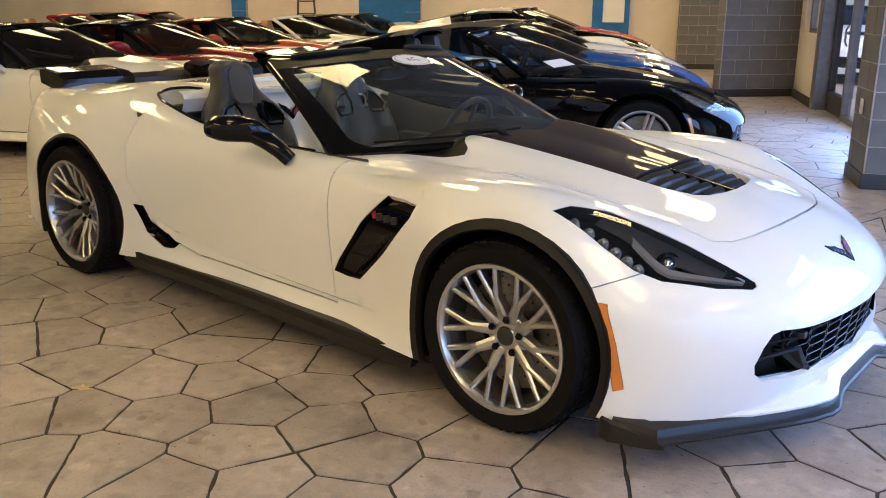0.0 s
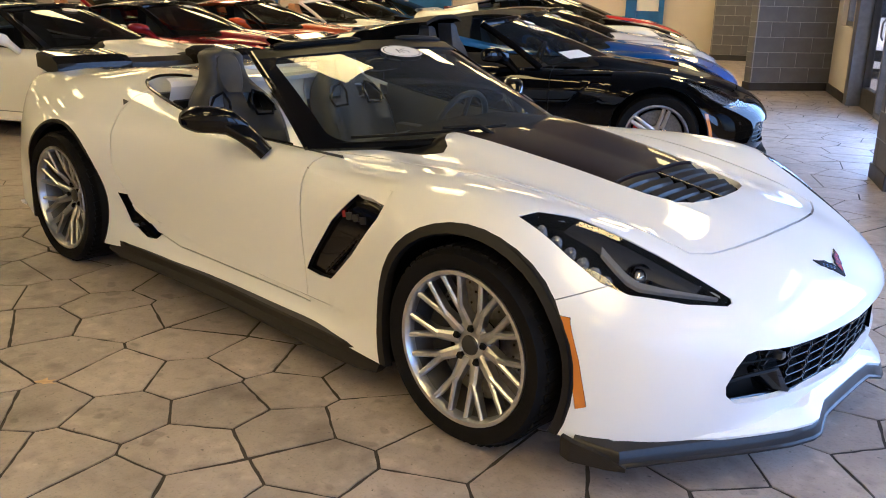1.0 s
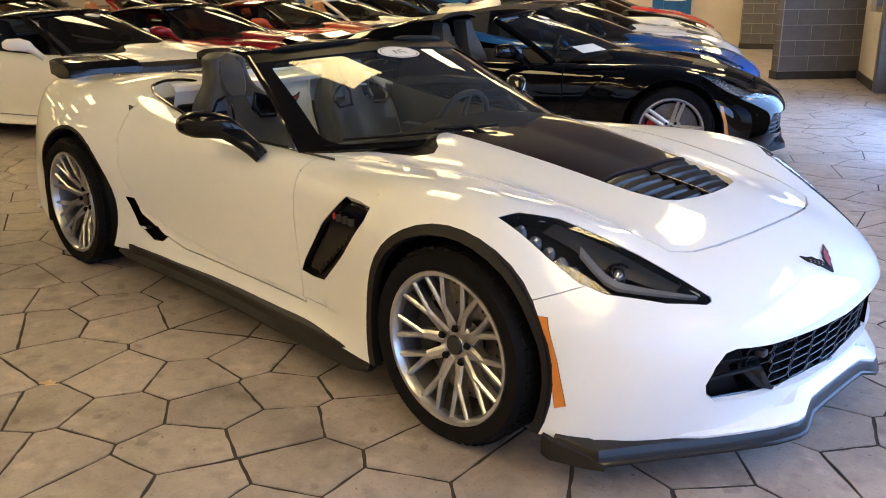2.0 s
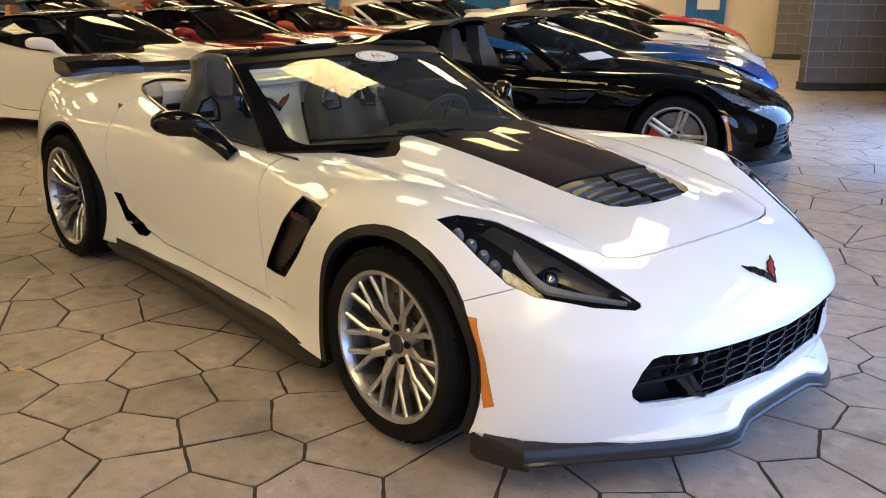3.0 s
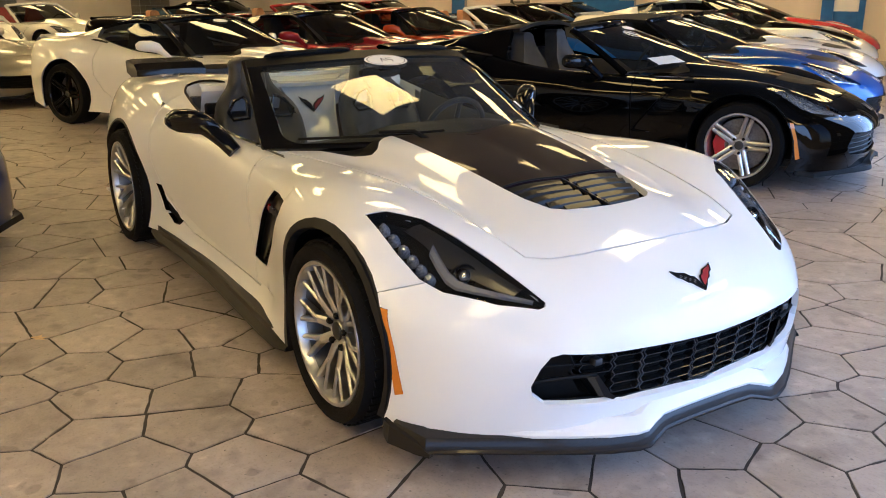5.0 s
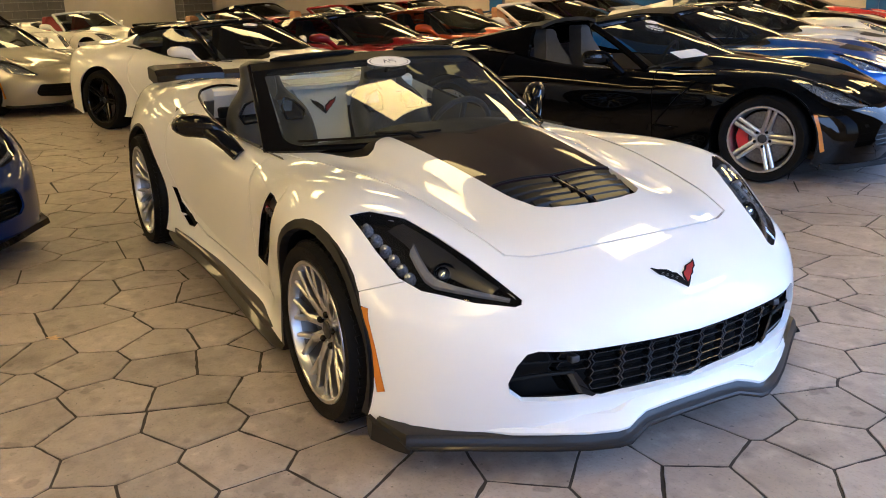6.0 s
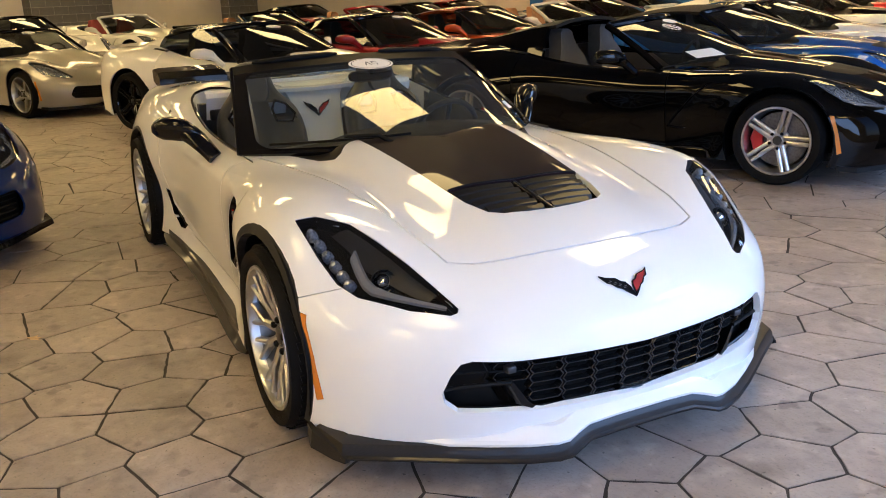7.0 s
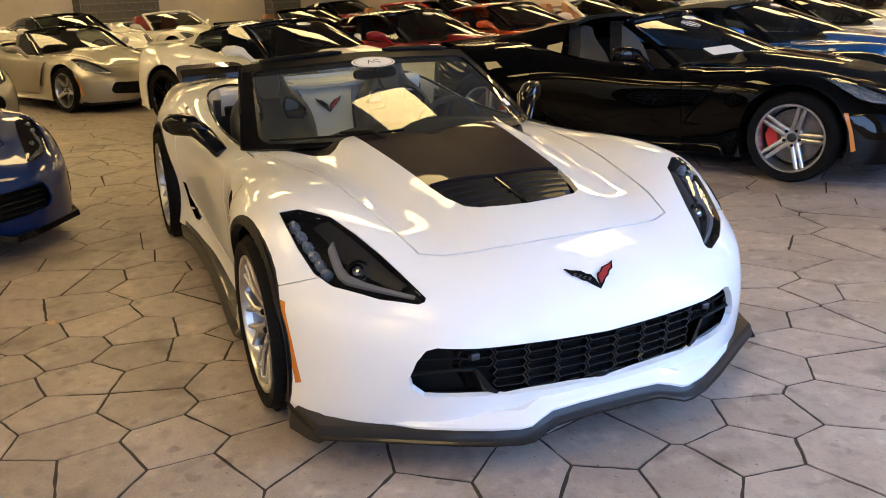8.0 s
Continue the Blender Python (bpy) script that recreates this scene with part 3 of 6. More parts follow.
# light switches on the pillars
for p, q, z, face in ((2.90, 3.42, .62, "p"), (2.90, 3.46, 1.95, "p")):
    sw = thing("wall_switch", "small white switch plate on a grey pillar", "switch", room_pose(p - .012, q, z))
    bm = bmesh.new()
    box(bm, (0, 0, 0), (.012, .075, .12), bevel=.003)
    part("plate", bm, M["sticker"], sw, smooth=False)
    bm = bmesh.new()
    box(bm, (-.008, 0, 0), (.008, .02, .045), bevel=.002)
    part("toggle", bm, M["sticker"], sw, smooth=False)


# ---------------------------------------------------------------- floor slabs
def cell_of(i, sites, reach):
    """The part of the plane nearest to a site, by cutting away the half planes of its neighbours."""
    s = sites[i]
    poly = [s + Vector((math.cos(a), math.sin(a))) * reach for a in (0.4, 1.2, 2.0, 2.8, 3.6, 4.4, 5.1, 5.9)]
    near = sorted((j for j in range(len(sites)) if j != i and (sites[j] - s).length < 2 * reach), key=lambda j: (sites[j] - s).length)
    for j in near[:18]:
        n = sites[j] - s
        mid = (sites[j] + s) / 2
        out = []
        for a, b in zip(poly, poly[1:] + poly[:1]):
            da, db = (a - mid).dot(n), (b - mid).dot(n)
            if da <= 0:
                out.append(a)
            if (da < 0) != (db < 0) and abs(da - db) > 1e-9:
                out.append(a + (b - a) * (da / (da - db)))
        poly = out
        if len(poly) < 3:
            return None
    return poly


def shrunk(poly, gap):
    """A convex outline with each edge moved inwards."""
    n = len(poly)
    res = []
    area = sum(poly[i].x * poly[(i + 1) % n].y - poly[(i + 1) % n].x * poly[i].y for i in range(n))
    if area < 0:
        poly = poly[::-1]
    clean = [p for i, p in enumerate(poly) if (p - poly[i - 1]).length > 0.02]
    n = len(clean)
    if n < 3:
        return None
    lines = []
    for i in range(n):
        a, b = clean[i], clean[(i + 1) % n]
        d = (b - a).normalized()
        inw = Vector((-d.y, d.x))
        lines.append((a + inw * gap, d))
    for i in range(n):
        (a, d), (b, e) = lines[i - 1], lines[i]
        cr = d.x * e.y - d.y * e.x
        if abs(cr) < 1e-4:
            res.append(b)
        else:
            t = ((b.x - a.x) * e.y - (b.y - a.y) * e.x) / cr
            res.append(a + d * t)
    return res


def rough_edges(poly, rng):
    """Breaks long straight edges with a slight wander, as hand-cut joints have."""
    out = []
    for a, b in zip(poly, poly[1:] + poly[:1]):
        out.append(a)
        k = int((b - a).length / 0.05)
        d = (b - a)
        s = Vector((-d.y, d.x)).normalized()
        for i in range(1, k + 1):
            out.append(a + d * (i / (k + 1)) + s * rng.uniform(-0.0028, 0.0028))
    return out


rng = random.Random(11)
GX, GY = 0.40, 0.345
SLABS_A = [(-1.27, -1.23), (-1.26, -1.04), (-1.04, -1.43), (-0.92, -1.25), (-0.89, -0.94), (-0.66, -1.60), (-0.61, -0.76), (-0.59, -1.12), (-0.59, -1.45), (-0.37, -1.15), (-0.28, -0.90), (-0.16, -1.56), (-0.15, -1.84), (-0.06, -0.88), (0.06, -1.08), (0.09, -1.92), (0.14, -1.46), (0.19, -1.77), (0.35, -1.27), (0.36, -1.00), (0.40, -2.03), (0.43, -1.61), (0.53, -1.89), (0.56, -0.87)]
SLABS_B = [(0.62, -1.32), (0.68, -1.07), (0.71, 2.09), (0.78, -0.82), (0.80, -1.58), (0.85, -1.84), (0.93, -1.27), (0.94, 2.29), (0.96, 2.53), (1.03, 1.93), (1.03, -1.67), (1.08, -1.03), (1.15, -1.34), (1.18, 1.64), (1.29, -1.62), (1.35, 1.98), (1.38, -1.04), (1.47, 1.71), (1.47, 1.48), (1.50, -1.28), (1.57, -1.77), (1.58, -1.57), (1.60, 1.24), (1.60, 1.89)]
SLABS_C = [(1.72, -1.00), (1.76, 1.44), (1.77, 1.70), (1.81, -1.27), (1.90, 1.21), (1.99, -0.82), (2.00, 0.93), (2.05, 0.70), (2.06, -0.51), (2.17, 1.16), (2.17, 0.35), (2.21, -0.64), (2.25, 0.01), (2.26, -0.32), (2.29, 0.62), (2.35, 0.91), (2.44, -0.12), (2.46, 0.40), (2.50, 0.12), (2.64, 0.67), (2.73, 0.36)]
laid = [Vector(p) for p in SLABS_A + SLABS_B + SLABS_C]
sites = list(laid)
for i in range(-46, 26):
    for j in range(-38, 52):
        p = Vector(((i + (0.5 if j % 2 else 0)) * GX, j * GY))
        p += Vector((rng.uniform(-0.5, 0.5) * GX, rng.uniform(-0.5, 0.5) * GY))
        pq = Vector((p.x * CA + p.y * SA, -p.x * SA + p.y * CA))
        if min((p - s).length for s in laid) < 0.33:
            continue
        if P0 + 0.3 < pq.x < P1 - 0.2 and Q0 + 0.3 < pq.y < Q1 - 0.2:
            sites.append(p)
far_bm = bmesh.new()
made = 0
for i, s in enumerate(sites):
    if not (-17 < s.x < 9 and -13 < s.y < 19):
        continue
    close = i < 6000 and -0.9 < s.x < 3.6 and -3.4 < s.y < 2.6 and made < 300
    poly = cell_of(i, sites, 0.75)
    if not poly:
        continue
    poly = shrunk(poly, rng.uniform(0.0044, 0.0062))
    if not poly or len(poly) < 3:
        continue
    h = rng.uniform(-0.0015, 0.0)
    if close:
        ring = rough_edges(poly, rng)
        bm = bmesh.new()
        c = sum(ring, Vector((0, 0))) / len(ring)
        top = [bm.verts.new(((p - c).x * 0.996, (p - c).y * 0.996, h)) for p in ring]
        low = [bm.verts.new(((p - c).x, (p - c).y, -0.012)) for p in ring]
        n = len(ring)
        bm.faces.new(top)
        for k in range(n):
            bm.faces.new((low[k], low[(k + 1) % n], top[(k + 1) % n], top[k]))
        ob = part("floor_slab", bm, M["floor_slab"], floor, smooth=False)
        ob.matrix_parent_inverse = floor.matrix_world.inverted()
        ob.matrix_basis = Matrix.Translation((c.x, c.y, 0))
        made += 1
    else:
        top = [far_bm.verts.new((p.x, p.y, h)) for p in poly]
        low = [far_bm.verts.new((p.x, p.y, -0.012)) for p in poly]
        n = len(poly)
        far_bm.faces.new(top)
        for k in range(n):
            far_bm.faces.new((low[k], low[(k + 1) % n], top[(k + 1) % n], top[k]))
fs = part("floor_slabs", far_bm, M["floor_slab"], floor, smooth=False)
fs.matrix_parent_inverse = floor.matrix_world.inverted()
tagged(fs, kind="stuff")
# a dry leaf on the slabs
bm = bmesh.new()
pts = [(-.045, 0), (-.02, .012), (-.008, .03), (.004, .014), (.03, .022), (.022, .004), (.05, -.004), (.018, -.01), (.008, -.026), (-.006, -.012), (-.028, -.012)]
vs = [bm.verts.new((x, y, .004 + .012 * abs(y) * 30 * .5)) for x, y in pts]
bm.faces.new(vs)
leaf = part("dry_leaf", bm, noisy(shader("dry_leaf", (.58, .40, .20), .7), 60, (.48, .32, .15), (.68, .48, .26), (.6, .8)), smooth=False)
leaf.matrix_world = pose(0.027, -1.674, .001, 0, 0, 35)
tagged(leaf, "small curled yellow-brown dry leaf on the floor", "leaf")

# ---------------------------------------------------------------- the low two-seat sports car body
# Rails from the middle of the roofless body outwards and down to the sill, each from tail to nose.
def rail(*pts):
    return [tuple(p) for p in pts]


R0 = rail((-2.08, 0, .30), (-2.10, 0, .86), (-1.80, 0, .915), (-1.36, 0, .945), (-.90, 0, .955), (-.30, 0, .91), (.30, 0, .88), (.72, 0, .882),
          (1.05, 0, .848), (1.36, 0, .803), (1.66, 0, .752), (1.95, 0, .674), (2.235, 0, .475), (2.245, 0, .32), (2.20, 0, .16))
R1 = rail((-2.07, .25, .30), (-2.10, .25, .865), (-1.80, .25, .925), (-1.36, .25, .957), (-.90, .25, .965), (-.30, .25, .905), (.30, .25, .872), (.72, .25, .875),
          (1.05, .25, .842), (1.36, .25, .798), (1.66, .24, .744), (1.95, .24, .664), (2.222, .25, .47), (2.23, .25, .315), (2.19, .25, .16))
R2 = rail((-2.06, .45, .30), (-2.09, .45, .88), (-1.80, .45, .935), (-1.36, .45, .967), (-.90, .45, .972), (-.30, .45, .87), (.30, .45, .835), (.72, .45, .828),
          (1.05, .45, .797), (1.36, .45, .760), (1.66, .44, .712), (1.93, .44, .640), (2.185, .45, .46), (2.185, .455, .31), (2.15, .46, .16))
R3 = rail((-2.03, .64, .30), (-2.06, .64, .88), (-1.80, .64, .925), (-1.36, .65, .945), (-.92, .655, .930), (-.30, .68, .825), (.30, .69, .80), (.72, .69, .795),
          (1.05, .70, .800), (1.36, .705, .796), (1.64, .68, .745), (1.88, .64, .640), (2.10, .61, .455), (2.105, .62, .31), (2.07, .63, .16))
R4 = rail((-1.99, .77, .30), (-2.02, .77, .82), (-1.80, .80, .860), (-1.36, .835, .870), (-.90, .815, .855), (-.30, .80, .795), (.30, .80, .775), (.72, .825, .765),
          (1.05, .862, .775), (1.36, .87, .772), (1.60, .838, .725), (1.83, .775, .600), (1.985, .755, .45), (1.995, .76, .30), (1.97, .765, .16))
R5 = rail((-1.94, .86, .30), (-1.97, .86, .60), (-1.78, .915, .620), (-1.36, .960, .630), (-.88, .895, .640), (-.30, .855, .620), (.30, .862, .62), (.72, .885, .625),
          (1.05, .940, .640), (1.36, .958, .650), (1.58, .938, .615), (1.76, .895, .530), (1.885, .842, .44), (1.895, .845, .29), (1.88, .848, .16))
R6 = rail((-1.90, .90, .25), (-1.91, .90, .42), (-1.75, .925, .40), (-1.36, .962, .42), (-.88, .880, .400), (-.30, .838, .268), (.30, .842, .254), (.72, .868, .275),
          (1.05, .932, .40), (1.36, .955, .42), (1.57, .945, .42), (1.71, .925, .41), (1.80, .898, .39), (1.815, .892, .27), (1.815, .892, .16))
R7 = rail((-1.86, .92, .20), (-1.86, .92, .22), (-1.70, .945, .17), (-1.36, .965, .16), (-.88, .900, .165), (-.30, .868, .165), (.30, .878, .165), (.72, .912, .165),
          (1.05, .945, .16), (1.36, .955, .16), (1.56, .945, .16), (1.67, .932, .16), (1.735, .922, .16), (1.755, .917, .16), (1.765, .915, .155))
BODY = [R0, R1, R2, R3, R4, R5, R6, R7]
FRONT_X, REAR_X = 1.378, -1.350


def dome(x, y):
    """How far the hood rises along its two ridges, which start in a peak at the cowl, and dips beside them."""
    a = abs(y)
    mid = .385 - .07 * (x - .8)
    along = math.exp(-((x - .80) / (.55 if x > .80 else .12)) ** 2)
    rise = .024 * along * math.exp(-((a - mid) / (.075 if a > mid else .13)) ** 2)
    dip = .016 * math.exp(-((x - .84) / .16) ** 2) * math.exp(-((a - .53) / .07) ** 2)
    fold = .010 * math.exp(-((x - 1.32) / .42) ** 4) * math.exp(-((a - .475 + .04 * (x - 1.3)) / .055) ** 2)
    return rise - dip - fold


def skin(step):
    """The near half of the body, as a marked skin (right side, y below 0)."""
    grid = loft(BODY, step, step)
    bm = bmesh.new()
    bm.faces.layers.int.new("mark")
    rows = [[(p[0], -abs(p[1]) if j else 0.0, p[2] + (dome(p[0], p[1]) if p[2] > .7 else 0)) for j, p in enumerate(r)] for r in grid]
    vs = sheet(bm, rows)
    bm.normal_update()
    tall = sum(f.normal.z * f.calc_area() for f in bm.faces)
    if tall < 0:
        bmesh.ops.reverse_faces(bm, faces=list(bm.faces))
        bm.normal_update()
    return bm


def ring(cx, cz, r, n=40, y=-1.0, flat=None):
    out = []
    for i in range(n):
        a = 2 * math.pi * i / n
        out.append((cx + r * math.cos(a), y, cz + r * math.sin(a)))
    return out


SIDE, TOP, FRONT = (0, -1, 0), (0, 0, 1), (1, 0, 0)
OUTBOARD = lambda c: c.y < -0.5
DOOR_LINE = [(.508, -1, .95), (.505, -1, .55), (.515, -1, .232), (.0, -1, .240), (-.42, -1, .250), (-.60, -1, .285), (-.78, -1, .40),
             (-.875, -1, .56), (-.885, -1, .72), (-.83, -1, .93)]
COCKPIT = [(.60, .02, 1), (.58, -.40, 1), (.40, -.715, 1), (.10, -.722, 1), (-.30, -.722, 1), (-.60, -.71, 1), (-.86, -.68, 1), (-.965, -.635, 1), (-.97, -.56, 1), (-.90, -.50, 1),
           (-.80, -.46, 1), (-.74, -.36, 1), (-.72, -.15, 1), (-.72, .02, 1)]
HOOD = [(1.978, .02, 1), (1.976, -.14, 1), (1.968, -.22, 1), (1.952, -.31, 1), (1.922, -.41, 1), (1.884, -.485, 1), (1.73, -.515, 1), (1.50, -.54, 1), (1.25, -.572, 1), (.95, -.62, 1), (.42, -.702, 1),
        (.425, -.668, 1), (.64, -.575, 1), (.79, -.505, 1), (.855, -.462, 1), (.845, -.43, 1), (.805, -.40, 1), (.785, -.37, 1), (.785, -.335, 1), (.84, -.20, 1), (.86, .02, 1)]
STRIPE = [(.86, .02, 1), (.84, -.20, 1), (.785, -.332, 1), (1.20, -.298, 1), (1.488, -.2755, 1), (1.488, .02, 1)]
VENT = [(1.485, .02, 1), (1.485, -.276, 1), (1.60, -.262, 1), (1.70, -.232, 1), (1.735, -.19, 1), (1.755, -.10, 1), (1.76, .02, 1)]
COWL = [(.86, .02, 1), (.84, -.20, 1), (.785, -.335, 1), (.785, -.37, 1), (.805, -.40, 1), (.845, -.43, 1), (.855, -.462, 1), (.79, -.505, 1), (.64, -.575, 1), (.425, -.668, 1), (.40, -.70, 1), (.58, -.40, 1), (.60, .02, 1)]
GRILLE = [(3, .02, .420), (3, -.29, .428), (3, -.42, .430), (3, -.545, .437), (3, -.575, .428), (3, -.602, .392), (3, -.624, .335), (3, -.618, .305), (3, -.585, .275), (3, -.335, .258), (3, .02, .246)]
HEADLAMP = [(1.505, -.842, .760), (1.532, -.780, .769), (1.62, -.695, .751), (1.74, -.645, .71), (1.86, -.60, .66), (2.05, -.532, .563), (2.06, -.542, .556), (2.055, -.562, .549), (1.98, -.658, .558),
            (1.856, -.770, .584), (1.78, -.808, .612), (1.685, -.830, .672)]
LAMP_WAY = (.55, -.42, .72)
FENDER_VENT = [(.845, -1, .722), (.93, -1, .722), (1.005, -1, .714), (.985, -1, .668), (.83, -1, .505), (.672, -1, .366), (.60, -1, .362), (.52, -1, .370), (.555, -1, .425), (.70, -1, .60)]
SIDE_SCOOP = [(-.875, -1, .435), (-.805, -1, .436), (-.755, -1, .365), (-.57, -1, .275), (-.60, -1, .252), (-.665, -1, .246), (-.79, -1, .305)]
MARK_LAMP = [(1.722, -1, .525), (1.750, -1, .523), (1.788, -1, .40), (1.816, -1, .265), (1.788, -1, .254), (1.764, -1, .40)]


def nose_x(y):
    """How far forward the bumper stands at y."""
    return 2.238 - 0.21 * y * y - 0.42 * y**4


# ---------------------------------------------------------------- wheels
def spoke_bar(bm, a, b, wa, wb, ta, tb, za, zb):
    """A tapered bar in the wheel's plane from a to b (x, y), widths and depths at both ends, faces at za and zb."""
    a, b = Vector(a), Vector(b)
    d = (b - a).normalized()
    s = Vector((-d.y, d.x))
    rows = []
    for p, w, t, z in ((a, wa, ta, za), (b, wb, tb, zb)):
        e = w * 0.28
        rows.append([(*(p + s * (w / 2)), z - t), (*(p + s * (w / 2)), z - 0.006), (*(p + s * (w / 2 - e)), z), (*(p - s * (w / 2 - e)), z), (*(p - s * (w / 2)), z - 0.006), (*(p - s * (w / 2)), z - t)])
    vs = sheet(bm, rows, closed=True)
    bm.faces.new(vs[0][::-1])
    bm.faces.new(vs[1])


def polar(r, a):
    return (r * math.cos(a), r * math.sin(a))


def wheel(parent, m, rim, tyre, width, style="split", metal=None, caliper=None, detail=1.0, dish=0.045, spin=0.0):
    """A wheel whose outer face looks along its own +z. style: split, twin or five."""
    metal = metal or M["alloy"]
    root = new("wheel")
    root.parent = parent
    root.matrix_local = m @ pose(0, 0, 0, 0, 0, spin)
    hw, st = width / 2, int(64 * detail)
    bm = bmesh.new()
    side = tyre - rim
    lathe(bm, [(rim - .004, -hw + .02), (rim + side * .35, -hw + .002), (rim + side * .75, -hw), (tyre - .012, -hw + .015), (tyre, -hw + .045), (tyre, hw - .045), (tyre - .012, hw - .015),
               (rim + side * .75, hw), (rim + side * .35, hw - .002), (rim + .006, hw - .008), (rim - .004, hw - .02)], st)
    t = part("tyre", bm, M["rubber"], root, "black rubber tyre with a low sidewall")
    if detail >= 1:
        # tread blocks across the shoulder
        bm = bmesh.new()
        for i in range(56):
            a = 2 * math.pi * i / 56
            for s in (-1, 1):
                box(bm, (math.cos(a) * (tyre - .003), math.sin(a) * (tyre - .003), s * (hw - .055)), (.008, .024, .055), Euler((radians(12) * s, 0, a)).to_matrix())
        tagged(part("tread", bm, M["rubber"], root), kind="stuff")
    bm = bmesh.new()
    f = hw - .012
    lathe(bm, [(rim + .004, f), (rim + .002, f + .006), (rim - .010, f + .006), (rim - .016, f - .004), (rim - .020, f - .030)], st)
    part("rim", bm, metal, root)
    bm = bmesh.new()
    lathe(bm, [(rim - .020, f - .030), (rim - .03, f - .08), (rim - .03, -hw + .03), (rim + .002, -hw + .01)], st)
    part("barrel", bm, M["barrel"], root, "silver inner barrel of the wheel")
    zf, zh = f - .006, f - dish
    if style == "split":
        for k in range(5):
            a0 = 2 * math.pi * (k + 0.5) / 5 + 0.1
            bm = bmesh.new()
            for s in (-1, 1):
                am = a0 + s * 0.29
                spoke_bar(bm, polar(.050, a0 + s * .42), polar(rim * .53, am), .040, .031, .04, .034, zh, zh + (zf - zh) * .6)
                for q in (-1, 1):
                    spoke_bar(bm, polar(rim * .49, am + q * .014), polar(rim - .012, am + q * .150), .0205, .018, .034, .026, zh + (zf - zh) * .58, zf)
            part("spoke", bm, metal, root, sharp=20)
    elif style == "twin":
        for k in range(5):
            a0 = 2 * math.pi * k / 5 + 0.35
            bm = bmesh.new()
            for s in (-1, 1):
                spoke_bar(bm, polar(.05, a0 + s * .35), polar(rim - .012, a0 + s * .095), .032, .026, .04, .025, zh, zf)
            part("spoke", bm, metal, root, sharp=20)
    else:
        for k in range(5):
            a0 = 2 * math.pi * k / 5 + 0.2
            bm = bmesh.new()
            spoke_bar(bm, polar(.04, a0), polar(rim - .012, a0), .055, .05, .04, .025, zh, zf)
            part("spoke", bm, metal, root, sharp=20)
    bm = bmesh.new()
    lathe(bm, [(.0, zh + .004), (.028, zh + .004), (.032, zh - .002), (.034, zh - .004), (.072, zh - .006), (.078, zh - .012), (.078, zh - .05)], 32)
    part("hub", bm, metal, root)
    if detail >= .5:
        bm = bmesh.new()
        lathe(bm, [(0, zh + .010), (.020, zh + .0095), (.030, zh + .007), (.0335, zh + .001)], 28)
        part("centre_cap", bm, M["dark_metal"], root, "dark round centre cap")
        for k in range(5):
            a = 2 * math.pi * k / 5 + 0.1
            bm = bmesh.new()
            lathe(bm, [(0, .018), (.0085, .018), (.0125, .012), (.0125, -.006)], 6, Matrix.Translation((*polar(.058, a), zh - .004)))
            part("lug_nut", bm, M["black_satin"], root, "dark lug nut")
    bm = bmesh.new()
    rd = rim * .80
    lathe(bm, [(.07, -.005), (.07, .012), (rd, .012), (rd, -.016), (.07, -.016)], max(24, st // 2))
    part("brake_disc", bm, M["steel"], root)
    if detail >= 1:
        for k in range(60):
            a = 2 * math.pi * k / 60
            r = rd * (.62 + .16 * (k % 3))
            bm = bmesh.new()
            lathe(bm, [(0, .0135), (.0042, .0135), (.0042, .012)], 8, Matrix.Translation((*polar(r, a), 0)))
            h = part("vent_hole", bm, M["black_satin"], root, smooth=False)
    bm = bmesh.new()
    out = [polar(rd * r, math.pi + a) for r, a in ((.62, -.52), (.86, -.60), (1.0, -.46), (1.03, 0), (1.0, .46), (.86, .60), (.62, .52), (.58, 0))]
    solid(bm, out, -.04, .045)
    c = part("brake_caliper", bm, caliper or M["dark_metal"], root, sharp=25)
    c.matrix_local = pose(0, 0, 0, 0, 0, -spin)
    return root


TO_RIGHT = Euler((radians(90), 0, 0)).to_matrix().to_4x4()


def right_side(x, y, z):
    return Matrix.Translation((x, y, z)) @ TO_RIGHT


def left_side(x, y, z):
    return Matrix.Translation((x, y, z)) @ Euler((radians(-90), 0, 0)).to_matrix().to_4x4()


# ---------------------------------------------------------------- the white convertible
hero = thing("sports_car", "pearl white convertible sports car with black hood stripe, roof down", "car", pose(0, 0, 0))
bm = skin(0.026)
(BODYM, ARCH, TRIM, DOOR, HOODM, STRIPEM, VENTM, GRILLEM, COWLM, COCK, GAP, DECK, QUARTER, BUMPER, LAMP, FVENT, SVENT, MARKER, TRIMR, SPEAR) = range(20)
from mathutils.bvhtree import BVHTree
SKIN = BVHTree.FromBMesh(bm)


def on_skin(x, y, lift=0.0, way=(0, 0, -1)):
    """The place on the body under (x, y), and the way out of it there."""
    s = -1 if y <= 0 else 1
    p, n, _, _ = SKIN.ray_cast(Vector((x, -abs(y), 3)), Vector(way))
    if n.z < 0:
        n = -n
    p, n = Vector((p.x, p.y * -s, p.z)), Vector((n.x, n.y * -s, n.z))
    return p + n * lift, n


# a tapering fold pressed into the fender above its vent
UPPER = [(.49, .752), (.62, .762), (.80, .774), (.985, .782)]
FOLD = [(x, -1, z) for x, z in UPPER] + [(1.005, -1, .716), (.845, -1, .722)]


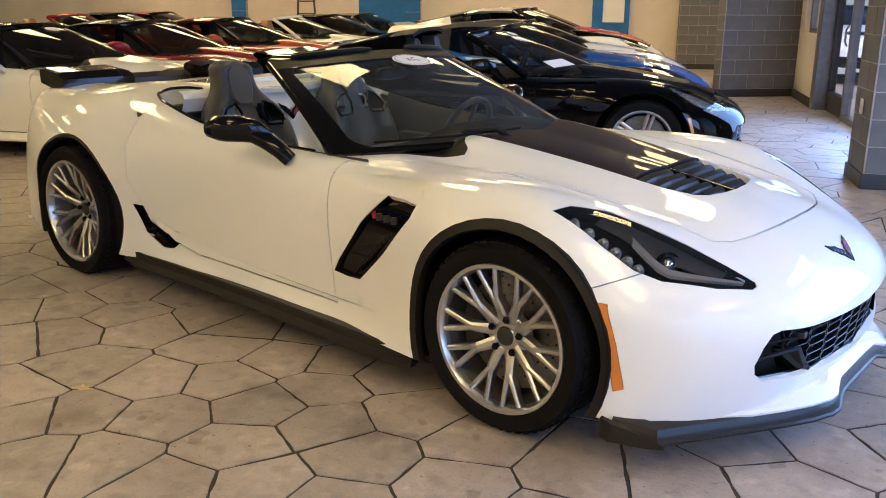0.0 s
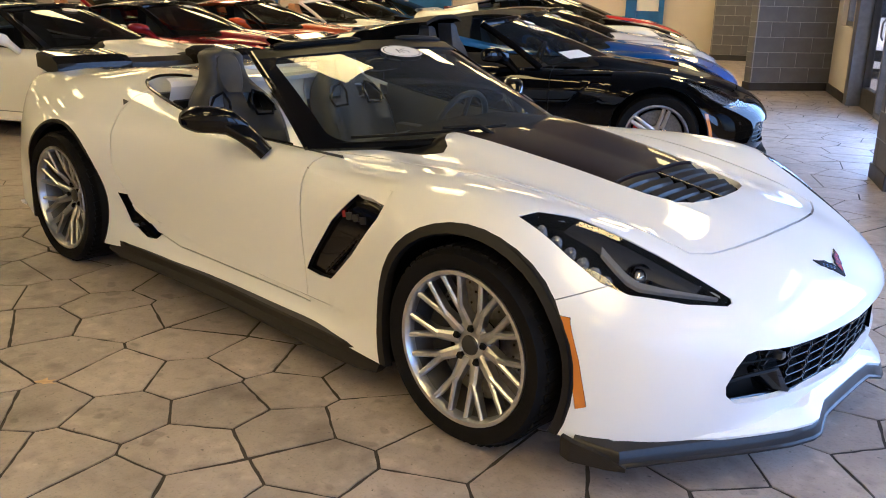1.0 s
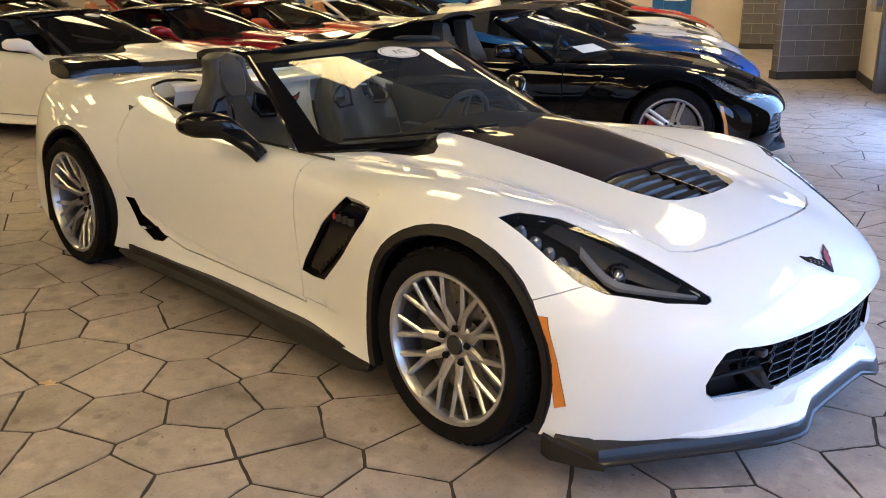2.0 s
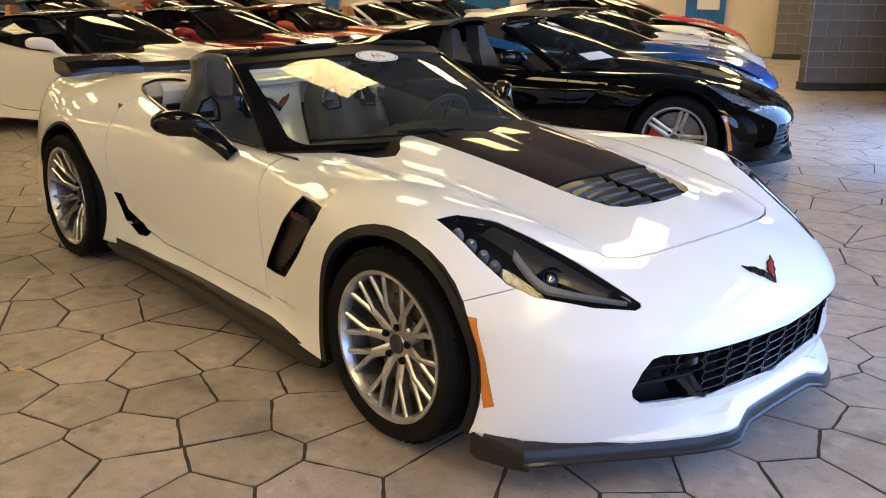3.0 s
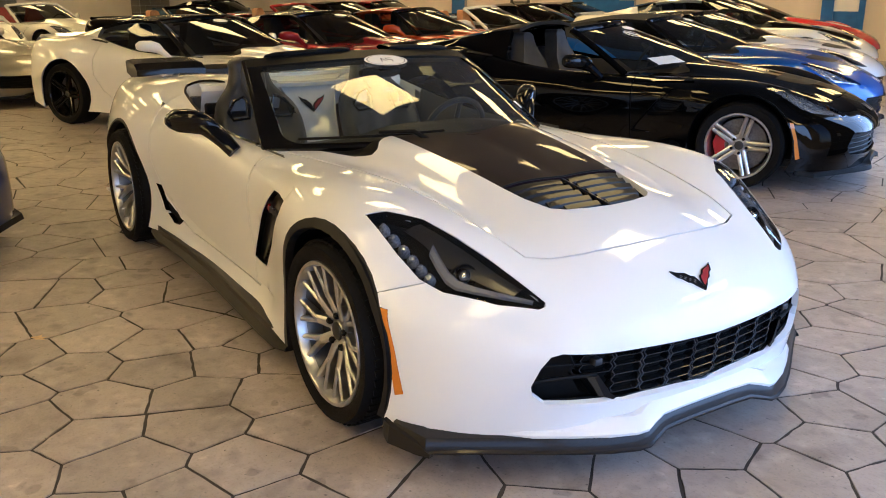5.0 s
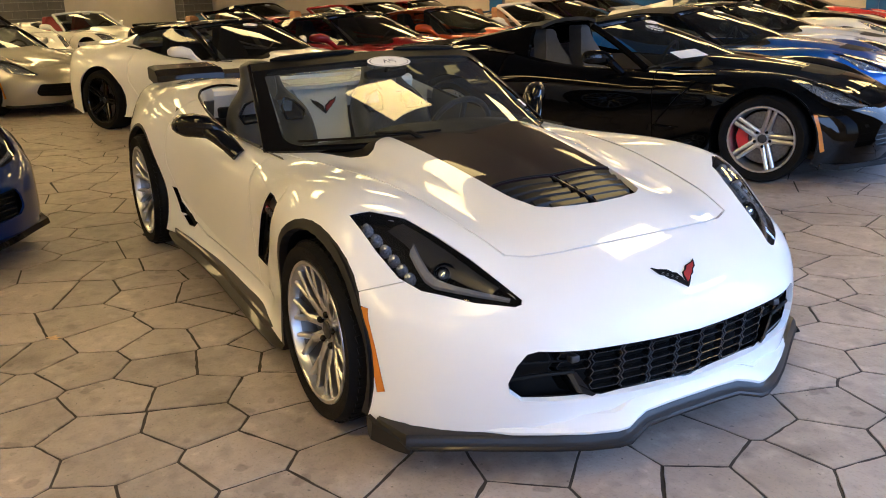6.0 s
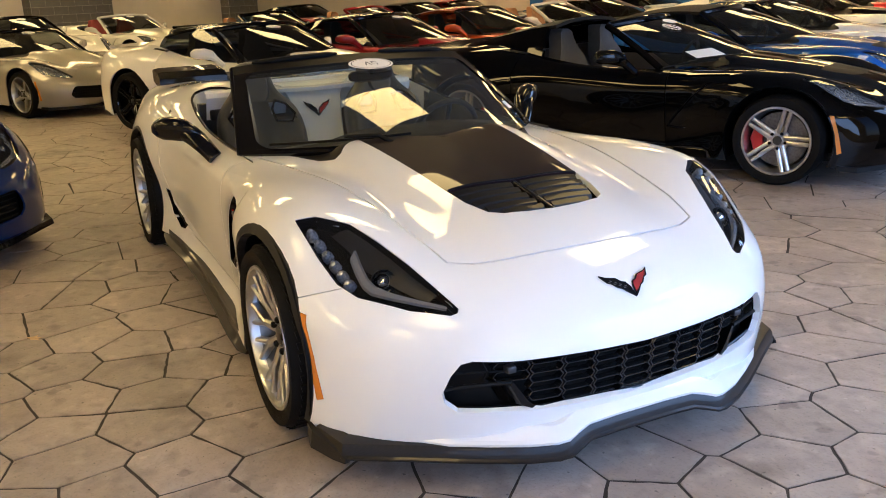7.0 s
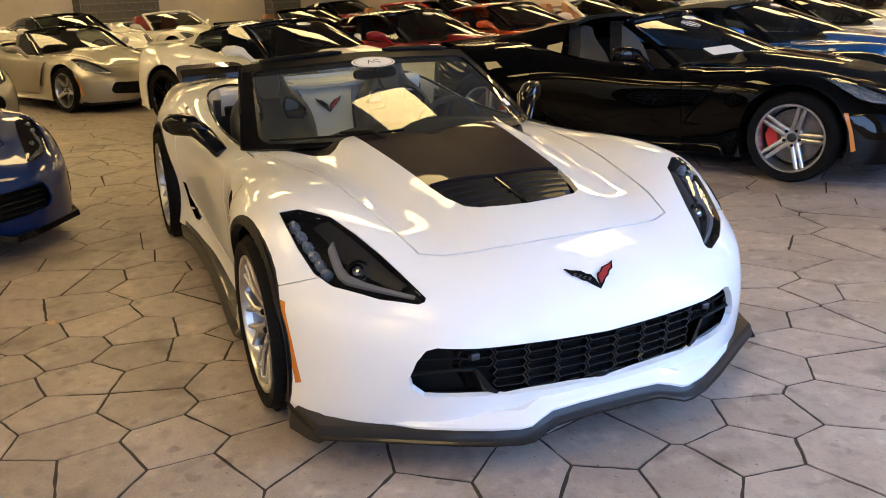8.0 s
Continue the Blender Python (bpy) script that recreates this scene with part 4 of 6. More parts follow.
def press_fold(bm, deep=.034):
    """Presses the fold into the fender's side."""
    stamp(bm, FOLD, SIDE, SPEAR, where=OUTBOARD)
    stamp(bm, [(x, -1, z - .005 * (x - .49) / .5) for x, z in UPPER] + [(1.005, -1, .716), (.845, -1, .722)], SIDE, SPEAR, where=OUTBOARD)
    lay = bm.faces.layers.int["mark"]
    for v in {v for f in bm.faces if f[lay] == SPEAR for v in f.verts}:
        top = float(np.interp(v.co.x, [p[0] for p in UPPER], [p[1] for p in UPPER]))
        low = float(np.interp(v.co.x, [.49, .845, 1.005], [.752, .722, .716]))
        if v.co.z < top - .002 * (v.co.x - .49) / .5 and top - low > 1e-4:
            k = min(1.0, max(0.0, (v.co.z - low) / (top - low)))
            v.co.y += deep * k * min(1.0, (v.co.x - .49) / .3)
    for f in bm.faces:
        if f[lay] == SPEAR:
            f[lay] = 0
    bm.normal_update()


press_fold(bm)
CREASE = ([-.75, -.60, -.20, .20, .51, .80, .98], [.400, .345, .292, .268, .258, .268, .300])


def press_sill(bm, deep=.020):
    """A sharp crease along the foot of the door, below which the sill falls in and flares out again."""
    xs = [-.75 + 1.73 * k / 12 for k in range(13)]
    for drop in (0, .012):
        stamp(bm, [(x, -1, float(np.interp(x, *CREASE)) - drop) for x in xs] + [(.98, -1, .172), (-.75, -1, .172)], SIDE, SPEAR, where=OUTBOARD)
    lay = bm.faces.layers.int["mark"]
    for v in {v for f in bm.faces if f[lay] == SPEAR for v in f.verts}:
        top = float(np.interp(v.co.x, *CREASE))
        k = (top - v.co.z) / (top - .172)
        if 0 < k < 1:
            ends = min(1.0, max(0.0, (v.co.x + .75) / .2)) * min(1.0, max(0.0, (.78 - v.co.x) / .28))
            v.co.y += deep * ends * (1 - k) * min(1.0, (top - v.co.z) / .012)
    for f in bm.faces:
        if f[lay] == SPEAR:
            f[lay] = 0
    bm.normal_update()


press_sill(bm)
stamp(bm, ring(FRONT_X, .325, .402), SIDE, TRIM, where=OUTBOARD)
stamp(bm, ring(FRONT_X, .325, .370), SIDE, ARCH, where=OUTBOARD)
stamp(bm, ring(REAR_X, .335, .402), SIDE, TRIMR, where=OUTBOARD)
stamp(bm, ring(REAR_X, .335, .386), SIDE, ARCH, where=OUTBOARD)
stamp(bm, DOOR_LINE, SIDE, DOOR, only={0}, where=lambda c: c.y < -.66)
stamp(bm, ribbon(DOOR_LINE, .0065), SIDE, GAP, only={0, DOOR}, where=lambda c: c.y < -.66)
stamp(bm, HOOD, TOP, HOODM, only={0})
stamp(bm, STRIPE, TOP, STRIPEM, only={0, HOODM})
stamp(bm, VENT, TOP, VENTM, only={0, HOODM})
stamp(bm, COWL, TOP, COWLM, only={0, HOODM, DOOR})
stamp(bm, COCKPIT, TOP, COCK, only={0, DOOR, COWLM, GAP})
stamp(bm, ribbon(HOOD[:11], .0075), TOP, GAP, only={0, HOODM})
stamp(bm, GRILLE, FRONT, GRILLEM, only={0}, where=lambda c: c.x > 1.9)
stamp(bm, HEADLAMP, LAMP_WAY, LAMP, only={0})
stamp(bm, FENDER_VENT, SIDE, FVENT, only={0, GAP}, where=OUTBOARD)
stamp(bm, SIDE_SCOOP, SIDE, SVENT, only={0, DOOR, GAP}, where=OUTBOARD)
stamp(bm, MARK_LAMP, SIDE, MARKER, only={0}, where=OUTBOARD)
stamp(bm, ribbon(MARK_LAMP + MARK_LAMP[:1], .004), SIDE, GAP, only={0}, where=OUTBOARD)
# the joint between fender and bumper, and the one behind the bumper's flank
lay = bm.faces.layers.int["mark"]
for f in bm.faces:
    if f[lay] == 0:
        c = f.calc_center_median()
        if c.x < -0.70 and c.z > 0.8 and c.y > -0.60:
            f[lay] = DECK
        elif c.x < -0.5:
            f[lay] = QUARTER
stamp(bm, ribbon([(1.62, -1, .548), (1.70, -1, .565), (1.80, -1, .604)], .0032), SIDE, GAP, only={0}, where=OUTBOARD)
pw = M["white"]
for name, mark, mat, label in (("hood", HOODM, pw, ""), ("hood_stripe", STRIPEM, M["hood_black"], "satin black centre stripe of the hood"), ("rear_deck", DECK, pw, ""), ("cowl", COWLM, M["black_satin"], "black plastic cowl below the windshield"), ("nose", BODYM, pw, "")):
    b = pick(bm, {mark}, True)
    thicken(b, .022)
    part(name, b, mat, hero, label)
for name, mark, mat, label in (("door", DOOR, pw, ""), ("rear_quarter", QUARTER, pw, ""), ("front_arch_trim", TRIM, M["arch_trim"], "matt black wheel arch trim"),
                               ("rear_arch_trim", TRIMR, M["arch_trim"], "matt black wheel arch trim"), ("side_marker", MARKER, M["amber"], "amber side marker lamp")):
    b = pick(bm, {mark})
    thicken(b, .03 if mark in (TRIM, TRIMR) else .022)
    part(name, flipped(b), mat, hero, label)
    part(name, b, mat, hero, label)


def sunk(marks, depth):
    """A copy of marked faces, moved inwards."""
    b = pick(bm, marks)
    b.normal_update()
    push = {v: v.normal.copy() for v in b.verts}
    for v, n in push.items():
        v.co -= n * depth
    return b


for name, mark, depth, mat, label in (("fender_vent", FVENT, .022, M["black_gloss"], "gloss black vent panel behind the front wheel"), ("side_scoop", SVENT, .03, M["black_gloss"], "black cooling scoop ahead of the rear wheel"),
                                      ("lamp_housing", LAMP, .05, M["black_satin"], "dark housing inside the headlamp")):
    b = sunk({mark}, depth)
    # walls up to the skin
    b.normal_update()
    rim = [e for e in b.edges if len(e.link_faces) == 1]
    nor = {v: v.normal.copy() for e in rim for v in e.verts}
    keep = {tuple(v.co): v for v in nor}
    r = bmesh.ops.extrude_edge_only(b, edges=rim)
    for v in [g for g in r["geom"] if isinstance(g, bmesh.types.BMVert)]:
        src = keep.get(tuple(v.co))
        if src is not None:
            v.co = src.co + nor[src] * (depth - .001)
    mid = sum((v.co for v in b.verts), Vector()) / len(b.verts)
    for v in {v for f in b.faces for v in f.verts if any(len(e.link_faces) == 1 for e in v.link_edges)} | set(nor):
        v.co += (mid - v.co).normalized() * .003
    part(name, flipped(b), mat, hero, label)
    part(name, b, mat, hero, label)
b = sunk({GAP}, .021)
part("panel_gap", flipped(b), M["black_satin"], hero, "dark gaps between the body panels")
part("panel_gap", b, M["black_satin"], hero, "dark gaps between the body panels")
LAMPS = []
for side in (1, -1):
    b = sunk({LAMP}, .003)
    if side < 0:
        b2 = flipped(b)
        b.free()
        b = b2
    ob = part("headlamp", b, M["lens_clear"], hero, "clear swept-back headlamp cover")
    ob.visible_shadow = False
    LAMPS.append((ob, -side))
bm.free()


def lift_frame(p, n):
    """A pose with z along n at p."""
    q = Vector(n).to_track_quat("Z", "X").to_matrix().to_4x4()
    return Matrix.Translation(p) @ q


for ob, s in LAMPS:
    for x, y in ((1.578, .818), (1.632, .815), (1.680, .808), (1.721, .800), (1.758, .792), (1.792, .785)):
        p, n = on_skin(x, y * s, -.027)
        b = bmesh.new()
        lathe(b, [(0, .019), (.009, .0168), (.0155, .009), (.0185, 0), (.0205, -.006), (.0205, -.02)], 20, lift_frame(p, n))
        part("led_lens", b, M["led_dome"], ob, "clear domed turn lamp lens")
    line = [(1.738, .738), (1.785, .741), (1.83, .740), (1.864, .728), (1.916, .684), (1.976, .622), (2.028, .560)]
    top = [on_skin(x, y * s, -.018) for x, y in line]
    b = bmesh.new()
    wid = [.021, .021, .020, .017, .013, .010, .007]
    rows = []
    for (p, n), w in zip(top, wid):
        u = (Vector((-.35, .0, .0)) + Vector((0, -s * .5, .3))).normalized()
        u = (u - n * u.dot(n)).normalized()
        rows.append([p - u * w, p - u * w * .6 + n * .008, p + u * w * .6 + n * .008, p + u * w])
    sheet(b, rows)
    part("daytime_strip", b, M["led_strip"], ob, "pale daytime running light strip")
    p, n = on_skin(1.850, .690 * s, -.040)
    n = (n + Vector((.8, 0, 0))).normalized()
    b = bmesh.new()
    lathe(b, [(.030, .012), (.036, .018), (.040, .010), (.042, -.03)], 28, lift_frame(p, n))
    part("projector_ring", b, M["black_gloss"], ob)
    b = bmesh.new()
    lathe(b, [(0, .022), (.010, .020), (.020, .014), (.028, .004), (.031, -.008)], 24, lift_frame(p, n))
    part("projector_lens", b, M["chrome"], ob, "round glass projector lens")
    b = bmesh.new()
    rows = []
    for x, ya, yb in ((1.62, .76, .70), (1.70, .74, .67), (1.80, .72, .635), (1.90, .66, .60), (1.98, .60, .565)):
        a, na = on_skin(x, ya * s, -.034)
        c, nc = on_skin(x, yb * s, -.020)
        rows.append([a, (a + c) / 2 + na * .006, c])
    sheet(b, rows)
    part("lamp_bezel", b, M["lamp_bezel"], ob, "gloss black bezel inside the headlamp")

# wheels
for y, f in ((-.815, right_side), (.815, left_side)):
    wheel(hero, f(FRONT_X, y, .325), .252, .325, .27, "split", spin=8)
for y, f in ((-.800, right_side), (.800, left_side)):
    wheel(hero, f(REAR_X, y, .335), .262, .335, .32, "split", dish=.075, spin=30)
# wheel housings and the dark floor pan
for x, z, r, y0, y1 in ((FRONT_X, .325, .395, -.92, -.52), (REAR_X, .335, .395, -.93, -.50), (FRONT_X, .325, .395, .52, .92), (REAR_X, .335, .395, .50, .93)):
    b = bmesh.new()
    rows = []
    for k in range(25):
        a = -.45 + (math.pi + .9) * k / 24
        rows.append([(x + r * math.cos(a), y0, z + r * math.sin(a)), (x + r * math.cos(a), y1, z + r * math.sin(a))])
    sheet(b, rows)
    yi = y0 if abs(y0) < abs(y1) else y1
    b.faces.new([b.verts.new((x + r * math.cos(-.45 + (math.pi + .9) * k / 24), yi, z + r * math.sin(-.45 + (math.pi + .9) * k / 24))) for k in range(25)])
    part("wheel_housing", b, M["black_satin"], hero, "black plastic wheel housing")
b = bmesh.new()
box(b, (0, 0, .15), (3.7, 1.04, .05), bevel=.01)
box(b, (0, 0, .17), (1.90, 1.66, .05), bevel=.01)
box(b, (1.05, 0, .45), (.06, 1.3, .5))
box(b, (1.93, 0, .185), (.24, .98, .04))
part("floor_pan", b, M["black_satin"], hero)


# splitter: a carbon lip along the bumper's lower edge, stepped back and up in the middle
def swept(line, profile, name, mat, label, cap=True):
    """Carries a profile of (out, up) along a line of (x, y, z), out being away from the car's middle."""
    b = bmesh.new()
    pts = [Vector(p) for p in line]
    rows = []
    for i, p in enumerate(pts):
        d = pts[min(i + 1, len(pts) - 1)] - pts[max(i - 1, 0)]
        n = Vector((d.y, -d.x, 0)).normalized()
        rows.append([p + n * o + Vector((0, 0, u)) for o, u in (profile(p) if callable(profile) else profile)])
    vs = sheet(b, rows, closed=True)
    if cap:
        b.faces.new(vs[0][::-1])
        b.faces.new(vs[-1])
    bmesh.ops.recalc_face_normals(b, faces=list(b.faces))
    return part(name, b, mat, hero, label, sharp=30)


LIP = [(1.80, -.925, .012), (1.88, -.902, .004), (1.935, -.885, 0), (2.03, -.735, 0), (2.11, -.615, 0), (2.175, -.515, 0), (2.235, -.41, 0), (2.268, -.325, 0), (2.275, -.285, .004),
       (2.265, -.245, .016), (2.255, -.20, .028), (2.255, -.10, .032)]
lip = LIP + [(x, -y, z) for x, y, z in LIP[::-1]]
swept(lip, [(-.16, .155), (-.05, .168), (-.012, .160), (-.004, .148), (0, .126), (.006, .120), (.004, .112), (-.04, .106), (-.16, .11)], "front_splitter", M["carbon"], "dark carbon fibre front splitter")
for s in (-1, 1):
    b = bmesh.new()
    rows = [[(1.765, s * .922, .105), (1.765, s * .934, .11), (1.765, s * .934, .172), (1.765, s * .922, .175)],
            [(1.80, s * .918, .10), (1.80, s * .940, .105), (1.80, s * .932, .162), (1.80, s * .915, .166)],
            [(1.90, s * .885, .10), (1.905, s * .905, .104), (1.905, s * .898, .140), (1.90, s * .885, .15)],
            [(1.945, s * .865, .104), (1.955, s * .885, .108), (1.955, s * .882, .118), (1.945, s * .865, .122)]]
    vs = sheet(b, rows, closed=True)
    b.faces.new(vs[0])
    b.faces.new(vs[-1][::-1])
    bmesh.ops.recalc_face_normals(b, faces=list(b.faces))
    part("splitter_end", b, M["carbon"], hero, "upturned carbon fibre end of the splitter", sharp=20)
    sk = [(-.935, .885, .03), (-.80, .895, .012), (-.45, .872, .0), (0, .875, -.004), (.40, .895, -.008), (.75, .918, -.006), (.92, .922, -.004), (.985, .905, .0)]
    swept([(x, -y, z) for x, y, z in sk] if s < 0 else [(x, y, z) for x, y, z in sk[::-1]], [(-.05, .185), (-.004, .182), (.004, .176), (.006, .150), (.030, .128), (.032, .118), (0, .112), (-.06, .118)], "side_skirt", M["carbon"], "dark carbon fibre side skirt")
# white fold of the bumper that runs out over the splitter
CH = [(1.905, -.835, 0), (1.965, -.775, 0), (2.03, -.700, 0)] + LIP[4:]


def chin_section(p):
    """The fold stands proud near the middle and runs out towards the corners."""
    k = min(1.0, max(0.0, (.62 - abs(p.y)) / .24))
    return [(-.11, .196), (-.047 - .05 * (1 - k), .204 - .012 * (1 - k)), (-.016, .178), (-.009, .168), (-.012, .157), (-.11, .15)]


swept(CH + [(x, -y, z) for x, y, z in CH[::-1]], chin_section, "lower_lip", M["white"], "white moulded lower lip of the bumper")

# grille
b = bmesh.new()
rows = [[(nose_x(y) - .07, y, z) for y in np.linspace(-.60, .60, 25)] for z in (.24, .445)]
sheet(b, rows)
part("grille_backing", b, M["black_satin"], hero)
def blade(b, p, q, thick=.0034, deep=.030):
    """A flat grille blade from p to q (y, z), its front edge rounded, standing back into the opening."""
    d = Vector((0, q[0] - p[0], q[1] - p[1])).normalized()
    u = Vector((0, -d.z, d.y)) * thick / 2
    rows = []
    for y, z in (p, q):
        f = Vector((nose_x(y) - .014 - .10 * (.43 - z), y, z))
        rows.append([f - u + Vector((-deep, 0, 0)), f - u - Vector((.0012, 0, 0)), f - u * .4, f + u * .4, f + u - Vector((.0012, 0, 0)), f + u + Vector((-deep, 0, 0))])
    vs = sheet(b, rows, closed=True)
    b.faces.new(vs[0][::-1])
    b.faces.new(vs[1])


PITCH, CELL, HALF, SLANT = .106, .0305, .042, .011
b = bmesh.new()
for k in range(-4, 5):
    y0 = k * PITCH
    for i in range(-1, 6):
        z = .262 + CELL * i + (CELL / 2 if k % 2 else 0)
        floor_z = .252 + .03 * (abs(y0) / .4) ** 2
        if floor_z < z < .424 + .008 * abs(y0) and not (abs(y0) > .36 and z < .35):
            for m in range(3):
                blade(b, (y0 - HALF + 2 * HALF * m / 3, z), (y0 - HALF + 2 * HALF * (m + 1) / 3, z))
        if floor_z - .008 < z and z + CELL < .434 and not (abs(y0) > .36 and z < .345):
            for s in (-1, 1):
                blade(b, (y0 + s * HALF, z), (y0 + s * (HALF + SLANT), z + CELL / 2), .004)
                blade(b, (y0 + s * (HALF + SLANT), z + CELL / 2), (y0 + s * HALF, z + CELL), .004)
bmesh.ops.recalc_face_normals(b, faces=list(b.faces))
part("grille_mesh", b, M["grille_gloss"], hero, "black honeycomb grille mesh", smooth=False)
rimline = [(p[1], p[2]) for p in GRILLE[1:]]
full = [(y, z) for y, z in rimline] + [(-y, z) for y, z in rimline[::-1]]
b = bmesh.new()
loop = [Vector((nose_x(y) - .008 - .10 * (.43 - z), y, z)) for y, z in full]
tube(b, loop + [loop[0]], .007, 8, caps=False)
part("grille_surround", b, M["black_gloss"], hero, "gloss black grille surround")
for s in (-1, 1):
    # brake duct with its blade, under a ledge
    b = bmesh.new()
    a = [(.37, .262), (.40, .275), (.435, .345), (.425, .352), (.38, .285), (.36, .268)]
    vo = [b.verts.new((nose_x(y) - .012, s * y, z)) for y, z in a]
    vi = [b.verts.new((nose_x(y) - .10, s * (y + .05), z)) for y, z in a]
    for k in range(len(a)):
        b.faces.new((vo[k], vo[(k + 1) % len(a)], vi[(k + 1) % len(a)], vi[k]))
    b.faces.new(vo)
    bmesh.ops.recalc_face_normals(b, faces=list(b.faces))
    part("duct_blade", b, M["black_gloss"], hero, "gloss black brake duct blade", sharp=20)
    b = bmesh.new()
    tube(b, [(nose_x(y) - .014, s * y, z) for y, z in ((.43, .352), (.50, .352), (.56, .348), (.612, .338))], .007, 8)
    tube(b, [(nose_x(y) - .018, s * y, z) for y, z in ((.44, .388), (.52, .39), (.59, .388))], .0035, 8)
    tube(b, [(nose_x(y) - .018, s * y, z) for y, z in ((.49, .352), (.505, .37), (.495, .39), (.51, .425))], .0035, 8)
    part("duct_ledge", b, M["black_satin"], hero)
    b = bmesh.new()
    box(b, (nose_x(.43) - .012, s * .435, .398), (.03, .030, .022), bevel=.005)
    part("parking_sensor", b, M["dark_metal"], hero, "small dark parking sensor")

# hood vent
b = bmesh.new()
rows = [[on_skin(x, y, -.050)[0] for y in np.linspace(-.27, .27, 13)] for x in np.linspace(1.47, 1.76, 6)]
sheet(b, rows)
part("vent_well", b, M["black_satin"], hero)
for x, hwid in ((1.496, .262), (1.548, .252), (1.601, .236), (1.654, .214), (1.702, .172)):
    for s in (-1, 1):
        b = bmesh.new()
        rows = []
        for y in np.linspace(.018, hwid, 9):
            p, n = on_skin(x, y * s, -.004)
            q, _ = on_skin(x + .033, y * s, -.030)
            c = (p + q) / 2 + Vector((.006, 0, .004))
            rows.append([p + Vector((-.006, 0, -.004)), p, p + Vector((.004, 0, -.002)), c, q + Vector((.002, 0, 0)), q - Vector((.004, 0, 0)), c - Vector((.008, 0, .004))])
        vs = sheet(b, rows, closed=True)
        b.faces.new(vs[0])
        b.faces.new(vs[-1][::-1])
        bmesh.ops.recalc_face_normals(b, faces=list(b.faces))
        part("vent_louver", b, M["vent_plastic"], hero, "gloss black hood vent louver", sharp=20)
b = bmesh.new()
rows = []
for x in np.linspace(1.485, 1.757, 8):
    p, n = on_skin(x, -.0001, -.004)
    rows.append([p + Vector((0, -.014, -.04)), p + Vector((0, -.012, -.004)), p + Vector((0, -.006, .0)), p + Vector((0, .006, .0)), p + Vector((0, .012, -.004)), p + Vector((0, .014, -.04))])
sheet(b, rows)
part("vent_rib", b, M["black_gloss"], hero)
b = bmesh.new()
edge = [on_skin(1.482, y, .002)[0] for y in np.linspace(-.27, .27, 15)]
tube(b, edge, .003, 8)
part("vent_rear_edge", b, M["black_satin"], hero)

# emblem: two crossed pennants as plain shapes
def badge(parent, place, size, name="emblem"):
    """A small two-winged badge; place maps its flat outline into the world."""
    wing = [(0, -.5), (.04, -.05), (.14, .22), (.30, .30), (.46, .50), (.84, .62), (1.06, .78), (.88, .36), (.72, .26), (.56, .02), (.42, -.04), (.22, -.28)]
    inset = [(.08, -.28), (.11, .03), (.18, .18), (.33, .25), (.50, .46), (.82, .56), (.94, .64), (.80, .38), (.68, .30), (.52, .07), (.40, .0), (.22, -.19)]

    def plate(outline, s, mat, lab, nm, lo_h, hi_h):
        b = bmesh.new()
        lo = [b.verts.new(place(s * x * size, y * size, lo_h)) for x, y in outline]
        hi = [b.verts.new(place(s * x * size, y * size, hi_h)) for x, y in outline]
        n = len(outline)
        b.faces.new(hi)
        for k in range(n):
            b.faces.new((lo[k], lo[(k + 1) % n], hi[(k + 1) % n], hi[k]))
        bmesh.ops.recalc_face_normals(b, faces=list(b.faces))
        part(nm, b, mat, parent, lab, smooth=False)

    plate(wing, -1, M["black_gloss"], "dark wing of the badge", name, .0005, .005)
    plate(wing, 1, M["black_gloss"], "dark wing of the badge", name, .0005, .005)
    plate(inset, 1, M["emblem_red"], "dark red inlay of the badge", name + "_inlay", .005, .0058)
    b = bmesh.new()
    for k in range(4):
        u, v = -.24 - .16 * k, .02 + .12 * k
        for du, dv in ((0, 0), (-.07, -.06)):
            q = [(u + du - .04, v + dv - .01), (u + du + .04, v + dv - .045), (u + du + .025, v + dv + .015), (u + du - .055, v + dv + .05)]
            b.faces.new([b.verts.new(place(x * size, y * size, .0062)) for x, y in q])
    part(name + "_check", b, M["chrome"], parent, "bright checks of the badge", smooth=False)


badge(hero, lambda u, v, h: on_skin(2.155 - v * .78, u * 1.1 + .012, h)[0], .078)

# fender vent details
for s in (-1, 1):
    b = bmesh.new()
    for k in range(13):
        t = k / 12
        x, z = .655 + .29 * t, .40 + .255 * t
        box(b, (x, s * (.858 + .03 * t), z), (.030, .016, .012), Euler((0, radians(-48), 0)).to_matrix(), .003)
    tagged(part("vent_mesh", b, M["black_gloss"], hero, "black mesh inside the fender vent"), kind="stuff")
    b = bmesh.new()
    for k in range(3):
        box(b, (.795 + .042 * k, s * (.880 + .006 * k), .634), (.030, .008, .026), Euler((0, radians(-12), 0)).to_matrix(), .002)
    part("side_badge", b, M["dark_metal"], hero, "small dark badge with plain bars", smooth=False)
    b = bmesh.new()
    box(b, (.765, s * .876, .636), (.018, .009, .026), Euler((0, radians(-12), 0)).to_matrix(), .002)
    part("side_badge_accent", b, M["emblem_red"], hero, "red accent of the side badge", smooth=False)

# small recessed pull at the back of each door
for s in (-1, 1):
    b = bmesh.new()
    hi = [b.verts.new(on_skin(x, s * y, .0015)[0]) for x, y in ((-.902, .798), (-.848, .797), (-.862, .818))]
    b.faces.new(hi)
    part("door_pull", b, M["dark_metal"], hero, "small dark recessed door pull", smooth=False)

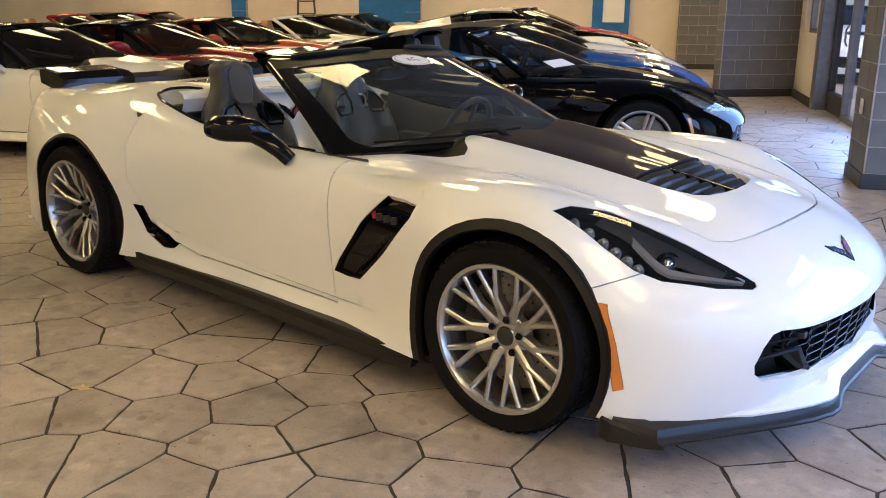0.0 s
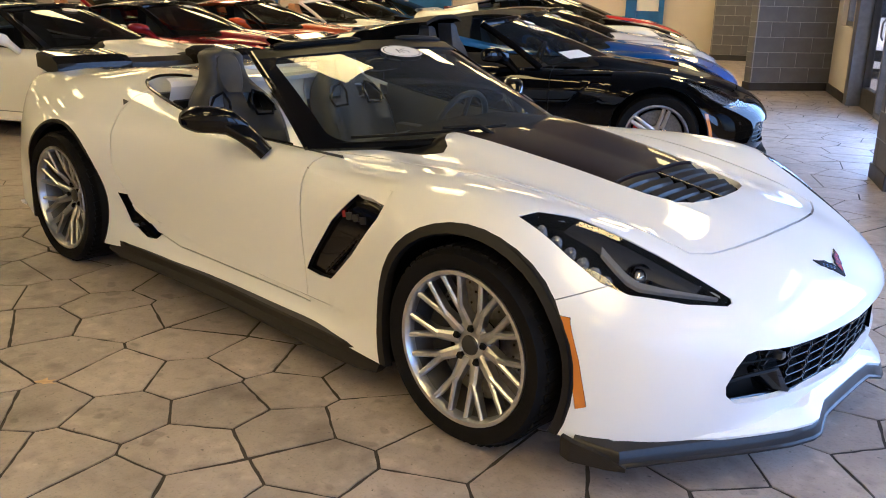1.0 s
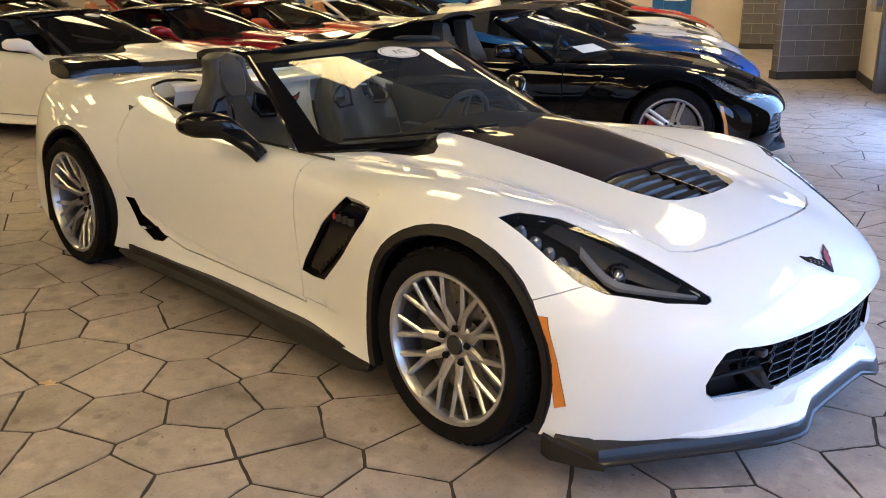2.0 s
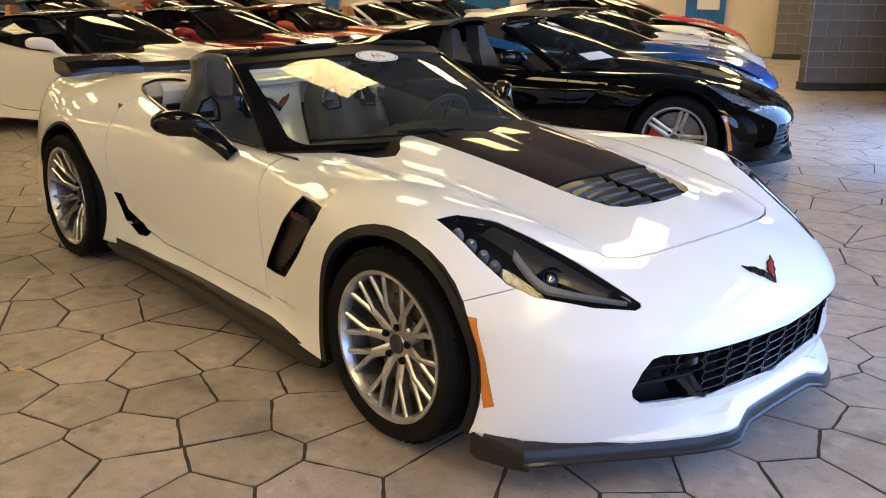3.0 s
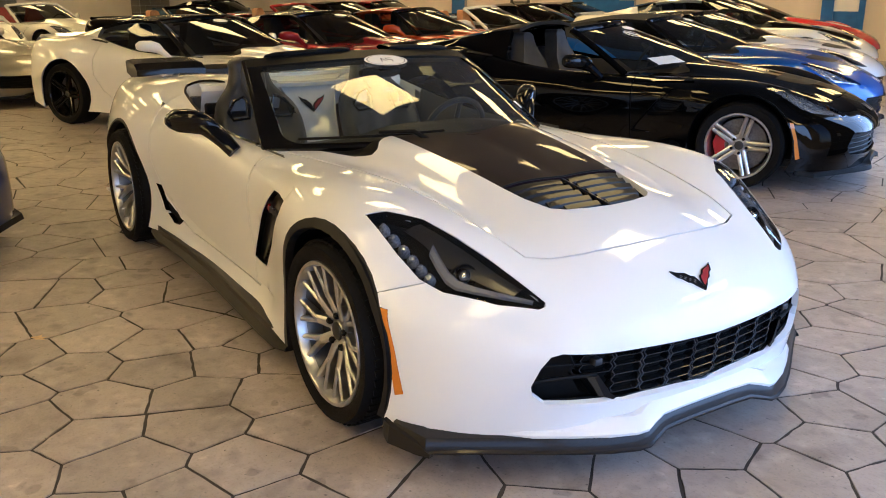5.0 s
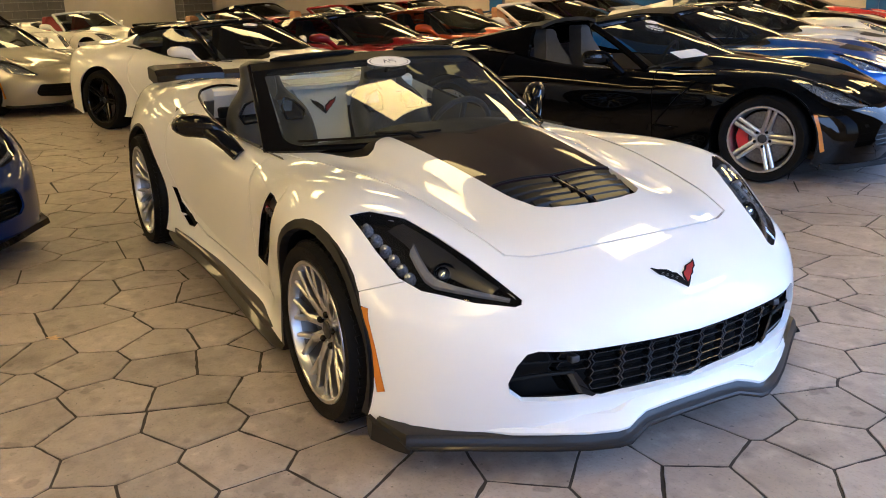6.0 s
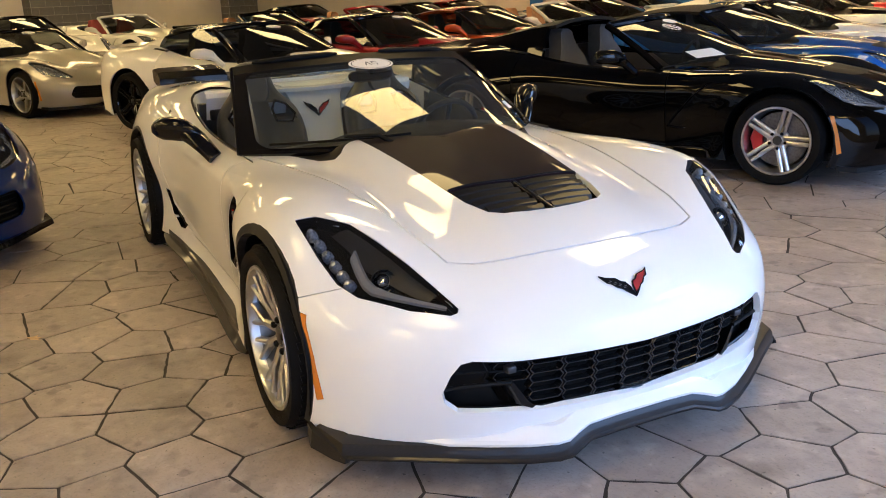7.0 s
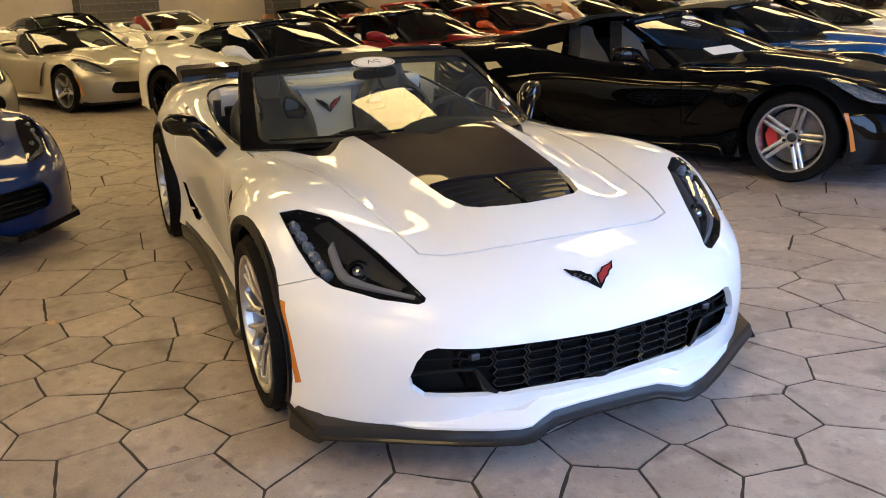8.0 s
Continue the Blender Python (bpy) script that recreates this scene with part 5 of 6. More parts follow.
# door mirrors
for s in (-1, 1):
    b = bmesh.new()
    secs = [(.830, .150, .845, .020, .030), (.855, .135, .868, .052, .050), (.90, .105, .896, .068, .064), (.95, .070, .905, .070, .067), (1.0, .030, .905, .064, .062), (1.025, .008, .902, .045, .040), (1.038, .0, .901, .018, .018)]
    rows = []
    for y, x, z, rx, rz in secs:
        rows.append([(x + rx * math.copysign(abs(math.cos(a)) ** .7, math.cos(a)), s * y, z - .010 + .80 * rz * math.copysign(abs(math.sin(a)) ** .7, math.sin(a))) for a in np.linspace(0, 2 * math.pi, 28, endpoint=False)])
    vs = sheet(b, rows, closed=True)
    b.faces.new(vs[0])
    b.faces.new(vs[-1][::-1])
    tube(b, [(.115, s * .895, .875), (.16, s * .868, .848), (.205, s * .838, .808), (.235, s * .812, .768)], [.054, .050, .044, .040], 18, squash=.75)
    bmesh.ops.recalc_face_normals(b, faces=list(b.faces))
    mir = part("door_mirror", b, M["black_gloss"], hero, "gloss black door mirror on an arm")
    b = bmesh.new()
    rows = [[(.105 - .75 * (y - .90) - .066, s * y, z) for z in (.872, .90, .928)] for y in (.91, .94, .97, 1.0)]
    sheet(b, rows)
    part("mirror_glass", b, M["chrome"], mir, "mirror glass")

# rear wing: two end winglets joined by a low lip
for s in (-1, 1):
    b = bmesh.new()
    rows = []
    for y, k in ((.695, .9), (.66, 1), (.45, 1), (.30, 1), (.255, .8)):
        rows.append([(-2.055, s * y, .935), (-2.06, s * y, .940 + .068 * k), (-2.035, s * y, .945 + .075 * k), (-1.86, s * y, .945 + .058 * k), (-1.80, s * y, .945 + .02 * k), (-1.80, s * y, .925), (-1.92, s * y, .91)])
    vs = sheet(b, rows, closed=True)
    b.faces.new(vs[0])
    b.faces.new(vs[-1][::-1])
    bmesh.ops.recalc_face_normals(b, faces=list(b.faces))
    part("winglet", b, M["black_gloss"], hero, "gloss black spoiler winglet", sharp=25)
b = bmesh.new()
rows = []
for y in np.linspace(-.30, .30, 9):
    rows.append([(-2.06, y, .90), (-2.065, y, .955), (-2.045, y, .962), (-1.98, y, .935), (-1.98, y, .90)])
sheet(b, rows, closed=True)
part("spoiler_lip", b, M["carbon"], hero, "low dark spoiler lip", sharp=25)

# windshield, its frame and the cabin of the white convertible
def shield(s, t, lift=0.0):
    """A place on the windshield: s from -1 (right) to 1 (left), t from 0 (cowl) to 1 (header)."""
    a = abs(s)
    base = Vector((.95 - .54 * a**2.2, .745 * s, .850 - .05 * a**2))
    head = Vector((.02 - .15 * a**2.4, .615 * s, 1.168 - .036 * a**2))
    p = base.lerp(head, t)
    bow = .012 * math.sin(math.pi * t)
    n = Vector((.34, .10 * s, .94)).normalized()
    return p + n * (bow + lift)


SG, T0, T1 = .918, .045, .895
b = bmesh.new()
rows = [[shield(s, t, -.004) for s in np.linspace(-.93, .93, 33)] for t in np.linspace(.05, .92, 15)]
sheet(b, rows)
bmesh.ops.recalc_face_normals(b, faces=list(b.faces))
ws = part("windshield_glass", b, M["windshield"], hero, "large raked tinted windshield")
ws.visible_shadow = False


def frame_strip(name, cells, label, mat="black_gloss"):
    """Black painted border of the windshield, as a thick shell over (s, t) cells."""
    b = bmesh.new()
    for ss, tt in cells:
        sheet(b, [[shield(s, t, .002) for s in ss] for t in tt])
    bmesh.ops.remove_doubles(b, verts=list(b.verts), dist=.0005)
    bmesh.ops.recalc_face_normals(b, faces=list(b.faces))
    up = sum(f.normal.z for f in b.faces)
    if up < 0:
        bmesh.ops.reverse_faces(b, faces=list(b.faces))
    thicken(b, .035)
    return part(name, b, M[mat], hero, label)


full_s = np.linspace(-1, 1, 41)
frame_strip("header", [(full_s, np.linspace(T1, 1.0, 5))], "black windshield header", "black_satin")
frame_strip("pillar", [(np.linspace(-1, -SG, 5), np.linspace(0, T1, 14))], "black windshield pillar")
frame_strip("pillar", [(np.linspace(SG, 1, 5), np.linspace(0, T1, 14))], "black windshield pillar")
frame_strip("frit_band", [(np.linspace(-SG, SG, 37), np.linspace(0, T0, 4))], "black lower border of the windshield")
for s in (-1, 1):
    b = bmesh.new()
    tube(b, [shield(s, t, -.006) + Vector((0, -s * .004, 0)) for t in np.linspace(.02, .985, 16)], .013, 10)
    part("pillar_trim", b, M["black_gloss"], hero, "gloss black rounded edge of the pillar")
# rounded inner corners of the border
for s in (-1, 1):
    for t, d in ((T0, 1), (T1, -1)):
        b = bmesh.new()
        c = [shield(s * SG, t, .0025)]
        arc = [shield(s * (SG - .075 * (1 - math.cos(a))), t + d * .11 * (1 - math.sin(a)), .0025) for a in np.linspace(0, math.pi / 2, 8)]
        v0 = b.verts.new(c[0])
        vs = [b.verts.new(p) for p in arc]
        for k in range(7):
            b.faces.new((v0, vs[k], vs[k + 1]))
        part("frit_corner", b, M["black_gloss"], hero)
# seal on top of the header
for ya, yb in ((-.52, -.12), (.10, .50)):
    b = bmesh.new()
    tube(b, [shield(y / .615, .99, .012) + Vector((-.012, 0, 0)) for y in np.linspace(ya, yb, 9)], [.006] + [.014] * 7 + [.006], 8)
    part("header_seal", b, M["black_satin"], hero, "black rubber seal on the header")
# wiper
b = bmesh.new()
tube(b, [shield(s, .055 + .02 * (s + .8), .020) for s in np.linspace(-.86, -.18, 10)], .006, 6)
tube(b, [shield(-.30, .02, .010), shield(-.36, .05, .035), shield(-.52, .07, .03)], [.012, .010, .007], 8)
part("wiper", b, M["black_satin"], hero, "black windshield wiper at rest")
# oval sticker with unreadable lettering, and a small label
b = bmesh.new()
oc = (-.005, .84)
def on_glass(u, v, h):
    return shield(oc[0] / .615 + u / .63, oc[1] + v / .92, h)
b.faces.new([b.verts.new(on_glass(.112 * math.cos(a), .066 * math.sin(a), .006)) for a in np.linspace(0, 2 * math.pi, 36, endpoint=False)])
st = part("windshield_sticker", b, M["sticker"], hero, "white oval sticker at the top of the windshield", smooth=False)
b = bmesh.new()
for a in np.linspace(0, 2 * math.pi, 48, endpoint=False):
    q = [(r * .112 * math.cos(a + d), r * .066 * math.sin(a + d)) for r, d in ((.90, 0), (.90, .131), (.86, .131), (.86, 0))]
    b.faces.new([b.verts.new(on_glass(u, v, .0072)) for u, v in q])
for x0, y0, x1, y1 in ((-.032, -.020, -.018, .022), (-.018, .022, -.004, -.020), (.006, .020, .034, .020), (.006, .020, .006, .0), (.006, .0, .030, -.004), (.030, -.004, .026, -.022)):
    d = Vector((x1 - x0, y1 - y0)).normalized() * .0028
    q = [(x0 - d.y, y0 + d.x), (x1 - d.y, y1 + d.x), (x1 + d.y, y1 - d.x), (x0 + d.y, y0 - d.x)]
    b.faces.new([b.verts.new(on_glass(u, v, .0072)) for u, v in q])
part("sticker_print", b, M["sticker_ink"], st, "dark printed bars on the sticker", smooth=False)
b = bmesh.new()
b.faces.new([b.verts.new(shield(s, t, .004)) for s, t in ((.80, .19), (.87, .19), (.87, .27), (.80, .27))])
part("inspection_sticker", b, M["sticker"], hero, "small pale label low on the windshield", smooth=False)

# tub
b = bmesh.new()
box(b, (-.12, 0, .25), (1.7, 1.38, .06))
box(b, (-.86, 0, .56), (.05, 1.30, .66))
for s in (-1, 1):
    rows = [[(x, s * y, z) for x in np.linspace(-.95, .60, 8)] for y, z in ((.70, .28), (.70, .60), (.715, .74), (.735, .802))]
    sheet(b, rows)
part("cabin_tub", b, M["leather"], hero, "black cabin floor and door linings")
for s in (-1, 1):
    rim = []
    for (xa, ya, _), (xb, yb, _) in zip(COCKPIT[2:10], COCKPIT[3:11]):
        for k in range(5):
            rim.append((xa + (xb - xa) * k / 5, -(ya + (yb - ya) * k / 5)))
    rim = [on_skin(x, s * (y + .004), .003)[0] for x, y in rim[2:]]
    for _ in range(2):
        rim = rim[:1] + [(a + b_ * 2 + c) / 4 for a, b_, c in zip(rim, rim[1:], rim[2:])] + rim[-1:]
    b = bmesh.new()
    tube(b, rim, .007, 8)
    part("window_seal", b, M["black_gloss"], hero, "black seal along the door top")
    for name, mat, some in (("cockpit_lining", M["leather"], [p for p in rim if p.x > -.70]), ("tonneau_side", M["white"], [p for p in rim if p.x < -.66])):
        b = bmesh.new()
        sheet(b, [[p + Vector((0, -s * .004, .002)), p + Vector((0, -s * .016, -.02)), p + Vector((0, -s * .03, -.20))] for p in some])
        part(name, b, mat, hero)
    b = bmesh.new()
    box(b, (-.10, s * .66, .62), (.85, .07, .10), bevel=.025)
    part("armrest", b, M["leather"], hero)
# dash
b = bmesh.new()
rows = []
for y in np.linspace(-.68, .68, 19):
    h = .03 * math.exp(-((y - .37) / .2) ** 2)
    k = abs(y) / .745
    fx = .93 - .54 * k**2.2
    rows.append([(fx, y, .795), (min(.66, fx - .02), y, .80 + (.022 + h) * (1 - k**3)), (min(.46, fx - .05), y, .80 + (.03 + h) * (1 - k**3)), (.36, y, .80 + h), (.33, y, .70), (.40, y, .56)])
sheet(b, rows)
part("dashboard", b, M["dash"], hero, "black dashboard top")
b = bmesh.new()
box(b, (-.05, 0, .46), (.95, .22, .30), bevel=.04)
part("centre_console", b, M["leather"], hero)
# steering wheel
b = bmesh.new()
m = Matrix.Translation((.20, .37, .76)) @ Euler((0, radians(-68), 0)).to_matrix().to_4x4()
lathe(b, [(.175 + .015 * math.cos(a), .015 * math.sin(a)) for a in np.linspace(0, 2 * math.pi, 10, endpoint=False)], 36, m, closed=True)
for a in (0.0, math.pi, -math.pi / 2):
    tube(b, [m @ Vector((.03 * math.cos(a + 1.57), .03 * math.sin(a + 1.57), 0)), m @ Vector((.17 * math.cos(a + 1.57), .17 * math.sin(a + 1.57), 0))], .014, 8)
lathe(b, [(0, .02), (.05, .015), (.06, -.02)], 20, m)
part("steering_wheel", b, M["leather"], hero, "black leather steering wheel")
# waterfall panel between the seats, in body colour
b = bmesh.new()
rows = []
for x, z, w in ((-.52, .50, .10), (-.62, .62, .115), (-.70, .76, .135), (-.745, .88, .155), (-.775, .945, .19), (-.83, .968, .26), (-.90, .972, .34)):
    rows.append([(x, y, z) for y in np.linspace(-w, w, 9)])
sheet(b, rows)
bmesh.ops.recalc_face_normals(b, faces=list(b.faces))
thicken(b, -.02)
part("waterfall_panel", b, M["white"], hero, "white painted panel flowing down between the seats")
badge(hero, lambda u, v, h: Vector((-.715 - .25 * v + h, u, .815 + v * .95)) + Vector((.006 + h, 0, 0)), .075, "cabin_emblem")
for s in (-1, 1):
    b = bmesh.new()
    sheet(b, [[(x, s * y, z) for y in np.linspace(.16, .62, 8)] for x, z in ((-.86, .40), (-.845, .70), (-.82, .80))])
    part("rear_bulkhead", b, M["leather"], hero)
    b = bmesh.new()
    sheet(b, [[(x, s * y, z) for y in np.linspace(.16, .62, 8)] for x, z in ((-.82, .80), (-.79, .87), (-.765, .925), (-.775, .950), (-.81, .962))])
    part("tonneau_front", b, M["white"], hero, "white painted front of the tonneau cover")
    b = bmesh.new()
    box(b, (-.775, s * .55, .83), (.05, .11, .06), bevel=.012)
    part("seat_belt_guide", b, M["black_satin"], hero)


def seat(y):
    """A bucket seat with side bolsters and harness openings."""
    root = new("seat")
    root.parent = hero
    root.matrix_local = pose(-.50, y, 0)
    b = bmesh.new()
    rows = []
    for x, w, t in ((.46, .22, .02), (.42, .235, .06), (.20, .24, .075), (-.02, .235, .06), (-.10, .21, .03)):
        rows.append([(x, -w, .38), (x, -w + .02, .46 + t), (x, -w + .09, .45 + t * .9), (x, -w + .12, .43), (x, 0, .425), (x, w - .12, .43), (x, w - .09, .45 + t * .9), (x, w - .02, .46 + t), (x, w, .38)])
    sheet(b, rows)
    part("cushion", b, M["leather"], root)
    # backrest: outline by height, hollowed between its bolsters
    prof = [(.42, .225, .05, .070), (.55, .235, -.01, .085), (.68, .245, -.06, .085), (.80, .238, -.105, .070), (.88, .200, -.135, .045), (.945, .135, -.158, .025), (1.00, .112, -.172, .02), (1.05, .108, -.18, .018), (1.085, .090, -.188, .012), (1.10, .045, -.196, .006)]
    def ring_at(z, w, x, d):
        return [(x - .085, -w * .9, z), (x - .02, -w, z), (x + d * .75, -w + .015, z), (x + d, -w + .045, z), (x + d * .45, -w * .5, z), (x + .01, -w * .3, z), (x + .008, 0, z), (x + .01, w * .3, z), (x + d * .45, w * .5, z), (x + d, w - .045, z), (x + d * .75, w - .015, z), (x - .02, w, z), (x - .085, w * .9, z), (x - .10, 0, z)]
    arr = np.array([ring_at(*p) for p in prof])
    zz = np.array([p[0] for p in prof])
    zs = np.linspace(zz[0], zz[-1], 40)
    dense = cubic(zz, arr.reshape(len(prof), -1), zs).reshape(40, 14, 3)
    b = bmesh.new()
    vs = sheet(b, [[tuple(p) for p in r] for r in dense], closed=True)
    b.faces.new(vs[0])
    b.faces.new(vs[-1][::-1])
    bmesh.ops.recalc_face_normals(b, faces=list(b.faces))
    # the harness openings go right through
    cut = []
    for f in b.faces:
        c = f.calc_center_median()
        if .800 < c.z < .893 and (.07 < abs(c.y) < .165) and not (c.x > -.02 and abs(c.y) > .16):
            cut.append(f)
    bmesh.ops.delete(b, geom=cut, context="FACES")
    part("backrest", b, M["leather"], root, sharp=60)
    b = bmesh.new()
    rows = []
    for z, w, x in ((.90, .045, -.112), (.93, .068, -.126), (.97, .078, -.141), (1.02, .078, -.154), (1.055, .065, -.165), (1.075, .035, -.178)):
        rows.append([(x - .012, -w, z), (x + .004, -w * .8, z), (x + .010, 0, z), (x + .004, w * .8, z), (x - .012, w, z)])
    sheet(b, rows)
    part("headrest_pad", b, M["leather"], root)
    for s in (-1, 1):
        b = bmesh.new()
        hole = [(.075, .795), (.165, .790), (.185, .83), (.140, .885), (.085, .905), (.062, .86)]
        pts = [(-.040 - .45 * (z - .80), s * u, z) for u, z in hole]
        tube(b, [Vector(p) for p in pts + pts[:1]], .007, 8, caps=False)
        part("harness_bezel", b, M["black_gloss"], root, "gloss bezel round the harness opening")
    return root


seat(-.37)
seat(.37)
# inside mirror on its stalk
b = bmesh.new()
rows = []
for x, w, h in ((.012, .09, .014), (.010, .118, .026), (-.004, .124, .030), (-.014, .122, .029)):
    rows.append([(x + .004 * math.cos(a) ** 2, w * math.copysign(abs(math.cos(a)) ** .6, math.cos(a)), h * math.copysign(abs(math.sin(a)) ** .6, math.sin(a))) for a in np.linspace(0, 2 * math.pi, 24, endpoint=False)])
vs = sheet(b, rows, closed=True)
b.faces.new(vs[0])
b.faces.new(vs[-1][::-1])
bmesh.ops.recalc_face_normals(b, faces=list(b.faces))
tube(b, [(.012, 0, .01), (.05, 0, .045), (.055, 0, .075)], .011, 8)
b.transform(pose(-.03, .07, 1.052, 0, -8, 6))
part("inside_mirror", b, M["black_satin"], hero, "black inside mirror hanging from the header")

# ---------------------------------------------------------------- the other parked cars
def shared(name, mesh, parent, material, label=""):
    """One more object on a mesh that several things use, with a material of its own."""
    ob = new(name, mesh)
    ob.parent = parent
    ob.material_slots[0].link = "OBJECT"
    ob.material_slots[0].material = material
    if label:
        ob["label"] = label
    return ob


def to_mesh(name, bm, sharp=35.0):
    ob = part(name, bm, M["black_satin"], sharp=sharp)
    me = ob.data
    bpy.data.objects.remove(ob)
    return me


ROOF_MID = [(.02, 0, 1.168), (-.35, 0, 1.186), (-.75, 0, 1.158), (-1.20, 0, 1.070), (-1.72, 0, .950)]
ROOF_HALF = [(-.03, .36, 1.158), (-.37, .35, 1.174), (-.75, .34, 1.146), (-1.20, .31, 1.060), (-1.70, .29, .950)]
ROOF_EDGE = [(-.13, .615, 1.132), (-.40, .600, 1.140), (-.75, .570, 1.112), (-1.20, .500, 1.035), (-1.66, .44, .948)]
BELT = [(.42, .748, .80), (-.20, .742, .815), (-.75, .722, .850), (-1.10, .680, .900), (-1.60, .56, .940)]


def proto_car():
    """The meshes that the other cars share, by name."""
    out = {}
    bm = skin(0.05)
    press_fold(bm, .03)
    stamp(bm, ring(FRONT_X, .325, .385, 28), SIDE, ARCH, where=OUTBOARD)
    stamp(bm, ring(REAR_X, .335, .390, 28), SIDE, ARCH, where=OUTBOARD)
    stamp(bm, ribbon(DOOR_LINE, .008), SIDE, GAP, only={0}, where=lambda c: c.y < -.66)
    stamp(bm, ribbon(HOOD[:11], .007), TOP, GAP, only={0})
    stamp(bm, COWL, TOP, COWLM, only={0, GAP})
    stamp(bm, COCKPIT, TOP, COCK, only={0, COWLM, GAP})
    stamp(bm, GRILLE, FRONT, GRILLEM, only={0, GAP}, where=lambda c: c.x > 1.9)
    stamp(bm, HEADLAMP, LAMP_WAY, LAMP, only={0, GAP})
    stamp(bm, FENDER_VENT, SIDE, FVENT, only={0, GAP}, where=OUTBOARD)
    stamp(bm, MARK_LAMP, SIDE, MARKER, only={0, GAP}, where=OUTBOARD)
    stamp(bm, HOOD, TOP, HOODM, only={0})
    stamp(bm, VENT, TOP, VENTM, only={HOODM, 0})
    stamp(bm, DOOR_LINE, SIDE, DOOR, only={0}, where=lambda c: c.y < -.66)
    for key, mark, both, fold in (("body", BODYM, True, .012), ("hood", HOODM, True, .012), ("cowl", COWLM, True, .01), ("hood_vent", VENTM, True, .01)):
        b = pick(bm, {mark}, both)
        thicken(b, fold)
        out[key] = to_mesh(key, b)
    for key, mark, fold in (("door", DOOR, .012), ("fender_vent", FVENT, .004), ("side_marker", MARKER, .006)):
        b = pick(bm, {mark})
        if mark == FVENT:
            b.normal_update()
            for v, n in {v: v.normal.copy() for v in b.verts}.items():
                v.co -= n * (.004 + .026 * min(1.0, max(0.0, (.98 - v.co.x) / .4)))
        thicken(b, fold)
        out[key + "_l"] = to_mesh(key, flipped(b))
        out[key + "_r"] = to_mesh(key, b)
    b = pick(bm, {LAMP})
    b.normal_update()
    for v, n in {v: v.normal.copy() for v in b.verts}.items():
        v.co -= n * .03
    out["housing_l"] = to_mesh("lamp_housing", flipped(b))
    out["housing_r"] = to_mesh("lamp_housing", b)
    b = pick(bm, {LAMP})
    out["lamp_l"] = to_mesh("headlamp", flipped(b))
    out["lamp_r"] = to_mesh("headlamp", b)
    bm.free()
    for s, key in ((-1, "_r"), (1, "_l")):
        b = bmesh.new()
        rows = []
        for (x, y), w in zip(((1.74, .764), (1.835, .755), (1.868, .738), (1.918, .690), (2.03, .562)), (.024, .02, .018, .014, .01)):
            p, n = on_skin(x, y * s, -.014)
            u = Vector((-.5, -s * .6, .3))
            u = (u - n * u.dot(n)).normalized()
            rows.append([p - u * w, p + n * .006, p + u * w])
        sheet(b, rows)
        for x, y in ((1.60, .80), (1.68, .79), (1.75, .78), (1.83, .70)):
            p, n = on_skin(x, y * s, -.026)
            lathe(b, [(0, .016), (.014, .01), (.02, -.01)], 10, lift_frame(p, n))
        out["lamp_inner" + key] = to_mesh("lamp_reflector", b)
    b = bmesh.new()
    sheet(b, [[(nose_x(y) - .05, y, z) for y in np.linspace(-.61, .61, 15)] for z in (.24, .45)])
    for z in (.28, .315, .35, .385, .415):
        tube(b, [(nose_x(y) - .025, y, z) for y in np.linspace(-.57, .57, 13)], .006, 5)
    out["grille"] = to_mesh("grille", b)
    b = bmesh.new()
    pts = [Vector(p) for p in lip]
    rows = []
    for i, p in enumerate(pts):
        d = pts[min(i + 1, len(pts) - 1)] - pts[max(i - 1, 0)]
        n = Vector((d.y, -d.x, 0)).normalized()
        rows.append([p + n * o + Vector((0, 0, u)) for o, u in ((-.10, .165), (-.02, .165), (-.012, .13), (-.10, .12))])
    sheet(b, rows, closed=True)
    bmesh.ops.recalc_face_normals(b, faces=list(b.faces))
    out["chin"] = to_mesh("front_splitter", b)
    b = bmesh.new()
    sheet(b, [[shield(s, t, -.004) for s in np.linspace(-.93, .93, 17)] for t in np.linspace(.04, .95, 8)])
    bmesh.ops.recalc_face_normals(b, faces=list(b.faces))
    out["windshield"] = to_mesh("windshield", b)
    b = bmesh.new()
    loop = [shield(-1, t, 0) for t in np.linspace(0, .96, 8)] + [shield(s, .975, 0) for s in np.linspace(-.97, .97, 13)] + [shield(1, t, 0) for t in np.linspace(.96, 0, 8)]
    tube(b, loop, .028, 8)
    out["windshield_frame"] = to_mesh("windshield_frame", b)
    # roof pieces
    mid, half, edge, belt = (np.array(r, float) for r in (ROOF_MID, ROOF_HALF, ROOF_EDGE, BELT))
    flip = np.array([1, -1, 1])
    g = loft([edge * flip, half * flip, mid, half, edge], .07, .1)
    nr = len(g)
    cut = next(i for i in range(nr) if g[i][len(g[i]) // 2][0] < -.78)
    hoop = next(i for i in range(nr) if g[i][len(g[i]) // 2][0] < -.58)
    for key, a, z in (("roof", 0, cut + 1), ("hoop", hoop, cut + 1), ("rear_window", cut, nr)):
        b = bmesh.new()
        sheet(b, [[tuple(p) for p in r] for r in g[a:z]])
        bmesh.ops.recalc_face_normals(b, faces=list(b.faces))
        if sum(f.normal.z for f in b.faces) < 0:
            bmesh.ops.reverse_faces(b, faces=list(b.faces))
        thicken(b, .03)
        out[key] = to_mesh(key, b)
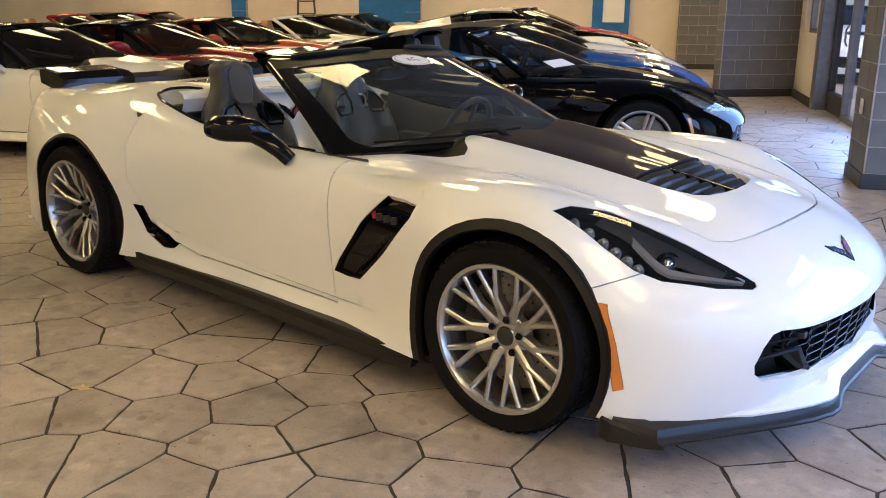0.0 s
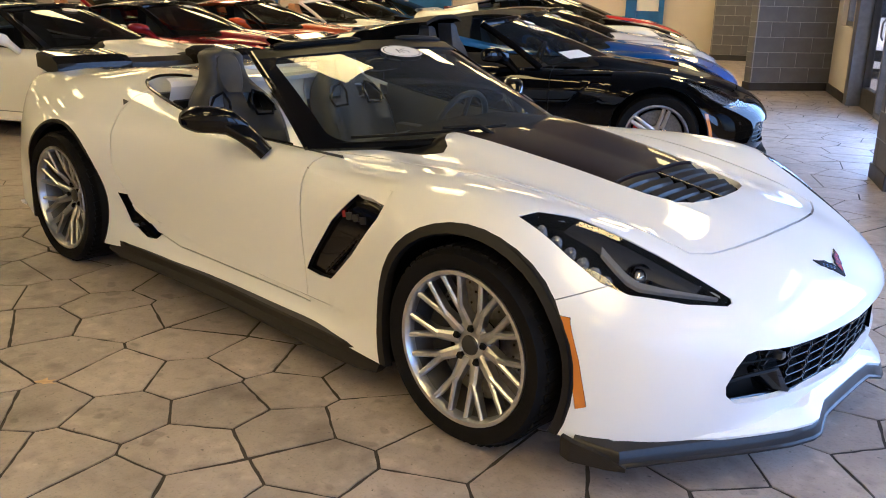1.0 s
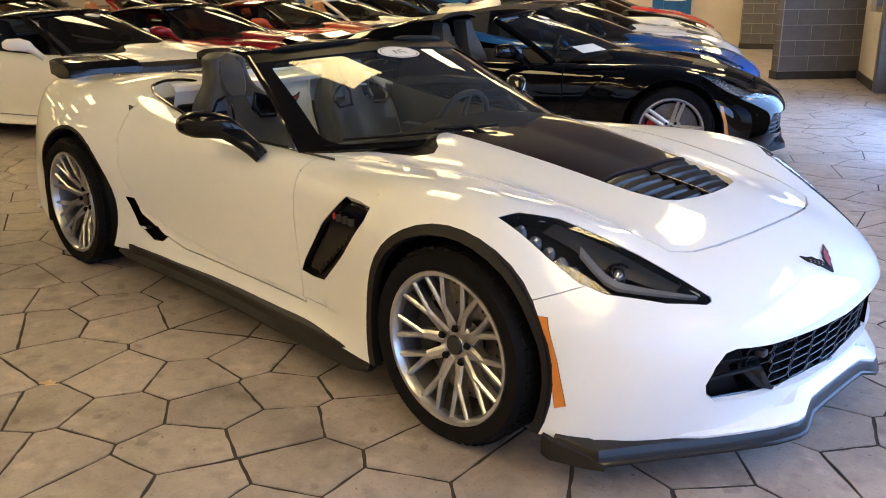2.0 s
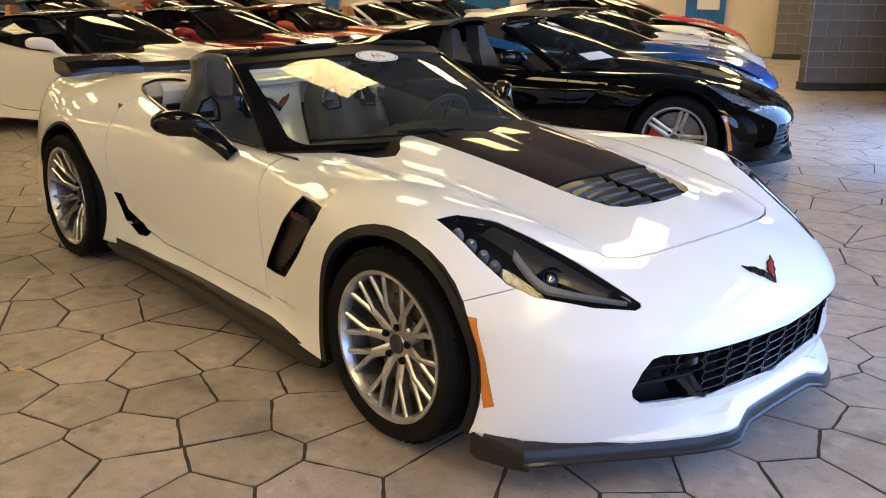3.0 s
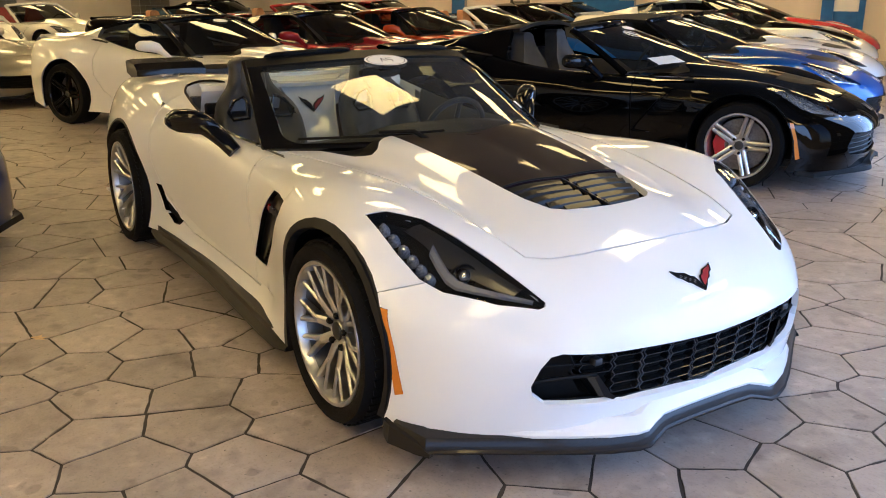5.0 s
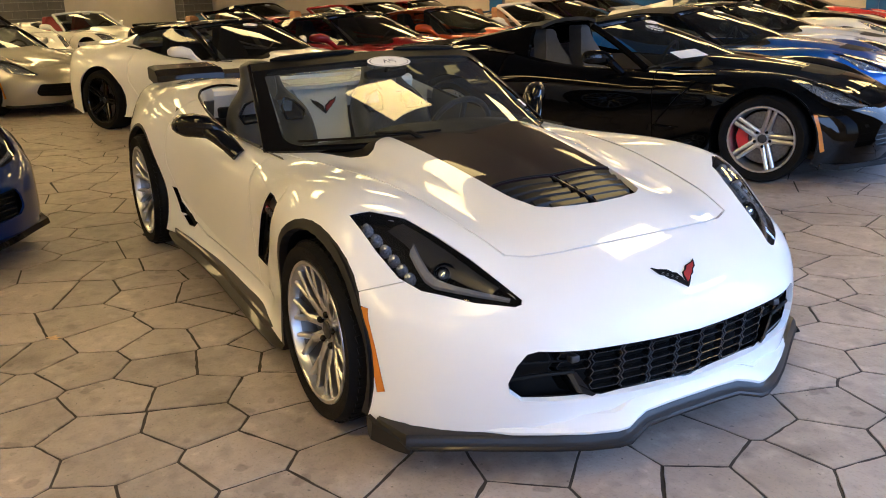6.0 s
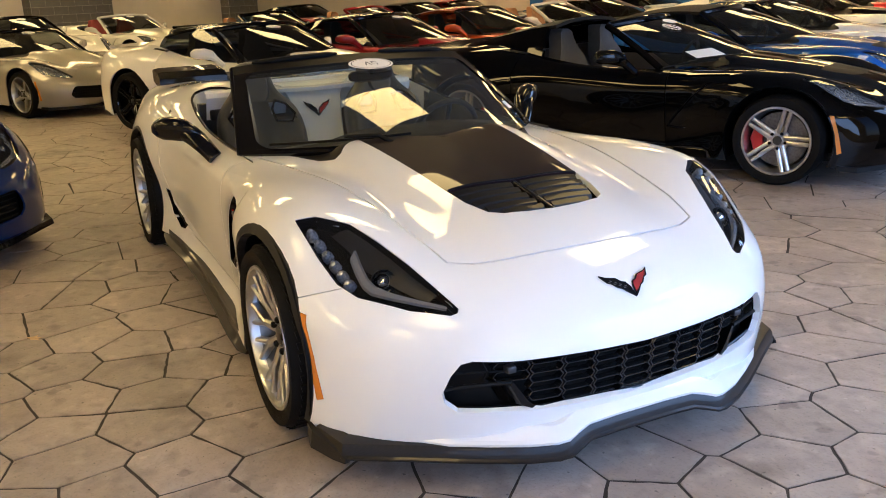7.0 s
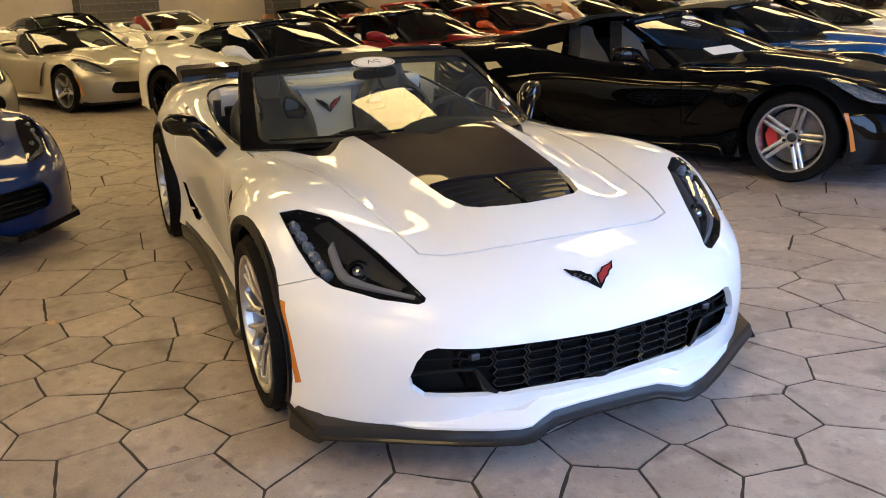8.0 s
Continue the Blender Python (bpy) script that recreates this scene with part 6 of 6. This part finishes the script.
    for s, key in ((-1, "_r"), (1, "_l")):
        sc = np.array([1, s, 1])
        g2 = loft([edge * sc, (edge * .5 + belt * .5) * sc + np.array([0, s * .015, 0]), belt * sc], .07, .1)
        c2 = next(i for i in range(len(g2)) if g2[i][-1][0] < -.62)
        c3 = next(i for i in range(len(g2)) if g2[i][-1][0] < -.80)
        c4 = next(i for i in range(len(g2)) if g2[i][-1][0] < -1.02)
        for nm, a, z in (("side_window", 0, c2 + 1), ("roof_pillar", c2, c3 + 1), ("quarter_window", c3, len(g2)), ("long_window", 0, c4 + 1), ("sail_panel", c4, len(g2))):
            b = bmesh.new()
            sheet(b, [[tuple(p) for p in r] for r in g2[a:z]])
            bmesh.ops.recalc_face_normals(b, faces=list(b.faces))
            f0 = next(iter(b.faces))
            if f0.normal.y * s < 0:
                bmesh.ops.reverse_faces(b, faces=list(b.faces))
            if nm in ("roof_pillar", "sail_panel"):
                thicken(b, .04)
            out[nm + key] = to_mesh(nm, b)
        b = bmesh.new()
        rows = []
        for y, x, z, rx, rz in ((.845, .142, .858, .030, .036), (.88, .12, .882, .058, .052), (.94, .078, .90, .066, .058), (1.0, .030, .902, .058, .052), (1.03, .006, .90, .030, .032)):
            rows.append([(x + rx * math.copysign(abs(math.cos(a)) ** .7, math.cos(a)), s * y, z + rz * math.copysign(abs(math.sin(a)) ** .7, math.sin(a))) for a in np.linspace(0, 2 * math.pi, 14, endpoint=False)])
        vs = sheet(b, rows, closed=True)
        b.faces.new(vs[0])
        b.faces.new(vs[-1][::-1])
        tube(b, [(.12, s * .89, .872), (.165, s * .862, .845), (.235, s * .812, .768)], [.042, .034, .026], 8)
        bmesh.ops.recalc_face_normals(b, faces=list(b.faces))
        out["mirror" + key] = to_mesh("door_mirror", b)
        b = bmesh.new()
        prof = [(.30, .23, .06), (.55, .245, -.01), (.72, .25, -.06), (.85, .22, -.11), (.93, .15, -.14), (1.0, .115, -.16), (1.06, .10, -.17), (1.085, .05, -.18)]
        rows = [[(-.50 + x - .08, s * .37 - w * .9, z), (-.50 + x + .05, s * .37 - w, z), (-.50 + x, s * .37, z), (-.50 + x + .05, s * .37 + w, z), (-.50 + x - .08, s * .37 + w * .9, z)] for z, w, x in prof]
        vs = sheet(b, rows, closed=True)
        b.faces.new(vs[-1])
        bmesh.ops.recalc_face_normals(b, faces=list(b.faces))
        out["seat" + key] = to_mesh("seat", b, 60)
    b = bmesh.new()
    box(b, (-.12, 0, .25), (1.7, 1.38, .06))
    box(b, (-.86, 0, .56), (.05, 1.34, .70))
    for s in (-1, 1):
        sheet(b, [[(x, s * y, z) for x in np.linspace(-.95, .60, 5)] for y, z in ((.70, .28), (.72, .74), (.735, .80))])
    sheet(b, [[(.93 - .54 * (abs(y) / .745) ** 2.2, y, .79), (min(.55, .9 - .54 * (abs(y) / .745) ** 2.2), y, .815), (.34, y, .79), (.34, y, .40)] for y in np.linspace(-.66, .66, 11)])
    box(b, (0, 0, .16), (3.6, 1.04, .06))
    box(b, (0, 0, .18), (1.9, 1.66, .06))
    out["cabin"] = to_mesh("cabin", b)
    b = bmesh.new()
    mm = Matrix.Translation((.20, .37, .78)) @ Euler((0, radians(-68), 0)).to_matrix().to_4x4()
    lathe(b, [(.175 + .014 * math.cos(a), .014 * math.sin(a)) for a in np.linspace(0, 2 * math.pi, 6, endpoint=False)], 20, mm, closed=True)
    out["steering_wheel"] = to_mesh("steering_wheel", b)
    for x, z, key in ((FRONT_X, .325, "well_f"), (REAR_X, .335, "well_r")):
        for s, k2 in ((-1, "_r"), (1, "_l")):
            b = bmesh.new()
            arc = [(x + .395 * math.cos(a), z + .395 * math.sin(a)) for a in np.linspace(-.4, math.pi + .4, 15)]
            sheet(b, [[(u, s * .92, w), (u, s * .52, w)] for u, w in arc])
            b.faces.new([b.verts.new((u, s * .52, w)) for u, w in arc])
            out[key + k2] = to_mesh("wheel_housing", b)
    b = bmesh.new()
    b.faces.new([b.verts.new(on_glass(.10 * math.cos(a), .05 * math.sin(a), .006)) for a in np.linspace(0, 2 * math.pi, 24, endpoint=False)])
    out["sticker"] = to_mesh("windshield_sticker", b)
    b = bmesh.new()
    for k in range(14):
        a = 2 * math.pi * k / 14
        q = [(r * .075 * math.cos(a + d), r * .075 * math.sin(a + d)) for r, d in ((.70, 0), (1.0, .06), (1.0, .34), (.70, .40))]
        b.faces.new([b.verts.new(shield(-.30 + u / .63, .72 + v / .92, .006)) for u, v in q])
    for v0 in (-.026, .004, .030):
        b.faces.new([b.verts.new(shield(-.30 + u / .63, .72 + v / .92, .006)) for u, v in ((-.045, v0 - .008), (.045, v0 - .008), (.045, v0 + .008), (-.045, v0 + .008))])
    out["glass_badge"] = to_mesh("window_decal", b)
    b = bmesh.new()
    b.faces.new([b.verts.new(shield(s, t, .006)) for s, t in ((-.72, .10), (-.44, .10), (-.44, .24), (-.72, .24))])
    out["price_card"] = to_mesh("price_card", b)
    b = bmesh.new()
    for s in (-1, 1):
        solid(b, [(-.045, -.02), (.05, .03), (.02, -.03)], 0, .006, lift_frame(*on_skin(2.15, s * .035, .001)))
    out["emblem"] = to_mesh("emblem", b)
    for s, key in ((-1, "_r"), (1, "_l")):
        b = bmesh.new()
        sheet(b, [[on_skin(x, s * y, .004)[0] for x in np.linspace(-1.05, -.80, 5)] for y in (.70, .74)])
        out["haunch_vent" + key] = to_mesh("haunch_vent", b)
    b = bmesh.new()
    rows = [[(-2.03, y, .88), (-2.09, y, .93), (-2.06, y, .955), (-1.9, y, .925)] for y in np.linspace(-.62, .62, 9)]
    sheet(b, rows, closed=True)
    out["rear_spoiler"] = to_mesh("rear_spoiler", b)
    return out


PROTO = proto_car()
WHEELS = {}


def wheel_like(parent, m, style, metal, caliper, rear, spin):
    """A wheel on shared meshes."""
    key = (style, rear)
    if key not in WHEELS:
        holder = new("holder")
        w = wheel(holder, Matrix(), .245 if not rear else .255, .325 if not rear else .335, .25 if not rear else .29, style, detail=.6, dish=.04)
        WHEELS[key] = [(c.name.split(".")[0], c.data, c.get("label", "")) for c in w.children]
        for c in list(w.children):
            bpy.data.objects.remove(c)
        bpy.data.objects.remove(w)
        bpy.data.objects.remove(holder)
    root = new("wheel")
    root.parent = parent
    root.matrix_local = m @ pose(0, 0, 0, 0, 0, spin)
    table = {"tyre": M["rubber"], "brake_disc": M["steel"], "brake_caliper": caliper, "centre_cap": M["dark_metal"], "lug_nut": M["black_satin"]}
    for nm, me, lab in WHEELS[key]:
        ob = shared(nm, me, root, table.get(nm, metal), lab)
        if nm == "brake_caliper":
            ob.matrix_local = pose(0, 0, 0, 0, 0, (180 if rear else 0) - spin)
    return root


def parked(label, p, q, color, kind="coupe", turn=0.0, style="twin", metal=None, caliper=None, trim=None, seats=None, frame_mat=None, mirror=None, scale=(1, 1, 1), roof=None, card=False, hood=None, vent=True, sticker=True, bright=False):
    """Another sports car, with its roof as kind says: coupe, targa, open or soft."""
    car = thing("sports_car", label, "car", room_pose(p, q, 0, turn), "parked cars")
    car.scale = scale
    metal, caliper, trim, seats = metal or M["alloy"], caliper or M["dark_metal"], trim or M["black_satin"], seats or M["leather"]
    add = lambda nm, key, mat, lab="": shared(nm, PROTO[key], car, mat, lab)
    add("body", "body", color)
    add("hood", "hood", hood or color)
    add("hood_vent", "hood_vent", M["black_satin"] if vent else (hood or color))
    add("cowl", "cowl", M["black_satin"])
    for k in ("_r", "_l"):
        add("door", "door" + k, color)
        add("fender_vent", "fender_vent" + k, M["black_gloss"] if vent else color)
        add("side_marker", "side_marker" + k, M["amber"], "amber side marker lamp")
        add("lamp_housing", "housing" + k, M["black_satin"] if vent and not bright else M["lamp_silver"])
        lo = add("headlamp", "lamp" + k, M["lens_clear"], "clear headlamp cover")
        lo.visible_shadow = False
        add("lamp_reflector", "lamp_inner" + k, M["lamp_silver"])
        add("door_mirror", "mirror" + k, mirror or color)
        add("seat", "seat" + k, seats)
        add("wheel_housing", "well_f" + k, M["black_satin"])
        add("wheel_housing", "well_r" + k, M["black_satin"])
    add("grille", "grille", M["black_satin"], "black front grille")
    add("front_splitter", "chin", trim)
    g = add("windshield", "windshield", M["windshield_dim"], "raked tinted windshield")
    g.visible_shadow = False
    add("windshield_frame", "windshield_frame", frame_mat or (M["black_gloss"] if kind == "coupe" else color))
    add("cabin", "cabin", M["leather"])
    add("steering_wheel", "steering_wheel", M["leather"])
    add("emblem", "emblem", M["chrome"], "small badge on the nose")
    if sticker:
        add("windshield_sticker", "sticker", M["sticker"], "white oval sticker on the windshield")
    if card:
        add("window_decal", "glass_badge", M["sticker"], "round white decal of plain bars on the windshield")
        add("price_card", "price_card", M["sticker"], "white price card behind the windshield")
    if kind in ("coupe", "soft"):
        cloth = M["fabric_black"]
        add("roof", "roof", (roof or color) if kind == "coupe" else cloth, "" if kind == "coupe" else "black folding cloth roof")
        for k in ("_r", "_l"):
            w = add("side_window", ("long_window" if kind == "coupe" else "side_window") + k, M["window_dark"], "tinted side window")
            w.visible_shadow = False
    if kind == "targa":
        add("roof_hoop", "hoop", M["black_satin"], "black hoop behind the open roof")
    if kind in ("coupe", "soft", "targa"):
        soft = kind == "soft"
        add("rear_window" if not soft else "cloth_rear", "rear_window", M["fabric_black"] if soft else M["window_dark"])
        for k in ("_r", "_l"):
            if kind == "coupe":
                add("sail_panel", "sail_panel" + k, color)
                continue
            add("roof_pillar", "roof_pillar" + k, M["fabric_black"] if soft else color)
            add("quarter_panel" if not soft else "cloth_side", "quarter_window" + k, M["fabric_black"] if soft else color)
        if not soft:
            for k in ("_r", "_l"):
                add("haunch_vent", "haunch_vent" + k, M["black_satin"])
    add("rear_spoiler", "rear_spoiler", color)
    for y, f in ((-.82, right_side), (.82, left_side)):
        wheel_like(car, f(FRONT_X, y, .325), style, metal, caliper, False, 17 + 9 * q)
    for y, f in ((-.80, right_side), (.80, left_side)):
        wheel_like(car, f(REAR_X, y, .335), style, metal, caliper, True, 5 + 13 * q)
    return car


C = {}
C["white2"] = paint("white_paint_plain", (0.78, 0.76, 0.72), 0.0, 0.4)
C["black"] = paint("black_paint", (0.0015, 0.0015, 0.0015), 0.0, 0.3)
C["black"].node_tree.nodes["Principled BSDF"].inputs["Coat Weight"].default_value = 0.8
C["black"].node_tree.nodes["Principled BSDF"].inputs["Specular IOR Level"].default_value = 0.0
C["blue"] = paint("bright_blue_paint", (0.010, 0.07, 0.27), 0.3, 0.35)
C["navy"] = paint("dark_blue_paint", (0.004, 0.022, 0.12), 0.3, 0.35)
C["red"] = paint("dark_red_paint", (0.22, 0.008, 0.012), 0.3, 0.35)
C["bright_red"] = paint("bright_red_paint", (0.50, 0.015, 0.012), 0.0, 0.35)
C["orange"] = paint("orange_paint", (0.55, 0.08, 0.01), 0.2, 0.35)
C["silver"] = paint("silver_paint", (0.36, 0.335, 0.295), 0.6, 0.4)
C["teal"] = paint("steel_blue_paint", (0.03, 0.08, 0.15), 0.5, 0.35)
C["purple"] = paint("purple_paint", (0.04, 0.010, 0.06), 0.4, 0.35)
BLACKW = M["black_gloss"]
RED = M["red_caliper"]

parked("glossy black sports car with open roof panel and red brake calipers", -.17, 3.99, C["black"], "targa", 0, "twin", None, RED, seats=M["leather_grey"], card=True, bright=True)
parked("bright blue sports car with a black cloth roof raised", -.30, 6.45, C["blue"], "soft", 0, "twin", frame_mat=M["black_gloss"], bright=True)
parked("white sports car with a black hood parked in the row", -.45, 8.75, C["white2"], "coupe", 0, "five", roof=M["black_gloss"])
parked("white muscle coupe with a black grille beside the red one", -.85, 11.0, C["white2"], "coupe", 0, "five", BLACKW, scale=(1.06, .98, 1.13), hood=C["black"], vent=False)
parked("bright red muscle coupe at the end of the row", -1.0, 13.3, C["bright_red"], "coupe", 0, "five", BLACKW, scale=(1.06, .98, 1.13), vent=False)
parked("dark blue sports car with a black front splitter", -4.12, -1.40, C["navy"], "coupe", 0, "twin", BLACKW, trim=M["black_gloss"])
parked("white sports coupe with black wheels and red brake calipers", -4.65, 3.63, C["white2"], "coupe", 0, "twin", BLACKW, RED, roof=M["black_gloss"])
parked("dark red sports coupe with a black roof and windows open", -4.75, 5.95, C["red"], "coupe", 0, "twin", roof=M["black_gloss"])
parked("orange sports coupe with grey alloy wheels", -4.8, 8.35, C["orange"], "coupe", 0, "twin")
parked("white convertible with its roof down and pale windshield frame", -4.9, 10.75, C["white2"], "open", 0, "twin", seats=M["leather_tan"])
parked("black sports coupe with bright window trim", -5.0, 13.05, C["black"], "coupe", 0, "twin")
parked("dark purple sports coupe at the end of the second row", -5.0, 15.4, C["purple"], "coupe", 0, "twin")
parked("silver roadster with five-spoke wheels and a black dashboard", -9.85, 3.65, C["silver"], "open", 0, "five", frame_mat=M["black_gloss"], vent=False, scale=(.98, .96, .95))
parked("pale silver sports car beside the roadster", -9.65, .90, C["silver"], "coupe", 0, "twin")
parked("white convertible with red seats and its roof down", -14.5, 8.6, C["white2"], "open", 0, "five", seats=M["leather_red"], vent=False)
parked("white coupe with black stripes behind the silver roadster", -14.3, 6.0, C["white2"], "coupe", 0, "five", vent=False, scale=(1.03, .98, 1.06))
parked("black convertible with tan seats and its roof down", -9.6, 8.3, C["black"], "open", 0, "twin", seats=M["leather_tan"])
parked("red convertible with tan leather seats, roof down", -9.3, 10.8, C["red"], "open", 0, "twin", seats=M["leather_tan"])
parked("steel blue coupe parked against the back wall", -15.2, 14.9, C["teal"], "coupe", 0, "twin")
parked("black coupe in the third row near the end wall", -9.8, 13.2, C["black"], "coupe", 0, "twin")
parked("red coupe in the third row by the end wall", -10.2, 15.6, C["bright_red"], "coupe", 0, "twin")
out_car = parked("white car parked outside beyond the glass door", 5.05, 15.6, C["white2"], "coupe", -90, "five", scale=(1.02, 1.0, 1.2), sticker=False)
out_car.location.z = -.012
